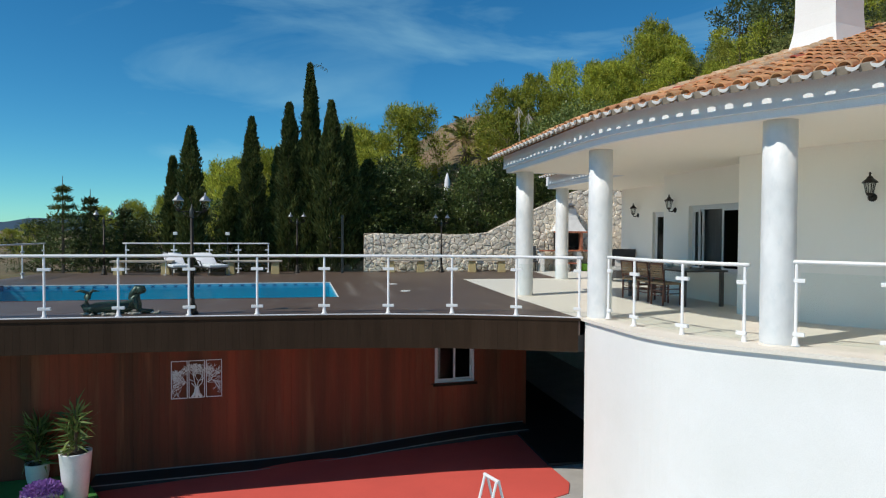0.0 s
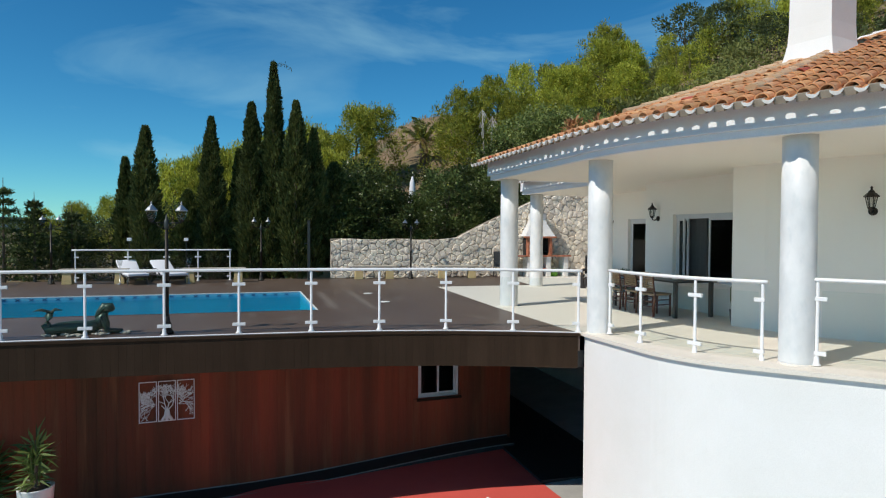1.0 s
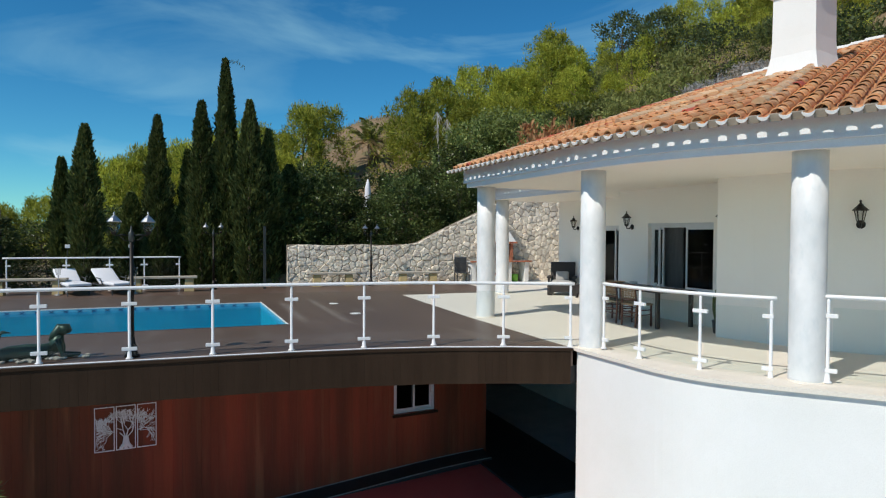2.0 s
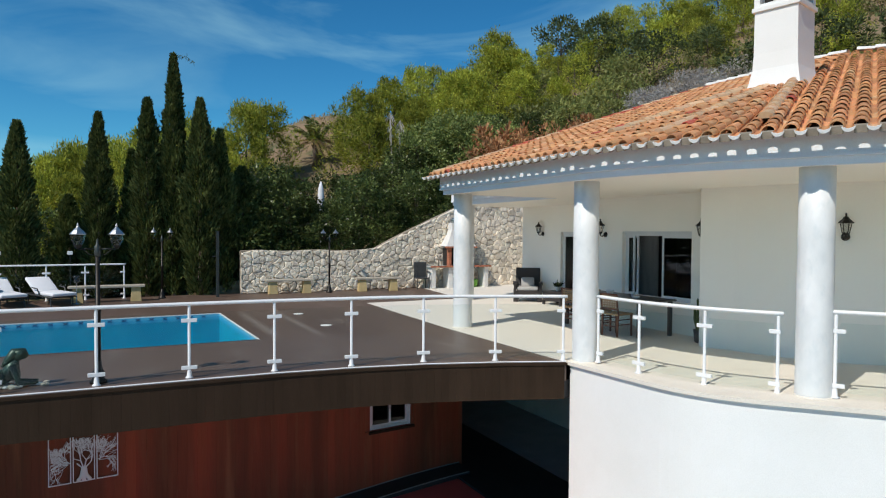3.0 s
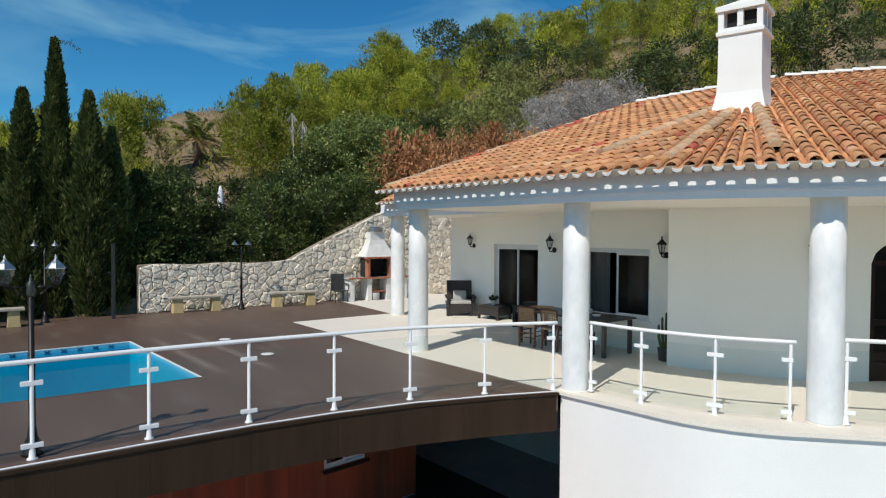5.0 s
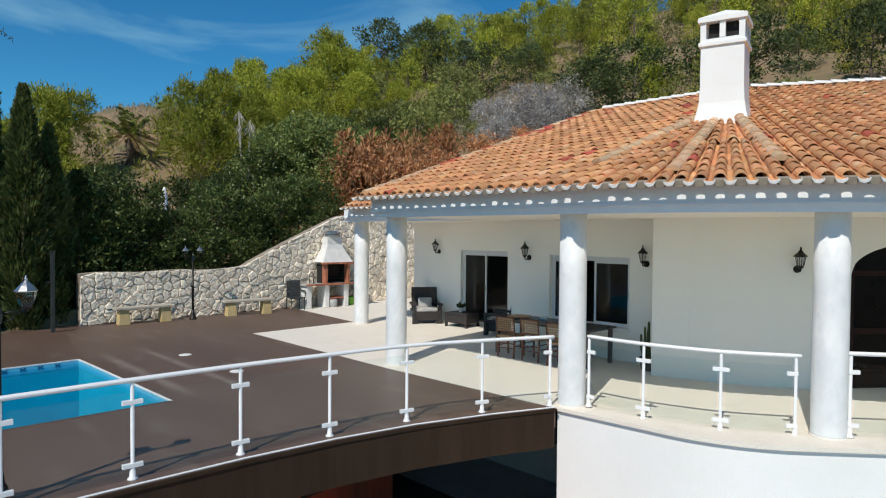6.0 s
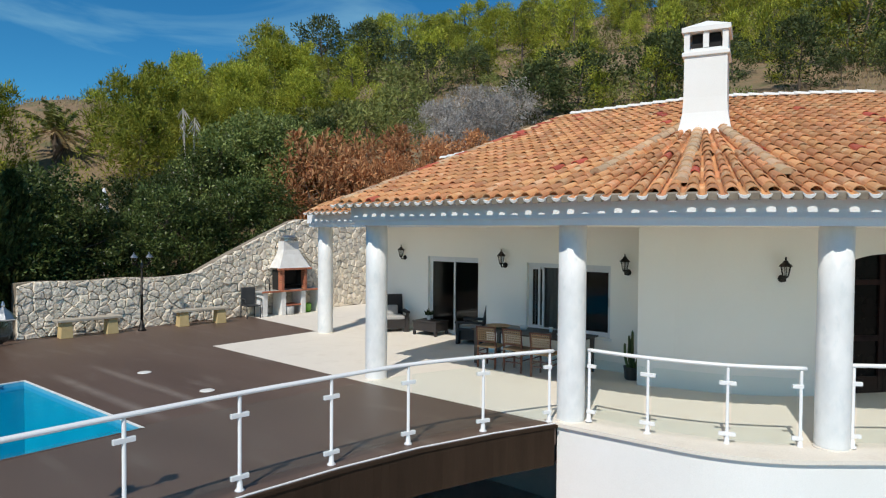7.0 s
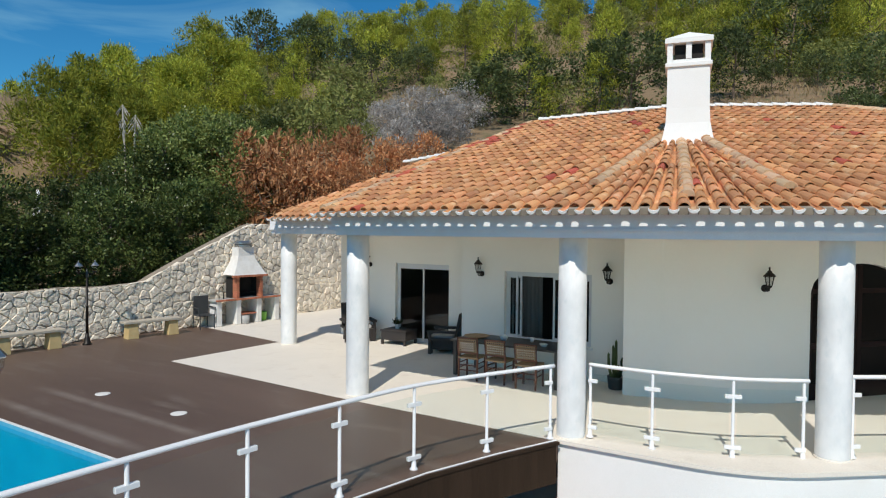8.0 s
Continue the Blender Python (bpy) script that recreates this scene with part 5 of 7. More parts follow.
# ---------- wall lanterns ----------
def make_wall_lantern():
    """Local y points out of the wall; origin on the wall at the lantern's middle."""
    ob = thing("wall_lantern", pose(0, 0, 0), "black cast-iron carriage lantern on the white wall", "wall lamp", "terrace wall lanterns")
    bm = bmesh.new()
    lathe(bm, [(0.065, 0.0), (0.065, 0.012), (0.045, 0.03), (0.02, 0.035)], 14, Matrix.Translation((0, 0, -0.13)) @ Matrix.Rotation(-math.pi / 2, 4, "X"))
    part("wall_plate", bm, M_IRON, ob, smooth=True)
    bm = bmesh.new()
    tube(bm, [(0, 0.02, -0.13), (0, 0.09, -0.17), (0, 0.16, -0.16), (0, 0.17, -0.10)], 0.014, 8)
    part("arm", bm, M_IRON, ob, smooth=True)
    c = Matrix.Translation((0, 0.17, 0))
    bm = bmesh.new()
    lathe(bm, [(0.015, -0.12), (0.045, -0.10), (0.05, -0.08), (0.052, -0.07)], 6, c)
    part("cup", bm, M_IRON, ob)
    bm = bmesh.new()
    lathe(bm, [(0.048, -0.069), (0.078, 0.08)], 6, c)
    part("glass", bm, M_LANTERN, ob, "clear bevelled glass").visible_shadow = False
    bm = bmesh.new()
    for k in range(6):
        a = 2 * math.pi * k / 6
        tube(bm, [(0.05 * math.cos(a), 0.17 + 0.05 * math.sin(a), -0.07), (0.08 * math.cos(a), 0.17 + 0.08 * math.sin(a), 0.082)], 0.006, 5)
    part("cage", bm, M_IRON, ob)
    bm = bmesh.new()
    lathe(bm, [(0.108, 0.082), (0.112, 0.092), (0.075, 0.13), (0.045, 0.155), (0.04, 0.175), (0.018, 0.19), (0.012, 0.215), (0.02, 0.225), (0.006, 0.25)], 6, c)
    part("roof", bm, M_IRON, ob)
    return ob


wl_1 = make_wall_lantern()
wl_1.matrix_world = pose(WA, 14.32, 2.2, 0, 0, 90)
copy_thing(wl_1, pose(WA, 11.34, 2.17, 0, 0, 90))
copy_thing(wl_1, pose(WB, 18.82, 2.2, 0, 0, 90))
a_l = 212.5
copy_thing(wl_1, pose(*arc(TR, a_l, TX, TY), 2.2, 0, 0, a_l - 90))


# ---------- two-armed lamp posts ----------
def make_lamp_post(height, label):
    ob = thing("lamp_post", pose(0, 0, 0), label, "lamp post", "deck lamp posts")
    bm = bmesh.new()
    lathe(bm, [(0.11, 0.0), (0.11, 0.03), (0.08, 0.06), (0.075, 0.16), (0.05, 0.20), (0.04, 0.30)], 14)
    part("base", bm, M_IRON, ob, smooth=True)
    bm = bmesh.new()
    lathe(bm, [(0.034, 0.28), (0.034, height * 0.5), (0.042, height * 0.5 + 0.01), (0.042, height * 0.5 + 0.04), (0.03, height * 0.5 + 0.05), (0.028, height - 0.22)], 12)
    part("pole", bm, M_IRON, ob, smooth=True)
    bm = bmesh.new()
    lathe(bm, [(0.03, height - 0.22), (0.042, height - 0.20), (0.042, height - 0.08), (0.02, height - 0.05), (0.012, height), (0.004, height + 0.03)], 12)
    part("finial", bm, M_IRONGREY, ob, smooth=True)
    for s in (-1, 1):
        bm = bmesh.new()
        tube(bm, [(s * 0.03, 0, height - 0.12), (s * 0.13, 0, height - 0.11), (s * 0.23, 0, height - 0.12)], 0.010, 7)
        tube(bm, [(s * 0.03, 0, height - 0.20), (s * 0.10, 0, height - 0.19), (s * 0.17, 0, height - 0.12)], 0.007, 6)
        arm = part("arm", bm, M_IRON, ob, smooth=True)
        c = Matrix.Translation((s * 0.235, 0, height - 0.11))
        bm = bmesh.new()
        lathe(bm, [(0.02, 0.0), (0.045, 0.03), (0.05, 0.05)], 8, c)
        part("lantern_cup", bm, M_IRON, arm)
        bm = bmesh.new()
        lathe(bm, [(0.048, 0.05), (0.082, 0.12), (0.088, 0.19)], 8, c)
        part("lantern_glass", bm, M_LANTERN, arm, "faceted clear glass").visible_shadow = False
        bm = bmesh.new()
        lathe(bm, [(0.10, 0.19), (0.102, 0.20), (0.06, 0.25), (0.03, 0.28), (0.012, 0.30), (0.016, 0.315), (0.004, 0.35)], 8, c)
        part("lantern_roof", bm, M_SILVER, arm, "silvered lantern roof")
    return ob


lp = make_lamp_post(1.96, "black two-armed lamp post with silvered lanterns by the pool")
lp.matrix_world = pose(-1.93, 12.28, 0.0, 0, 0, -6)
for i, (x, y, tn) in enumerate(((-0.45, 23.95, -4), (4.85, 23.85, 10), (-6.85, 23.7, 0))):
    copy_thing(lp, pose(x, y, 0.0, 0, 0, tn))

# plain grey post by the cypress
bm = bmesh.new()
box(bm, -0.045, -0.045, 0, 0.045, 0.045, 2.08)
box(bm, -0.055, -0.055, 2.08, 0.055, 0.055, 2.10)
box(bm, -0.16, -0.02, 1.28, 0.05, 0.02, 1.31)
gp = tagged(part("grey_post", bevelled(bm, 0.006), M_IRONGREY), "plain grey metal post beside the cypress", "post")
gp.matrix_world = pose(1.16, 23.75, 0.0)


# ---------- stone benches ----------
def make_bench(width, label):
    ob = thing("stone_bench", pose(0, 0, 0), label, "bench", "deck benches")
    bm = bmesh.new()
    box(bm, -width / 2, -0.2, 0.42, width / 2, 0.2, 0.485)
    bevelled(bm, 0.012)
    part("seat", bm, M_BENCHTOP, ob, "weathered pale seat slab")
    for s in (-1, 1):
        bm = bmesh.new()
        x = s * (width / 2 - 0.24)
        v0 = ring(bm, [(x - 0.15, -0.16, 0), (x + 0.15, -0.16, 0), (x + 0.15, 0.16, 0), (x - 0.15, 0.16, 0)])
        v1 = ring(bm, [(x - 0.12, -0.15, 0.418), (x + 0.12, -0.15, 0.418), (x + 0.12, 0.15, 0.418), (x - 0.12, 0.15, 0.418)])
        bm.faces.new(v0[::-1])
        bm.faces.new(v1)
        for i in range(4):
            bm.faces.new((v0[i], v0[(i + 1) % 4], v1[(i + 1) % 4], v1[i]))
        part("leg", bevelled(bm, 0.012), M_BENCHLEG, ob, "yellow sandstone block leg")
    return ob


b_1 = make_bench(1.6, "pale stone bench with yellow block legs at the stone wall")
b_1.matrix_world = pose(3.52, 24.02, 0, 0, 0, -3)
copy_thing(b_1, pose(6.6, 23.78, 0, 0, 0, -8))
b_2 = make_bench(2.0, "pale stone bench with yellow block legs at the deck rim")
b_2.matrix_world = pose(-5.6, 23.62, 0, 0, 0, -1)
copy_thing(b_2, pose(-1.95, 23.55, 0, 0, 0, -1))


# ---------- sun loungers ----------
def make_lounger():
    ob = thing("sun_lounger", pose(0, 0, 0), "white cushioned sun lounger with raised back on the deck", "sun lounger", "poolside loungers")
    bm = bmesh.new()
    for s in (-1, 1):
        tube(bm, [(s * 0.3, -0.95, 0.26), (s * 0.3, 0.95, 0.26)], 0.02, 8)
    for y in (-0.9, 0.3, 0.9):
        tube(bm, [(-0.3, y, 0.26), (0.3, y, 0.26)], 0.018, 8)
    part("frame", bm, M_GREYPLASTIC, ob, smooth=True)
    for x, y in ((-0.28, -0.8), (0.28, -0.8), (-0.28, 0.75), (0.28, 0.75)):
        bm = bmesh.new()
        tube(bm, [(x, y, 0.0), (x, y * 0.96, 0.25)], 0.018, 7)
        part("leg", bm, M_GREYPLASTIC, ob)
    bm = bmesh.new()
    box(bm, -0.31, -0.98, 0.285, 0.31, 0.22, 0.375)
    part("mattress", bevelled(bm, 0.03), M_SUNBED, ob, smooth=True)
    bm = bmesh.new()
    box(bm, -0.31, 0.0, 0.0, 0.31, 0.78, 0.085, Matrix.Translation((0, 0.2, 0.30)) @ Matrix.Rotation(radians(28), 4, "X"))
    part("backrest", bevelled(bm, 0.03), M_SUNBED, ob, smooth=True)
    bm = bmesh.new()
    tube(bm, [(-0.34, -0.2, 0.30), (-0.36, -0.1, 0.46), (-0.36, 0.25, 0.48)], 0.018, 7)
    part("armrest", bm, M_GREYPLASTIC, ob)
    bm = bmesh.new()
    tube(bm, [(0.34, -0.2, 0.30), (0.36, -0.1, 0.46), (0.36, 0.25, 0.48)], 0.018, 7)
    part("armrest", bm, M_GREYPLASTIC, ob)
    return ob


lo_1 = make_lounger()
lo_1.matrix_world = pose(-4.5, 23.6, 0, 0, 0, 22)
copy_thing(lo_1, pose(-3.4, 23.55, 0, 0, 0, 26))


# small clear wine-cooler stands by the loungers
def make_stand():
    ob = thing("side_stand", pose(0, 0, 0), "slim steel stand with a glass bucket by the loungers", "stand", "lounger stands")
    bm = bmesh.new()
    lathe(bm, [(0.11, 0), (0.11, 0.015), (0.015, 0.03), (0.012, 0.58), (0.03, 0.60)], 12)
    part("stem", bm, M_SILVER, ob, smooth=True)
    bm = bmesh.new()
    lathe(bm, [(0.06, 0.60), (0.09, 0.82)], 14)
    part("bucket", bm, M_LANTERN, ob, "clear glass bucket", True)
    return ob


st = make_stand()
st.matrix_world = pose(-4.78, 23.25, 0)
copy_thing(st, pose(-2.72, 23.2, 0))


# ---------- reclining bronze mermaid, one plain mesh ----------
def make_mermaid():
    bm = bmesh.new()
    tube(bm, [(-0.50, 0, 0.06), (-0.30, 0.02, 0.11), (-0.05, 0.02, 0.12), (0.15, 0, 0.12), (0.30, 0, 0.17)], [0.09, 0.11, 0.12, 0.11, 0.09], 10)
    tube(bm, [(0.26, 0, 0.13), (0.33, 0.0, 0.26), (0.36, 0, 0.37)], [0.10, 0.095, 0.05], 10)
    tube(bm, [(0.35, 0, 0.36), (0.40, 0, 0.43), (0.45, 0, 0.43), (0.50, 0, 0.39)], [0.05, 0.085, 0.085, 0.03], 10)
    tube(bm, [(0.46, 0, 0.46), (0.36, 0.0, 0.45), (0.28, 0, 0.34), (0.22, 0, 0.27)], [0.05, 0.075, 0.06, 0.02], 8)
    for s in (-1, 1):
        tube(bm, [(0.34, s * 0.09, 0.30), (0.38, s * 0.13, 0.16), (0.40, s * 0.12, 0.05), (0.62, s * 0.06, 0.04)], [0.045, 0.04, 0.035, 0.025], 8)
    tube(bm, [(-0.42, 0.02, 0.08), (-0.50, 0.02, 0.18), (-0.46, 0.01, 0.30), (-0.42, 0, 0.40)], [0.09, 0.075, 0.06, 0.045], 9)
    for s in (-1, 1):
        tube(bm, [(-0.42, 0, 0.38), (-0.46 + 0.10 * s, 0.0, 0.43), (-0.46 + 0.20 * s, 0.02 * s, 0.41)], [0.05, 0.055, 0.012], 8, 0.45)
    return tagged(part("mermaid_statue", bm, M_BRONZE, smooth=True), "green bronze reclining mermaid statue on the deck rim", "statue")


make_mermaid().matrix_world = pose(-3.28, 12.5, 0.0, 0, 0, 4)
rs = random.Random(8)
bed = thing("pebble_bed", pose(-3.2, 12.48, 0), "pale pebbles and shells round the statue", "pebbles")
for i in range(60):
    bm = bmesh.new()
    bmesh.ops.create_icosphere(bm, subdivisions=1, radius=rs.uniform(0.025, 0.055))
    a, r = rs.uniform(0, 6.28), rs.uniform(0.3, 1.0)
    m = Matrix.Translation((0.75 * r * math.cos(a), 0.24 * r * math.sin(a), 0.02)) @ Matrix.Diagonal((1.2, 1, 0.6, 1))
    bmesh.ops.transform(bm, matrix=m, verts=bm.verts)
    part("pebble", bm, M_BRICK if i % 9 == 0 else M_BENCHTOP if i % 3 else M_WHITECLAY, bed)

# round white skimmer lids in the deck
for x, y in ((2.42, 18.5), (2.48, 16.27)):
    bm = bmesh.new()
    lathe(bm, [(0.13, 0.0), (0.13, 0.008), (0.115, 0.012), (0.02, 0.012)], 20)
    tagged(part("skimmer_lid", bm, M_WHITECLAY, smooth=True), "round white skimmer lid set in the deck", "lid", "skimmer lids").matrix_world = pose(x, y, 0.001)


# ---------- barbecue ----------
def make_barbecue():
    """Origin on the floor at the middle of the front; x to the right, y to the back."""
    ob = thing("barbecue", pose(9.93, 23.62, 0.004, 0, 0, -3), "masonry barbecue with white hood and brick edges at the stone wall", "barbecue")
    for x in (-1.12, -0.42, 0.36, 1.08):
        bm = bmesh.new()
        box(bm, x - 0.09, 0.06, 0, x + 0.09, 0.62, 0.78)
        part("leg", bevelled(bm, 0.02), M_WHITECLAY, ob, "white concrete leg")
    bm = bmesh.new()
    box(bm, -1.28, 0.02, 0.782, 1.25, 0.64, 0.83)
    part("worktop", bevelled(bm, 0.008), M_CONCRETE, ob)
    k = 22
    for i in range(k):
        bm = bmesh.new()
        x = -1.28 + 2.53 * i / k
        box(bm, x + 0.004, -0.03, 0.785, x + 2.53 / k - 0.004, 0.018, 0.845)
        part("brick", bevelled(bm, 0.006), M_BRICK, ob)
    bm = bmesh.new()
    box(bm, -0.36, 0.08, 0.30, 0.36, 0.60, 0.34)
    part("lower_shelf", bm, M_BRICK, ob, "brick-edged lower shelf")
    for x in (-0.50, 0.40):
        for i in range(9):
            bm = bmesh.new()
            z = 0.832 + i * 0.074
            box(bm, x, 0.06 + 0.004 * (i % 2), z + 0.003, x + 0.10, 0.28, z + 0.071)
            part("brick", bevelled(bm, 0.005), M_BRICK, ob)
    bm = bmesh.new()
    box(bm, -0.50, 0.29, 0.832, -0.42, 0.64, 1.50)
    box(bm, 0.42, 0.29, 0.832, 0.50, 0.64, 1.50)
    box(bm, -0.42, 0.58, 0.832, 0.42, 0.64, 1.50)
    part("firebox", bm, M_SOOT_DARK, ob, "soot-blackened firebox")
    bm = bmesh.new()
    for i in range(9):
        tube(bm, [(-0.38 + i * 0.095, 0.12, 0.98), (-0.38 + i * 0.095, 0.56, 0.98)], 0.006, 5)
    part("grill", bm, M_IRON, ob)
    k = 13
    for i in range(k):
        bm = bmesh.new()
        x = -0.66 + 1.32 * i / k
        box(bm, x + 0.003, 0.0, 1.505, x + 1.32 / k - 0.003, 0.10, 1.57)
        part("brick", bevelled(bm, 0.005), M_BRICK, ob)
    bm = bmesh.new()
    rows = []
    for w, d0, d1, z in ((0.62, 0.02, 0.66, 1.572), (0.58, 0.05, 0.66, 1.62), (0.36, 0.22, 0.62, 2.02), (0.30, 0.26, 0.62, 2.18), (0.29, 0.27, 0.61, 2.46)):
        rows.append(ring(bm, [(-w, d0, z), (w, d0, z), (w, d1, z), (-w, d1, z)]))
    for a, b in zip(rows, rows[1:]):
        for i in range(4):
            bm.faces.new((a[i], a[(i + 1) % 4], b[(i + 1) % 4], b[i]))
    bm.faces.new(rows[0][::-1])
    bm.faces.new(rows[-1])
    part("hood", bm, M_WHITECLAY, ob, "white tapered concrete hood")
    bm = bmesh.new()
    lathe(bm, [(0.26, 2.462), (0.29, 2.48), (0.29, 2.52), (0.25, 2.53), (0.30, 2.56), (0.30, 2.60), (0.20, 2.66)], 14, Matrix.Translation((0, 0.44, 0)))
    part("cowl", bm, M_SILVER, ob, "grey metal cowl")
    bm = bmesh.new()
    tube(bm, [(-0.98, 0.3, 0.83), (-0.98, 0.3, 1.15), (-0.93, 0.24, 1.24), (-0.88, 0.2, 1.14)], 0.014, 7)
    tube(bm, [(-0.82, 0.3, 0.83), (-0.82, 0.3, 1.05)], 0.02, 7)
    part("tap", bm, M_IRON, ob, "black swan-neck tap")
    return ob


make_barbecue()
bm = bmesh.new()
lathe(bm, [(0.12, 0), (0.16, 0.02), (0.18, 0.28), (0.19, 0.30), (0.17, 0.30), (0.15, 0.05)], 18)
tagged(part("bucket", bm, M_GREEN, smooth=True), "lime green plastic bucket under the barbecue", "bucket").matrix_world = pose(10.62, 23.95, 0.004)
bm = bmesh.new()
lathe(bm, [(0.13, 0), (0.14, 0.02), (0.16, 0.26), (0.14, 0.27)], 14)
tagged(part("pail", bm, M_POTGREY, smooth=True), "grey pail under the barbecue shelf", "pail").matrix_world = pose(9.78, 23.75, 0.004)


# folded dark garden chair by the barbecue
def make_folding_chair():
    ob = thing("garden_chair", pose(8.42, 23.98, 0.002, 0, 0, -8), "dark grey high-backed garden chair beside the barbecue", "chair")
    bm = bmesh.new()
    box(bm, -0.24, 0.16, 0.40, 0.24, 0.20, 0.98)
    part("backrest", bevelled(bm, 0.015), M_GREYPLASTIC, ob)
    bm = bmesh.new()
    box(bm, -0.25, -0.24, 0.38, 0.25, 0.18, 0.42)
    part("seat", bevelled(bm, 0.015), M_GREYPLASTIC, ob)
    for x, y in ((-0.23, -0.22), (0.23, -0.22), (-0.23, 0.2), (0.23, 0.2)):
        bm = bmesh.new()
        tube(bm, [(x, y * 1.08, 0), (x, y, 0.40)], 0.018, 7)
        part("leg", bm, M_GREYPLASTIC, ob)
    for s in (-1, 1):
        bm = bmesh.new()
        tube(bm, [(s * 0.26, 0.18, 0.64), (s * 0.27, -0.2, 0.62), (s * 0.25, -0.22, 0.40)], 0.018, 7)
        part("armrest", bm, M_GREYPLASTIC, ob)
    return ob


make_folding_chair()


# ---------- terrace furniture ----------
def make_dining_chair():
    """Faces +x."""
    ob = thing("dining_chair", pose(0, 0, 0), "teak dining chair with a woven rattan back", "chair", "chairs at the dining table")
    for s in (-1, 1):
        bm = bmesh.new()
        tube(bm, [(-0.22, s * 0.20, 0), (-0.20, s * 0.205, 0.45), (-0.26, s * 0.215, 0.86)], [0.022, 0.024, 0.02], 8)
        part("back_leg", bm, M_TEAK, ob, smooth=True)
        bm = bmesh.new()
        tube(bm, [(0.20, s * 0.20, 0), (0.20, s * 0.20, 0.45)], 0.022, 8)
        part("front_leg", bm, M_TEAK, ob, smooth=True)
    bm = bmesh.new()
    for z in (0.20, 0.30):
        tube(bm, [(-0.21, -0.20, z), (-0.21, 0.20, z)], 0.012, 6)
        for s in (-1, 1):
            tube(bm, [(-0.21, s * 0.20, z + 0.04), (0.20, s * 0.20, z + 0.04)], 0.012, 6)
    part("stretcher", bm, M_TEAK, ob)
    bm = bmesh.new()
    box(bm, -0.23, -0.22, 0.43, 0.23, 0.22, 0.47)
    part("seat", bevelled(bm, 0.012), M_RATTAN, ob)
    bm = bmesh.new()
    for i in range(9):
        y = -0.18 + i * 0.045
        tube(bm, [(-0.225, y, 0.57), (-0.255, y, 0.84)], 0.009, 5)
    for i in range(6):
        z = 0.585 + i * 0.047
        tube(bm, [(-0.227 - (z - 0.57) * 0.11, -0.20, z), (-0.227 - (z - 0.57) * 0.11, 0.20, z)], 0.011, 5)
    part("backrest", bm, M_RATTAN, ob, "open woven rattan back")["kind"] = "stuff"
    for z, x in ((0.56, -0.222), (0.86, -0.258)):
        bm = bmesh.new()
        tube(bm, [(x, -0.22, z), (x - 0.015, 0, z), (x, 0.22, z)], 0.018, 7)
        part("back_rail", bm, M_TEAK, ob, smooth=True)
    return ob


ch = make_dining_chair()
ch.matrix_world = pose(7.50, 13.76, 0.004, 0, 0, 8)
copy_thing(ch, pose(7.55, 13.13, 0.004, 0, 0, 3))
copy_thing(ch, pose(7.50, 12.45, 0.004, 0, 0, 6))


def make_dining_table():
    ob = thing("dining_table", pose(8.02, 13.08, 0.004), "long dark dining table laid with small dishes", "table")
    bm = bmesh.new()
    box(bm, -0.50, -1.25, 0.715, 0.50, 1.25, 0.75)
    part("tabletop", bevelled(bm, 0.008), M_TABLE, ob)
    for x in (-0.42, 0.42):
        for y in (-1.15, 1.15):
            bm = bmesh.new()
            box(bm, x - 0.035, y - 0.035, 0, x + 0.035, y + 0.035, 0.713)
            part("leg", bm, M_TABLE, ob)
    return ob


make_dining_table()
for x, y, r, h, mt, lab in ((8.1, 13.35, 0.10, 0.09, M_POT, "white shallow bowl on the dining table"), (8.2, 12.75, 0.05, 0.10, M_POT, "small white jug on the dining table"), (8.0, 13.95, 0.28, 0.05, M_RATTAN, "woven tray on the dining table"), (7.9, 12.35, 0.09, 0.05, M_POT, "small white bowl on the dining table")):
    bm = bmesh.new()
    lathe(bm, [(r * 0.6, 0), (r, h), (r * 0.92, h), (r * 0.5, 0.012)], 16)
    tagged(part("table_dish", bm, mt, smooth=True), lab, "dish").matrix_world = pose(x, y, 0.754)


def make_armchair(label):
    """Faces -y."""
    ob = thing("wicker_armchair", pose(0, 0, 0), label, "armchair", "lounge chairs")
    bm = bmesh.new()
    box(bm, -0.34, -0.32, 0.10, 0.34, 0.32, 0.34)
    part("seat_box", bevelled(bm, 0.015), M_WICKER, ob)
    for x in (-0.31, 0.31):
        for y in (-0.29, 0.29):
            bm = bmesh.new()
            box(bm, x - 0.035, y - 0.035, 0, x + 0.035, y + 0.035, 0.10)
            part("foot", bm, M_WICKER, ob)
    for s in (-1, 1):
        bm = bmesh.new()
        box(bm, s * 0.34, -0.34, 0.34, s * 0.43, 0.30, 0.40)
        box(bm, s * 0.34, -0.34, 0.0, s * 0.43, -0.26, 0.34)
        box(bm, s * 0.33, -0.36, 0.52, s * 0.45, 0.34, 0.58)
        box(bm, s * 0.35, -0.34, 0.40, s * 0.42, -0.27, 0.52)
        part("arm", bevelled(bm, 0.01), M_WICKER, ob)
    bm = bmesh.new()
    box(bm, -0.38, 0, 0, 0.38, 0.08, 0.68, Matrix.Translation((0, 0.28, 0.34)) @ Matrix.Rotation(radians(-12), 4, "X"))
    part("backrest", bevelled(bm, 0.02), M_WICKER, ob)
    bm = bmesh.new()
    box(bm, -0.31, -0.31, 0.345, 0.31, 0.26, 0.45)
    part("cushion", bevelled(bm, 0.03), M_CUSHION, ob, "grey seat cushion", True)
    return ob


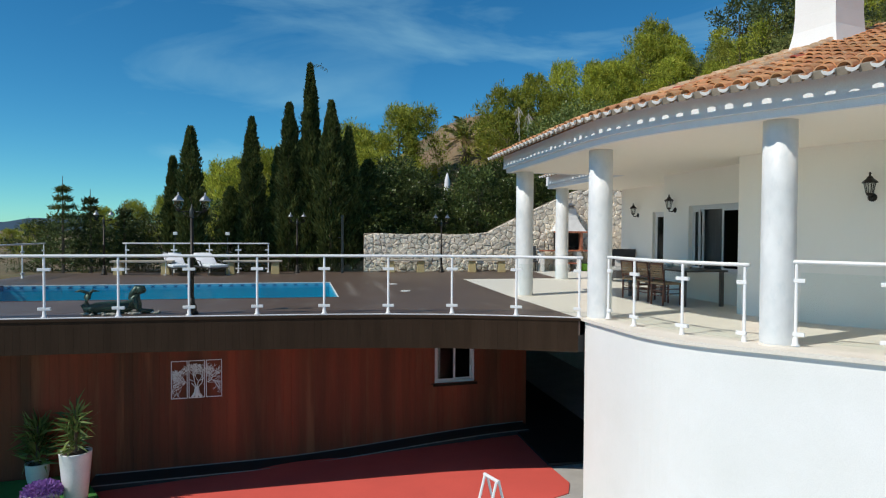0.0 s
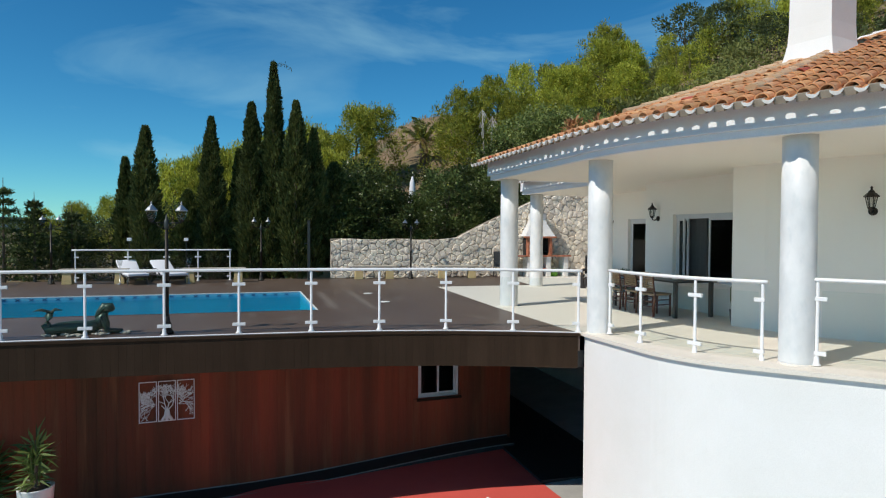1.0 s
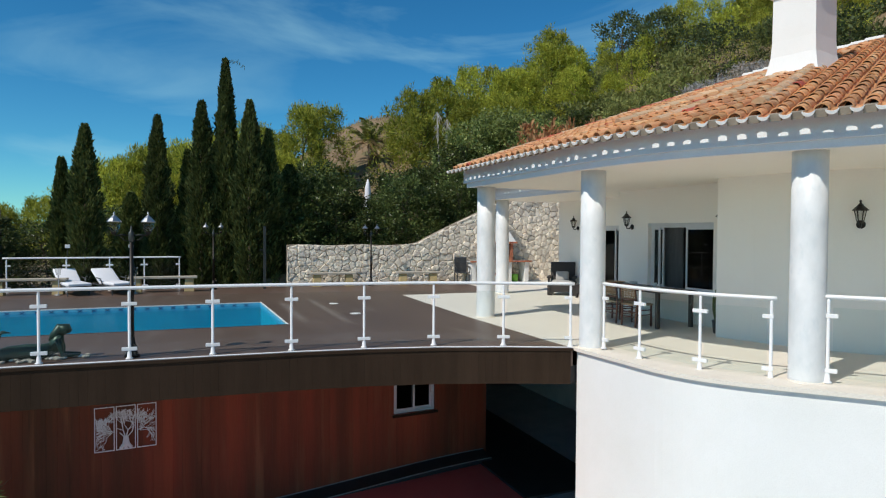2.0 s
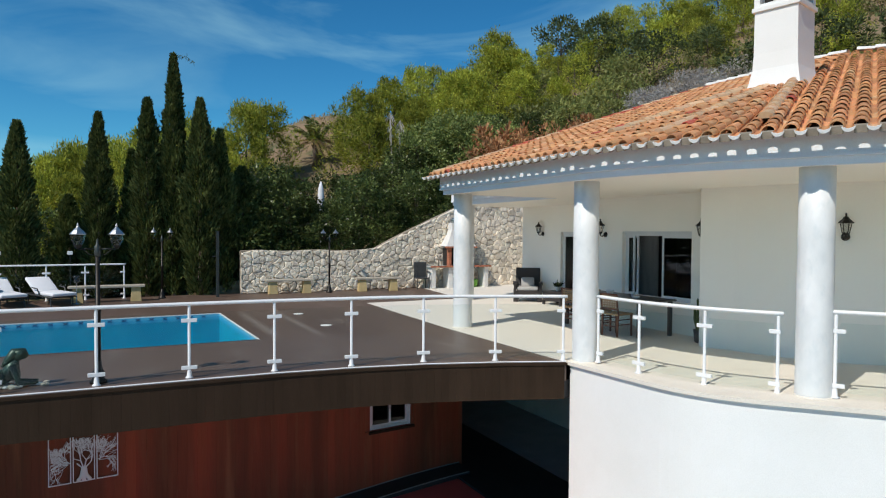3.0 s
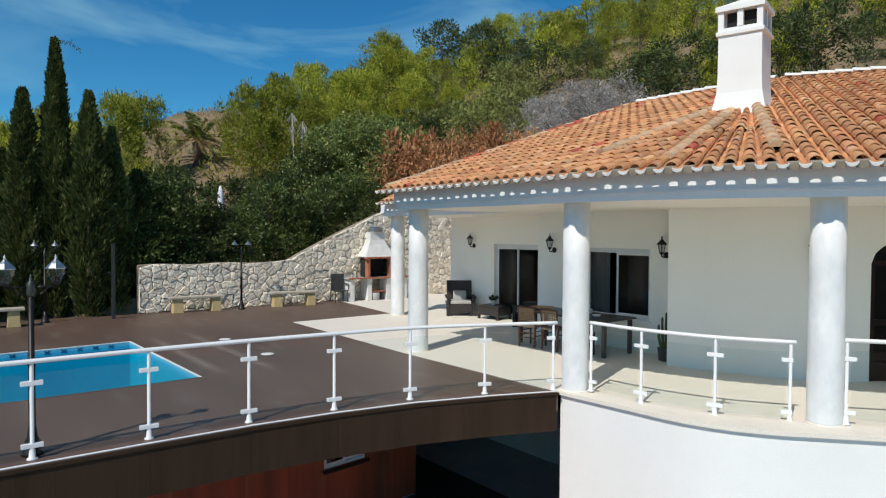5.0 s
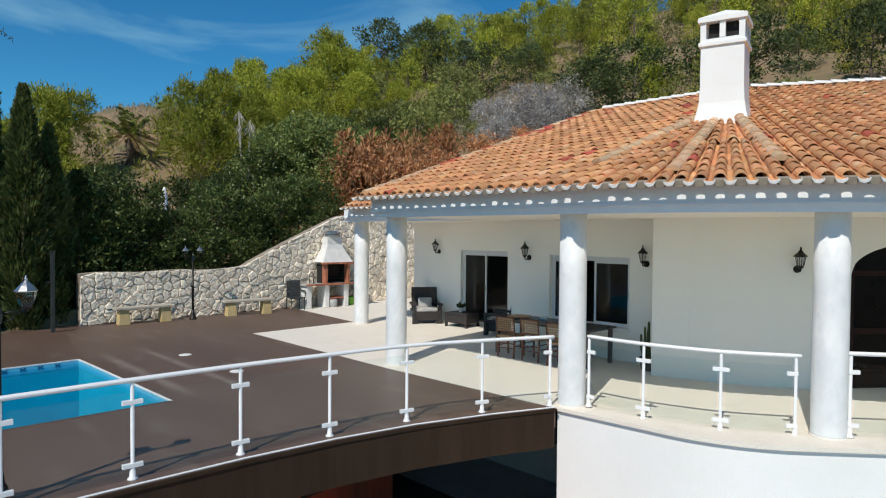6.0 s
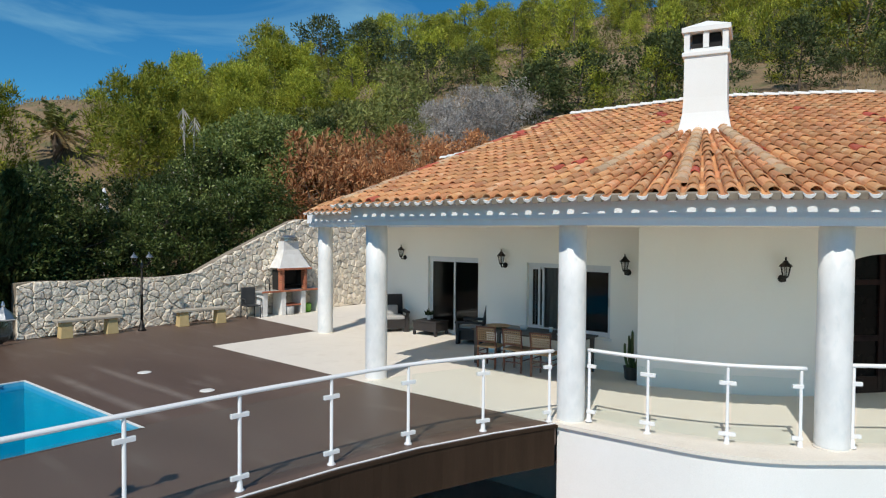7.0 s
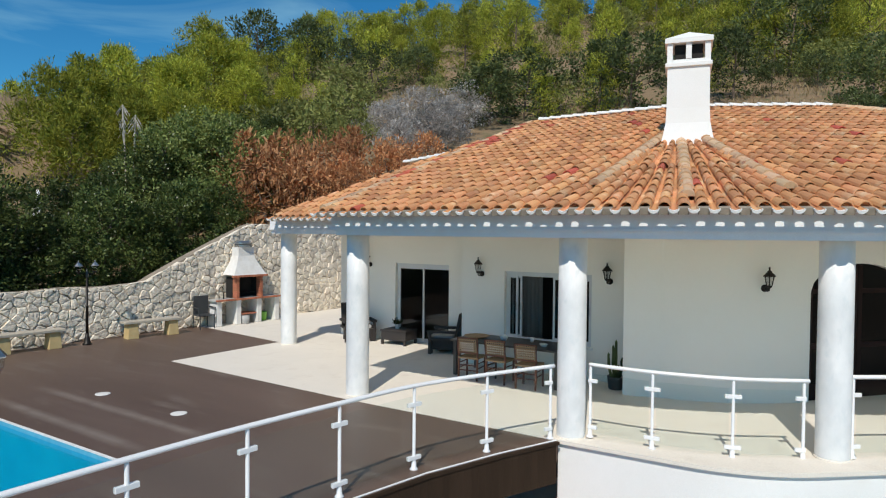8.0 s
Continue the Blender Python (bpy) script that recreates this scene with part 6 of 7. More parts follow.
ac = make_armchair("dark brown wicker armchair with a grey cushion on the terrace")
ac.matrix_world = pose(9.60, 18.75, 0.004, 0, 0, -35)
copy_thing(ac, pose(9.62, 15.86, 0.004, 0, 0, -158))
cush = thing("throw_pillow", pose(9.60, 18.76, 0.452, 0, 0, -35), "pale grey scatter pillow on the armchair", "pillow")
bm = bmesh.new()
box(bm, -0.2, 0.05, 0.0, 0.2, 0.15, 0.3, Matrix.Rotation(radians(-14), 4, "X"))
part("cover", bevelled(bm, 0.045), M_CUSHION, cush, smooth=True)


def make_coffee_table():
    ob = thing("coffee_table", pose(9.84, 17.50, 0.004, 0, 0, 6) @ Matrix.Diagonal((0.82, 0.76, 0.98, 1)), "low dark wicker coffee table on the terrace", "coffee table")
    bm = bmesh.new()
    box(bm, -0.36, -0.5, 0.12, 0.36, 0.5, 0.36)
    part("body", bevelled(bm, 0.015), M_WICKER, ob)
    bm = bmesh.new()
    box(bm, -0.38, -0.52, 0.362, 0.38, 0.52, 0.40)
    part("top", bevelled(bm, 0.01), M_WICKER, ob)
    for x in (-0.33, 0.33):
        for y in (-0.46, 0.46):
            bm = bmesh.new()
            box(bm, x - 0.04, y - 0.04, 0, x + 0.04, y + 0.04, 0.12)
            part("foot", bm, M_WICKER, ob)
    return ob


make_coffee_table()


def spike_plant(name, m, label, pot_profile, pot_mat, count, length, width, spread, material, seed, stem=0.0):
    ob = thing(name, m, label, "potted plant")
    bm = bmesh.new()
    lathe(bm, pot_profile, 24)
    part("pot", bm, pot_mat, ob, smooth=True)
    top_r, top_z = pot_profile[-2][0], pot_profile[-2][1]
    bm = bmesh.new()
    lathe(bm, [(top_r * 0.85, top_z - 0.05), (top_r * 0.83, top_z - 0.02)], 16)
    part("soil", bm, M_SOIL, ob)
    rng = np.random.default_rng(seed)
    k = count
    h = stem * rng.random(k)
    an = rng.random(k) * 2 * np.pi
    base = np.stack([0.03 * np.cos(an), 0.03 * np.sin(an), top_z - 0.03 + h], 1)
    el = rng.uniform(-0.35 if stem else 0.5, 1.35, k)
    way = unit(np.stack([np.cos(an) * np.cos(el) * spread, np.sin(an) * np.cos(el) * spread, np.sin(el)], 1))
    fol = new("foliage", blade_mesh("foliage", blades(rng, base, way, length * (0.6 + 0.5 * rng.random(k)), np.full(k, width), 0.25), material))
    fol.parent = ob
    if stem:
        bm = bmesh.new()
        tube(bm, [(0, 0, top_z - 0.05), (0.02, 0, top_z + stem)], [0.035, 0.025], 8)
        part("stem", bm, M_BARK, ob)
    return ob


spike_plant("potted_yucca", pose(-3.93, 12.42, MAT_Z), "spiky yucca in a tall glossy white pot", [(0.16, 0), (0.18, 0.02), (0.23, 0.5), (0.265, 0.92), (0.27, 0.94), (0.245, 0.94), (0.2, 0.86)], M_POT, 170, 0.40, 0.04, 0.8, L_YUCCA, 3, 0.75)
spike_plant("potted_yucca", pose(-5.01, 13.6, MAT_Z), "spiky yucca in a short white ribbed pot", [(0.15, 0), (0.17, 0.02), (0.2, 0.2), (0.21, 0.36), (0.215, 0.38), (0.19, 0.38), (0.16, 0.3)], M_POT, 190, 0.48, 0.045, 0.9, L_YUCCA, 4, 0.70)
cactus = thing("potted_cactus", pose(8.36, 11.04, 0.004), "slim dark columnar cactus in a dark pot by the wall", "potted plant")
bm = bmesh.new()
lathe(bm, [(0.12, 0), (0.14, 0.02), (0.16, 0.22), (0.17, 0.25), (0.15, 0.25), (0.13, 0.19)], 20)
part("pot", bm, M_GREYPLASTIC, cactus, smooth=True)
bm = bmesh.new()
lathe(bm, [(0.14, 0.18), (0.138, 0.21)], 16)
part("soil", bm, M_SOIL, cactus)
for i, (cx_, cy_, top_c) in enumerate(((0, 0, 0.95), (0.07, 0.05, 0.78), (-0.08, 0.02, 0.86), (0.02, -0.09, 0.62), (-0.05, 0.10, 0.70), (0.10, -0.05, 0.55), (-0.10, -0.07, 0.50))):
    bm = bmesh.new()
    tube(bm, [(cx_ * 0.7, cy_ * 0.7, 0.2), (cx_ * 1.2, cy_ * 1.2, 0.2 + 0.5 * (top_c - 0.2)), (cx_ * 1.25, cy_ * 1.25, top_c - 0.04), (cx_ * 1.25, cy_ * 1.25, top_c)], [0.026, 0.030, 0.024, 0.006], 7)
    part("stem", bm, L_DARK, cactus)
spike_plant("table_plant", pose(9.84, 17.56, 0.398), "small green plant in a white cup on the coffee table", [(0.05, 0), (0.055, 0.01), (0.07, 0.12), (0.072, 0.13), (0.062, 0.13), (0.05, 0.1)], M_POT, 60, 0.22, 0.04, 1.0, L_HEDGE, 6)

# purple flowers in a stone trough
fl = thing("flower_trough", pose(-4.37, 12.15, MAT_Z), "grey stone trough with purple blossom", "planter")
bm = bmesh.new()
lathe(bm, [(0.20, 0), (0.23, 0.03), (0.28, 0.34), (0.29, 0.36), (0.25, 0.36), (0.22, 0.28)], 18)
part("pot", bm, M_POTGREY, fl, smooth=True)
rng = np.random.default_rng(12)
k = 1500
d = unit(rng.normal(size=(k, 3)))
d[:, 2] = np.abs(d[:, 2])
base = d * np.array([0.32, 0.32, 0.20]) * (0.5 + 0.5 * rng.random((k, 1))) + np.array([0, 0, 0.32])
new("blossom", blade_mesh("blossom", blades(rng, base, unit(d + rng.normal(size=(k, 3)) * 0.5), np.full(k, 0.055), np.full(k, 0.035)), L_PURPLE)).parent = fl

# artificial grass mat
bm = bmesh.new()
prism(bm, [(-8.49, 10.54), (-3.55, 10.96), (-3.6, 12.6), (-4.04, 13.4), (-4.5, 13.9), (-8.8, 13.35)], MAT_Z - 0.3, MAT_Z)
tagged(part("grass_mat", bm, M_MAT), "bright green artificial grass mat in the yard", "mat", kind="structure")

# round wall lamp on the cladding
bm = bmesh.new()
lathe(bm, [(0.19, 0.0), (0.19, 0.03), (0.17, 0.06), (0.10, 0.09), (0.02, 0.10)], 24, Matrix.Rotation(math.pi / 2, 4, "X"))
tagged(part("bulkhead_lamp", bm, M_POT, smooth=True), "round pale bulkhead lamp on the red cladding", "wall lamp").matrix_world = pose(-5.98, clad_y(-5.98) - 0.01, -1.66)


# three-panel tree picture of white cut metal
def make_tree_art():
    x_l, x_r, z_l, z_t = -2.70, -1.68, -1.99, -1.20
    ob = thing("tree_wall_art", Matrix.Translation((x_l, clad_y(x_l) - 0.03, z_l)) @ Matrix.Rotation(math.atan(0.11), 4, "Z"), "three white cut-metal panels forming a tree on the cladding", "wall art")
    w, h = (x_r - x_l), z_t - z_l
    pw = w / 3 - 0.02
    rs = random.Random(21)
    twigs = {0: [], 1: [], 2: []}

    def grow(x, z, ang, ln, r, depth):
        x2, z2 = x + ln * math.sin(ang), z + ln * math.cos(ang)
        if not (0.02 < z2 < h - 0.06) or not (0.03 < x2 < w - 0.03):
            return
        i, j = int(x / (w / 3)), int(x2 / (w / 3))
        if i == j:
            twigs[min(2, i)].append((x, z, x2, z2, r))
        if depth:
            for _ in range(3 if depth > 2 else 2):
                grow(x2, z2, ang + rs.uniform(-0.85, 0.85), ln * rs.uniform(0.68, 0.9), max(0.0036, r * 0.62), depth - 1)

    mid = w / 2
    for sgn in (-1, -0.4, 0.3, 1):
        grow(mid, 0.20, sgn * 0.75, 0.15, 0.012, 5)
    grow(mid + 0.06, 0.26, 1.25, 0.17, 0.010, 5)
    grow(mid - 0.06, 0.26, -1.25, 0.17, 0.010, 5)
    grow(mid + 0.20, 0.33, 1.3, 0.10, 0.008, 5)
    grow(mid - 0.20, 0.33, -1.3, 0.10, 0.008, 5)
    for i in range(3):
        a = i * w / 3 + 0.01
        bm = bmesh.new()
        for q in ((a, 0, a + 0.016, h), (a + pw - 0.016, 0, a + pw, h), (a + 0.016, 0, a + pw - 0.016, 0.016), (a + 0.016, h - 0.016, a + pw - 0.016, h)):
            box(bm, q[0], -0.008, q[1], q[2], 0.008, q[3])
        for x, z, x2, z2, r in twigs[i]:
            tube(bm, [(x, 0, z), (x2, 0, z2)], [r, r * 0.8], 5)
        if i == 1:
            for s in (-1, 0, 1):
                tube(bm, [(mid + s * 0.09, 0, 0.02), (mid + s * 0.03, 0, 0.10), (mid + s * 0.02, 0, 0.24)], [0.03, 0.035, 0.02], 6)
        part("panel", bm, M_RAIL, ob)
    return ob


make_tree_art()

# white folded trestle on the red floor
tr = thing("trestle", pose(2.96, 10.02, yard_z(2.96), 0, 0, 20), "white metal folding trestle standing in the yard", "trestle")
for s in (-1, 1):
    for y in (-0.32, 0.0):
        bm = bmesh.new()
        tube(bm, [(s * 0.28, y, 0), (s * 0.02, y, 0.92)], 0.022, 8)
        part("leg", bm, M_RAIL, tr)
bm = bmesh.new()
tube(bm, [(0, -0.36, 0.92), (0, 0.04, 0.92)], 0.028, 8)
part("top_bar", bm, M_RAIL, tr)

# grey shutter in the terrace base wall
sh = thing("door_3", pose(6.47, 6.27, -3.2, 0, 0, -52), "grey metal shutter in the white base wall", "shutter", kind="structure")
bm = bmesh.new()
box(bm, 0.0, -0.03, 0, 1.0, 0.03, 2.4)
part("frame", bm, M_POTGREY, sh)
for i in range(22):
    bm = bmesh.new()
    box(bm, 0.05, -0.045, 0.03 + i * 0.106, 0.95, -0.028, 0.13 + i * 0.106)
    part("slat", bm, M_POTGREY, sh)

# folded white parasol above the wall
foot = ground_height(6.22, 29.64) - 0.1
pa = thing("parasol", pose(6.22, 29.64, foot), "folded white parasol among the shrubs", "parasol")
top = 4.27 - foot
bm = bmesh.new()
tube(bm, [(0, 0, 0), (0, 0, top)], 0.025, 8)
part("pole", bm, M_FRAME, pa)
bm = bmesh.new()
lathe(bm, [(0.15, top - 1.3), (0.19, top - 1.2), (0.15, top - 0.75), (0.12, top - 0.32), (0.03, top)], 10)
part("canopy", bm, M_SUNBED, pa, "furled white canopy", True)
# two white floodlights on short poles
for x in (-4.75, -2.95):
    ob = thing("floodlight", pose(x, 24.62, 0.0), "small white floodlight on a slim pole behind the railing", "floodlight", "garden floodlights")
    bm = bmesh.new()
    tube(bm, [(0, 0, 0), (0, 0, 1.36)], 0.014, 6)
    part("pole", bm, M_IRONGREY, ob)
    bm = bmesh.new()
    box(bm, -0.07, -0.05, 1.36, 0.07, 0.04, 1.47)
    part("lamp_head", bevelled(bm, 0.01), M_RAIL, ob)


# ---------- pieces: boards, cladding, stones, roof tiles ----------
def board_mesh(name, w, d, h, material, gap=0.006):
    bm = bmesh.new()
    e = 0.002
    pts = [(-w / 2 + gap, d), (-w / 2 + gap, e), (-w / 2 + gap + e, 0), (w / 2 - gap - e, 0), (w / 2 - gap, e), (w / 2 - gap, d)]
    lo, hi = ring(bm, [(x, y, 0) for x, y in pts]), ring(bm, [(x, y, h) for x, y in pts])
    for i in range(6):
        bm.faces.new((lo[i], lo[(i + 1) % 6], hi[(i + 1) % 6], hi[i]))
    bm.faces.new(lo[::-1])
    bm.faces.new(hi)
    return mesh_of(name, bm, material)


def along(pts, step):
    """Evenly spaced places and headings along a polyline."""
    out = []
    carry = step / 2
    for (ax, ay), (bx, by) in zip(pts, pts[1:]):
        ln = math.hypot(bx - ax, by - ay)
        s = carry
        while s < ln:
            f = s / ln
            out.append((ax + (bx - ax) * f, ay + (by - ay) * f, math.atan2(by - ay, bx - ax)))
            s += step
        carry = s - ln
    return out


fb = board_mesh("board", 0.118, 0.05, 0.56, M_FBOARD, 0.0)
for x, y, a in along(DECK_EDGE, 0.118):
    ob = new("board", fb)
    ob.parent = floor_deck
    ob.matrix_world = Matrix.Translation((x, y, -0.60)) @ Matrix.Rotation(a, 4, "Z") @ Matrix.Translation((0, -0.014, 0))
bm = bmesh.new()
o_, i_ = [(x, y - 0.032) for x, y in DECK_EDGE], [(x, y + 0.06) for x, y in DECK_EDGE]
prism(bm, o_ + i_[::-1], -0.045, -0.003)
structure("trim_deck_rim", bm, M_FBOARD, "brown capping board along the deck rim", "trim")

cb = {}
for za, zb in ((YARD - 0.30, -0.6), (YARD - 0.30, WZ0), (WZ1, -0.6)):
    cb[(za, zb)] = board_mesh("plank", 0.165, 0.03, zb - za, M_REDWOOD, 0.0)
x = -9.1
while x < 5.25:
    spans = [(YARD - 0.30, -0.6)]
    if WX0 - 0.06 < x < WX1 + 0.06:
        spans = [(YARD - 0.30, WZ0), (WZ1, -0.6)]
    for sp in spans:
        ob = new("plank", cb[sp])
        ob.parent = wall_clad
        ob.matrix_world = Matrix.Translation((x, clad_y(x) - 0.004, sp[0])) @ Matrix.Rotation(math.atan(0.11), 4, "Z")
    x += 0.165


# rubble stone wall
SW_X0, SW_X1 = 2.0, 15.6


def sw_top(x):
    return 1.45 + 0.02 * math.sin(3.1 * x) if x < 6.7 else 1.45 + 1.78 * min(1.0, (x - 6.7) / 3.8) ** 0.92


def sw_y(x):
    return 24.42 - 0.015 * (x - 6)


bm = bmesh.new()
k = 60
rows = []
for i in range(k + 1):
    x = SW_X0 + (SW_X1 - SW_X0) * i / k
    rows.append(ring(bm, [(x, sw_y(x) + 0.03, -0.1), (x, sw_y(x) + 0.40, -0.1), (x, sw_y(x) + 0.40, sw_top(x) - 0.02), (x, sw_y(x) + 0.03, sw_top(x) - 0.02)]))
for a, b in zip(rows, rows[1:]):
    for j in range(4):
        bm.faces.new((a[j], a[(j + 1) % 4], b[(j + 1) % 4], b[j]))
bm.faces.new(rows[0])
bm.faces.new(rows[-1][::-1])
stone_wall = structure("wall_stone", bm, M_MORTAR, "pale rubble stone retaining wall rising towards the house", "wall")
bm = bmesh.new()
tube(bm, [(SW_X0 + (SW_X1 - SW_X0) * i / k, sw_y(5) + 0.16, sw_top(SW_X0 + (SW_X1 - SW_X0) * i / k) - 0.02) for i in range(k + 1)], 0.085, 8, 0.25)
structure("trim_wall_cap", bm, M_MORTAR, "rough mortar capping on the stone wall", "trim")


def clip_cell(poly, mx, mz, nx, nz):
    """Keeps the part of a polygon on the inner side of a line."""
    out = []
    for i, (px, pz) in enumerate(poly):
        qx, qz = poly[(i + 1) % len(poly)]
        dp, dq = (px - mx) * nx + (pz - mz) * nz, (qx - mx) * nx + (qz - mz) * nz
        if dp <= 0:
            out.append((px, pz))
        if dp * dq < 0:
            f = dp / (dp - dq)
            out.append((px + (qx - px) * f, pz + (qz - pz) * f))
    return out


rs = random.Random(33)
seeds = []
row_z, r_i = -0.02, 0
while row_z < 3.4:
    x = SW_X0 + (0.16 if r_i % 2 else 0.0)
    while x < SW_X1:
        if row_z < sw_top(x) + 0.1:
            seeds.append((x + rs.uniform(-0.10, 0.10), row_z + rs.uniform(-0.095, 0.095)))
        x += rs.uniform(0.15, 0.40)
    row_z += 0.195
    r_i += 1
stones = []
for i, (sx, sz) in enumerate(seeds):
    poly = [(sx - 0.5, sz - 0.5), (sx + 0.5, sz - 0.5), (sx + 0.5, sz + 0.5), (sx - 0.5, sz + 0.5)]
    for j, (ox, oz) in enumerate(seeds):
        if i != j and abs(ox - sx) < 0.9 and abs(oz - sz) < 0.9:
            poly = clip_cell(poly, (sx + ox) / 2, (sz + oz) / 2, ox - sx, oz - sz)
    poly = [(min(max(px, SW_X0), SW_X1), min(max(pz, 0.0), sw_top(px) - 0.01)) for px, pz in poly]
    cx_, cz_ = sum(p[0] for p in poly) / len(poly), sum(p[1] for p in poly) / len(poly)
    area = abs(sum(poly[q][0] * poly[(q + 1) % len(poly)][1] - poly[(q + 1) % len(poly)][0] * poly[q][1] for q in range(len(poly)))) / 2
    if area < 0.012 or len(poly) < 3:
        continue
    stones.append((cx_, cz_, poly))
joined_v, joined_f, n_single = [], [], 0
for n_s, (cx_, cz_, poly) in enumerate(stones):
    proud = rs.uniform(0.02, 0.06)
    v = []
    for f, dep in ((0.985, 0.06), (0.955, -0.3 * proud), (0.80, -proud)):
        for px, pz in poly:
            jx, jz = rs.uniform(-0.012, 0.012), rs.uniform(-0.012, 0.012)
            v.append(((px - cx_) * f + jx, dep + rs.uniform(-0.006, 0.006), (pz - cz_) * f + jz))
    kk = len(poly)
    v.append((rs.uniform(-0.03, 0.03), -proud - rs.uniform(0, 0.015), rs.uniform(-0.03, 0.03)))
    fc = []
    for r_ in range(2):
        for q in range(kk):
            a0, a1 = r_ * kk + q, r_ * kk + (q + 1) % kk
            fc.append((a0, a1, a1 + kk, a0 + kk))
    for q in range(kk):
        fc.append((2 * kk + q, 2 * kk + (q + 1) % kk, 3 * kk))
    y_ = sw_y(cx_) + 0.02
    if n_single < 300 and cx_ < 9.4:
        n_single += 1
        ob = new("stone", soup("stone", v, fc, M_STONE))
        ob.parent = stone_wall
        ob.location = (cx_, y_, cz_)
    else:
        off = len(joined_v)
        joined_v += [(p[0] + cx_, p[1] + y_, p[2] + cz_) for p in v]
        joined_f += [tuple(q + off for q in f_) for f_ in fc]
ob = new("stones", soup("stones", joined_v, joined_f, M_STONE))
ob.parent = stone_wall
tagged(ob, "pale rubble stones of the far wall stretch", kind="stuff")


# barrel tiles
def barrel(r0, r1, ln, hollow, seg=6, thick=0.014, plug=False):
    """A tapered half-round tile: x up the slope, hollow side down (+1) or up (-1)."""
    v, f = [], []
    for rr, x in ((r0, 0.0), (r1, ln)):
        for t in (0.0, thick):
            for i in range(seg + 1):
                a = math.pi * (0.06 + 0.88 * i / seg)
                v.append((x, (rr - t) * math.cos(a), hollow * ((rr - t) * math.sin(a))))
    s = seg + 1
    for i in range(seg):
        f.append((i, i + 1, 2 * s + i + 1, 2 * s + i))
        f.append((s + i + 1, s + i, 3 * s + i, 3 * s + i + 1))
        f.append((i + 1, i, s + i, s + i + 1))
    if plug:
        f.append(tuple(range(s + seg, s - 1, -1)))
    f.append((0, s, 3 * s, 2 * s))
    f.append((s - 1, 3 * s - 1, 4 * s - 1, 2 * s - 1))
    return v, f


TILE_W, ROW = 0.235, 0.33
cover_v, cover_f = barrel(0.088, 0.070, 0.43, 1)
pan_v, pan_f = barrel(0.088, 0.072, 0.43, -1, 5)
ridge_v, ridge_f = barrel(0.105, 0.088, 0.42, 1, plug=True)
SLOPE_A = math.atan(PITCH)


def frame_at(x, y, z, heading, slope):
    """Local x climbs the slope along the heading."""
    return Matrix.Translation((x, y, z)) @ Matrix.Rotation(heading, 4, "Z") @ Matrix.Rotation(-slope, 4, "Y")


places = []       # (matrix, squeeze, is_eave, zone)
# north plane: columns climb along +x
n_col = int((CORNER_Y - AY) / TILE_W)
for i in range(n_col + 1):
    y = AY + (i + 0.5) * TILE_W
    if y > CORNER_Y - 0.02:
        continue
    top_d = TOP_D
    r_ = 0
    while r_ * ROW < top_d - 0.1:
        d = r_ * ROW
        x = EAVE_X + d * 1.0
        if d < FAN_R or y > AY + (d - FAN_R) * HALF:
            places.append((x, y, EAVE_Z + PITCH * d, 0.0, SLOPE_A, 1.0, r_ == 0, "north"))
        r_ += 1
# fan
n_fan = 13
for i in range(n_fan):
    aa = radians(180 + FAN * (i + 0.5) / n_fan)
    r_ = 0
    while r_ * ROW < 4.6:
        d = r_ * ROW
        rad = FAN_R - d
        sq = rad / FAN_R
        if sq < 0.62 and i % 2 == 1:
            break
        if sq < 0.62:
            sq *= 1.7
        places.append((AX + rad * math.cos(aa), AY + rad * math.sin(aa), EAVE_Z + PITCH * d, aa - math.pi, SLOPE_A, max(0.6, min(1.0, sq)), r_ == 0, "fan"))
        r_ += 1
# south plane
for i in range(44):
    w = (i + 0.5) * TILE_W
    r_ = 0
    while r_ * ROW < TOP_D - 0.1:
        d = r_ * ROW
        x, y = PRX + d * cf + w * sf, PRY + d * sf - w * cf
        if w > (d - FAN_R) * HALF and w < RIDGE_W + (TOP_D - d):
            places.append((x, y, EAVE_Z + PITCH * d, radians(FAN), SLOPE_A, 1.0, r_ == 0, "south"))
        r_ += 1
# west slope of the set-back wing
y = CORNER_Y + 0.2
while y < 19.7:
    r_ = 0
    while r_ * ROW < 5.6:
        x = WING_X + r_ * ROW * 0.93
        if y < 19.75 - 0.6 * (x - WING_X) and x < 12.5:
            places.append((x, y, EAVE_Z + WING_SLOPE * (x - WING_X), 0.0, math.atan(WING_SLOPE), 1.0, r_ == 0, "west"))
        r_ += 1
    y += TILE_W

rs = random.Random(17)
cover_me = soup("roof_tile", cover_v, cover_f, M_TILE)
red_me = soup("roof_tile", cover_v, cover_f, M_REDTILE)
eave_v, eave_f = barrel(0.064, 0.060, 0.43, -1, 5)
pan_me = soup("eave_tile", eave_v, eave_f, M_TILE)
rim_v, rim_f = [], []
for i in range(9):
    a = math.pi * (1.06 + 0.88 * i / 8)
    th = 0.008 + 0.026 * math.sin(math.pi * i / 8) ** 0.7
    for px_ in (-0.008, 0.03):
        rim_v += [(px_, 0.070 * math.cos(a), 0.070 * math.sin(a)), (px_, (0.070 - th) * math.cos(a), (0.070 - th) * math.sin(a) + 0.004)]
for i in range(8):
    q = 4 * i
    rim_f += [(q, q + 1, q + 5, q + 4), (q + 2, q + 6, q + 7, q + 3), (q + 1, q + 3, q + 7, q + 5), (q, q + 4, q + 6, q + 2)]
rim_f += [(0, 2, 3, 1), (32, 33, 35, 34)]
rim_me = soup("mortar_rim", rim_v, rim_f, M_WHITECLAY)
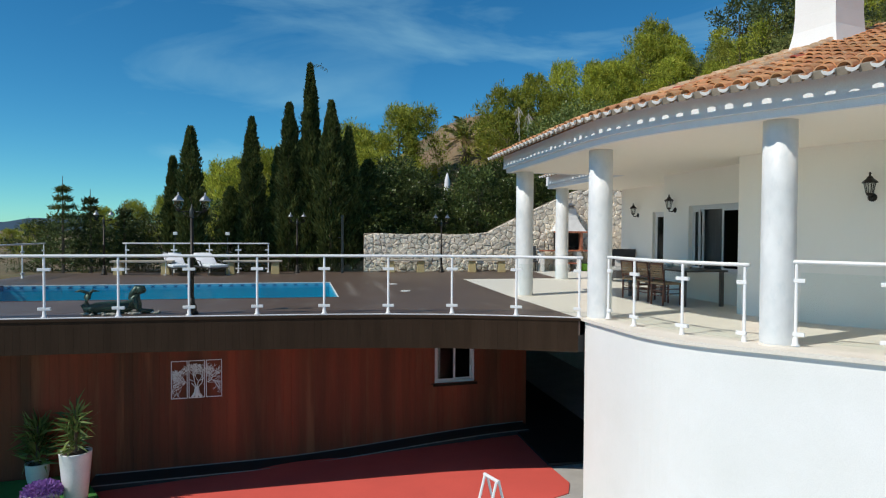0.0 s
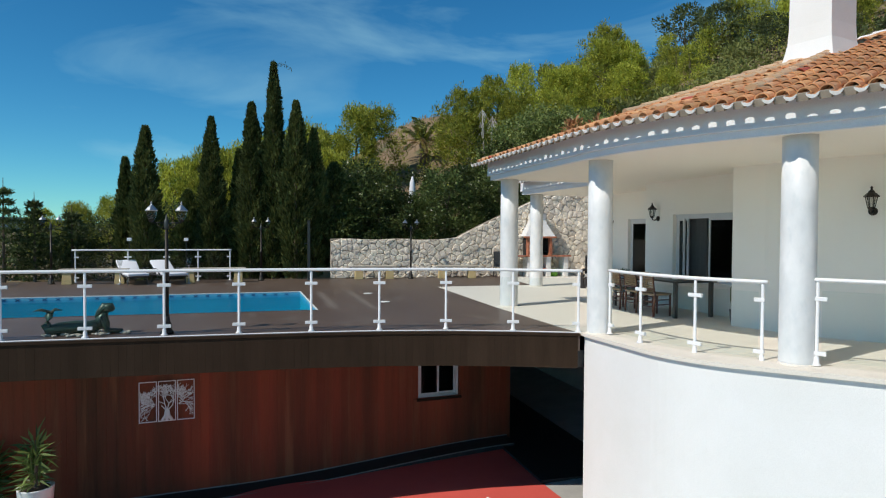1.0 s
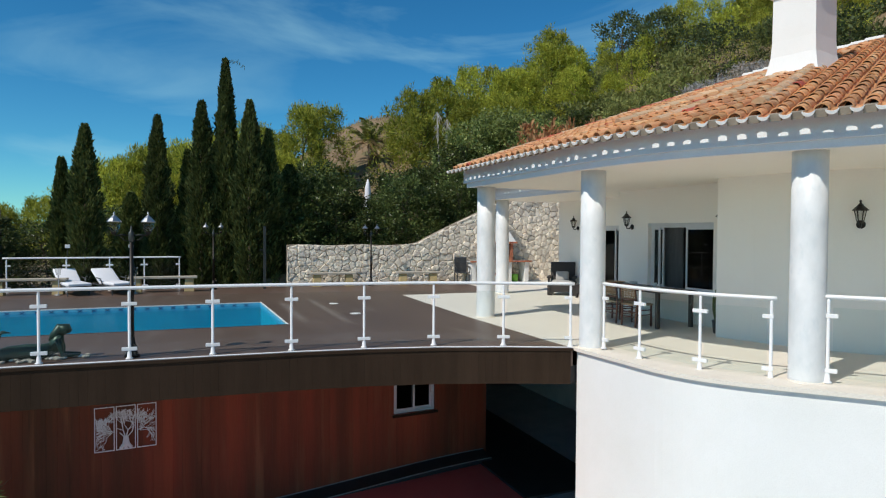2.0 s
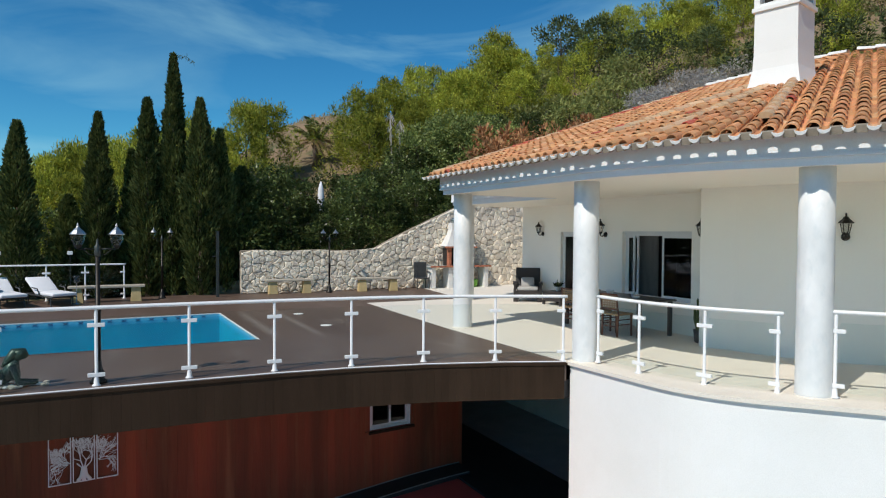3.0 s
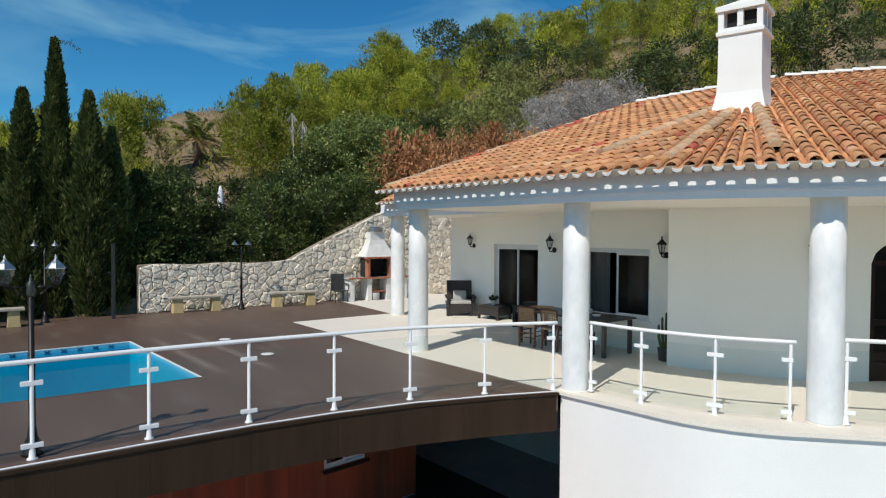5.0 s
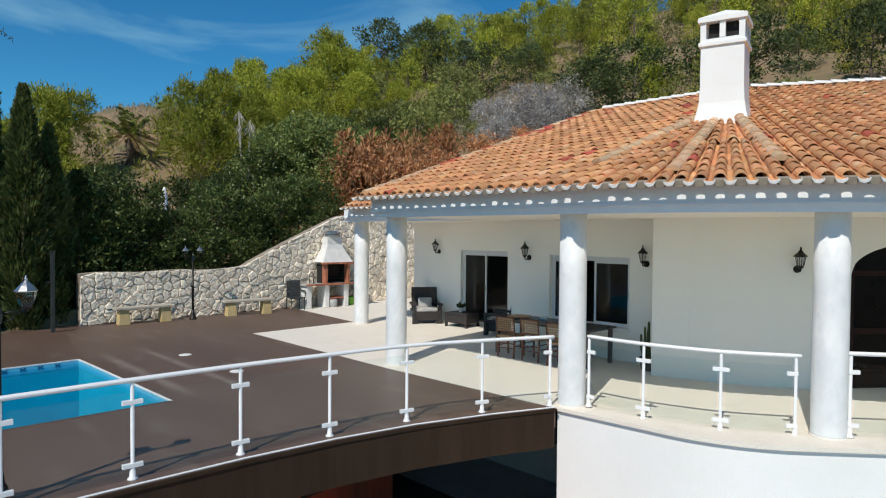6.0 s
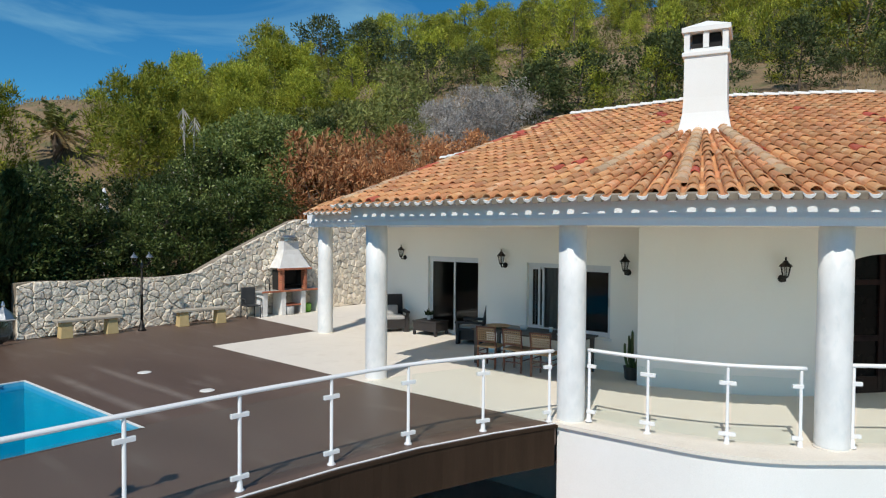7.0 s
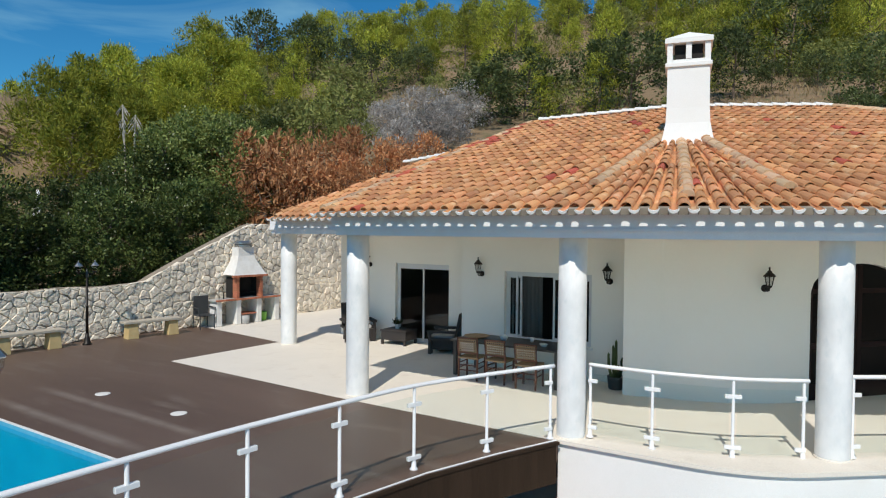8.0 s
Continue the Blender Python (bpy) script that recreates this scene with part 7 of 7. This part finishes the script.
# added dark block under each cover: stands for the hollow, trims the sun spots
bm = bmesh.new()
box(bm, 0.034, -0.066, -0.075, 0.12, 0.066, 0.010)
plug_me = mesh_of("mortar_plug", bm, M_MORTAR)
bulk = {"cover": ([], []), "pan": ([], [])}


def add_bulk(key, m, v, f):
    vs, fs = bulk[key]
    off = len(vs)
    vs += [tuple(m @ Vector(p)) for p in v]
    fs += [tuple(q + off for q in ff) for ff in f]


singles = 0
for x, y, z, head, slope, sq, eave, zone in places:
    m = frame_at(x, y, z, head + rs.uniform(-0.02, 0.02), slope)
    if eave:
        m = m @ Matrix.Translation((-0.05, 0, 0))
    squeeze = Matrix.Diagonal((1, sq, 1, 1))
    jit = Matrix.Translation((rs.uniform(-0.02, 0.02), rs.uniform(-0.006, 0.006), 0.045 + rs.uniform(-0.004, 0.006))) @ Matrix.Rotation(radians(2.6 + rs.uniform(-0.6, 0.8)), 4, "Y")
    push = Matrix.Translation((0.13 if eave else 0.0, 0, 0))
    mc = m @ push @ jit @ squeeze
    near_one = (zone == "fan" or (zone == "north" and y < 11.6) or (zone == "south" and singles < 300 and (x - PRX) * sf - (y - PRY) * cf < 1.6)) and singles < 300 and z < 4.95
    red_one = rs.random() < (0.10 if (zone == "north" and y > CORNER_Y - 0.9) else 0.02)
    if near_one or red_one:
        ob = new("roof_tile", red_me if red_one else cover_me)
        ob.parent = roof
        ob.matrix_world = mc
        singles += 1
    else:
        add_bulk("cover", mc, cover_v, cover_f)
    # channel tile half a pitch aside
    mp = m @ Matrix.Translation((0, TILE_W / 2 * sq, 0.082)) @ Matrix.Rotation(radians(2.6), 4, "Y") @ squeeze
    if eave:
        ob = new("eave_tile", pan_me)
        ob.parent = roof
        ob.matrix_world = mp
        rim = new("mortar_rim", rim_me)
        rim.parent = ob
        rim.matrix_parent_inverse = Matrix()
        ob = new("mortar_plug", plug_me)
        ob.parent = roof
        ob.matrix_world = m @ Matrix.Translation((0, 0, 0.062))
    else:
        add_bulk("pan", mp, pan_v, pan_f)
for key, lab in (("cover", "terracotta cover tiles of the upper roof"), ("pan", "terracotta channel tiles between the covers")):
    ob = new("roof_tiles", soup("roof_tiles", bulk[key][0], bulk[key][1], M_TILE))
    ob.parent = roof
    tagged(ob, lab, kind="stuff")

# hip tiles along the fan's edges and its middle
hip_me = soup("hip_tile", ridge_v, ridge_f, M_RIDGE)
hip_red = soup("hip_tile", ridge_v, ridge_f, M_REDTILE)
for aa, start in ((180.0, 1.1), (180 + FAN * 0.52, 0.5), (180 + FAN, 0.75)):
    a = radians(aa)
    d = start
    while d < 5.0:
        rad = FAN_R - d
        ob = new("hip_tile", hip_red if rs.random() < 0.06 else hip_me)
        ob.parent = roof
        lift = 0.055 if 180 < aa < 180 + FAN else 0.085
        ob.matrix_world = frame_at(AX + rad * math.cos(a), AY + rad * math.sin(a), EAVE_Z + PITCH * d + lift, a - math.pi + rs.uniform(-0.03, 0.03), SLOPE_A - 0.03)
        d += 0.34
# hip between north and north-west planes, partly renewed in red
x = EAVE_X + 0.2
while x < 12.6:
    ob = new("hip_tile", hip_red if rs.random() < 0.55 and x > 6 else hip_me)
    ob.parent = roof
    ob.matrix_world = frame_at(x, CORNER_Y, EAVE_Z + PITCH * (x - EAVE_X) + 0.05, rs.uniform(-0.02, 0.02), SLOPE_A - 0.02)
    x += 0.34
# whitewashed ridge
wr = soup("ridge_tile", ridge_v, ridge_f, M_WHITECLAY)
ridge_pts = [(12.85, CORNER_Y - 0.05, roof_z(12.85, CORNER_Y - 0.1) + 0.03), (*KINK, roof_z(*KINK) + 0.03), (*RIDGE_END, roof_z(*RIDGE_END) + 0.03)]
for p0, p1 in zip(ridge_pts, ridge_pts[1:]):
    a, b = Vector(p0), Vector(p1)
    ln = (b - a).length
    d = b - a
    for i in range(int(ln / 0.34)):
        p = a + d * (i + 0.5) * 0.34 / ln
        ob = new("ridge_tile", wr)
        ob.parent = roof
        ob.matrix_world = frame_at(p.x, p.y, p.z + 0.06, math.atan2(d.y, d.x), math.atan2(d.z, math.hypot(d.x, d.y)) - 0.05)
# clay hip that falls from the ridge's south end
hip_from, hip_to = Vector((*RIDGE_END, roof_z(*RIDGE_END) + 0.06)), Vector((*eave_point(13.2, 0.34), EAVE_Z + 0.16))
d = hip_to - hip_from
for i in range(int(d.length / 0.34)):
    p = hip_from + d * ((i + 1) * 0.34 / d.length)
    ob = new("hip_tile", hip_me)
    ob.parent = roof
    ob.matrix_world = frame_at(p.x, p.y, p.z, math.atan2(-d.y, -d.x), math.atan2(-d.z, math.hypot(d.x, d.y)))
for i in range(6):
    ob = new("ridge_tile", wr)
    ob.parent = roof
    ob.matrix_world = frame_at(12.5 - 0.06 * i, 19.4 - 0.34 * i, 5.18 + 0.02 * i, radians(-100), 0.0)
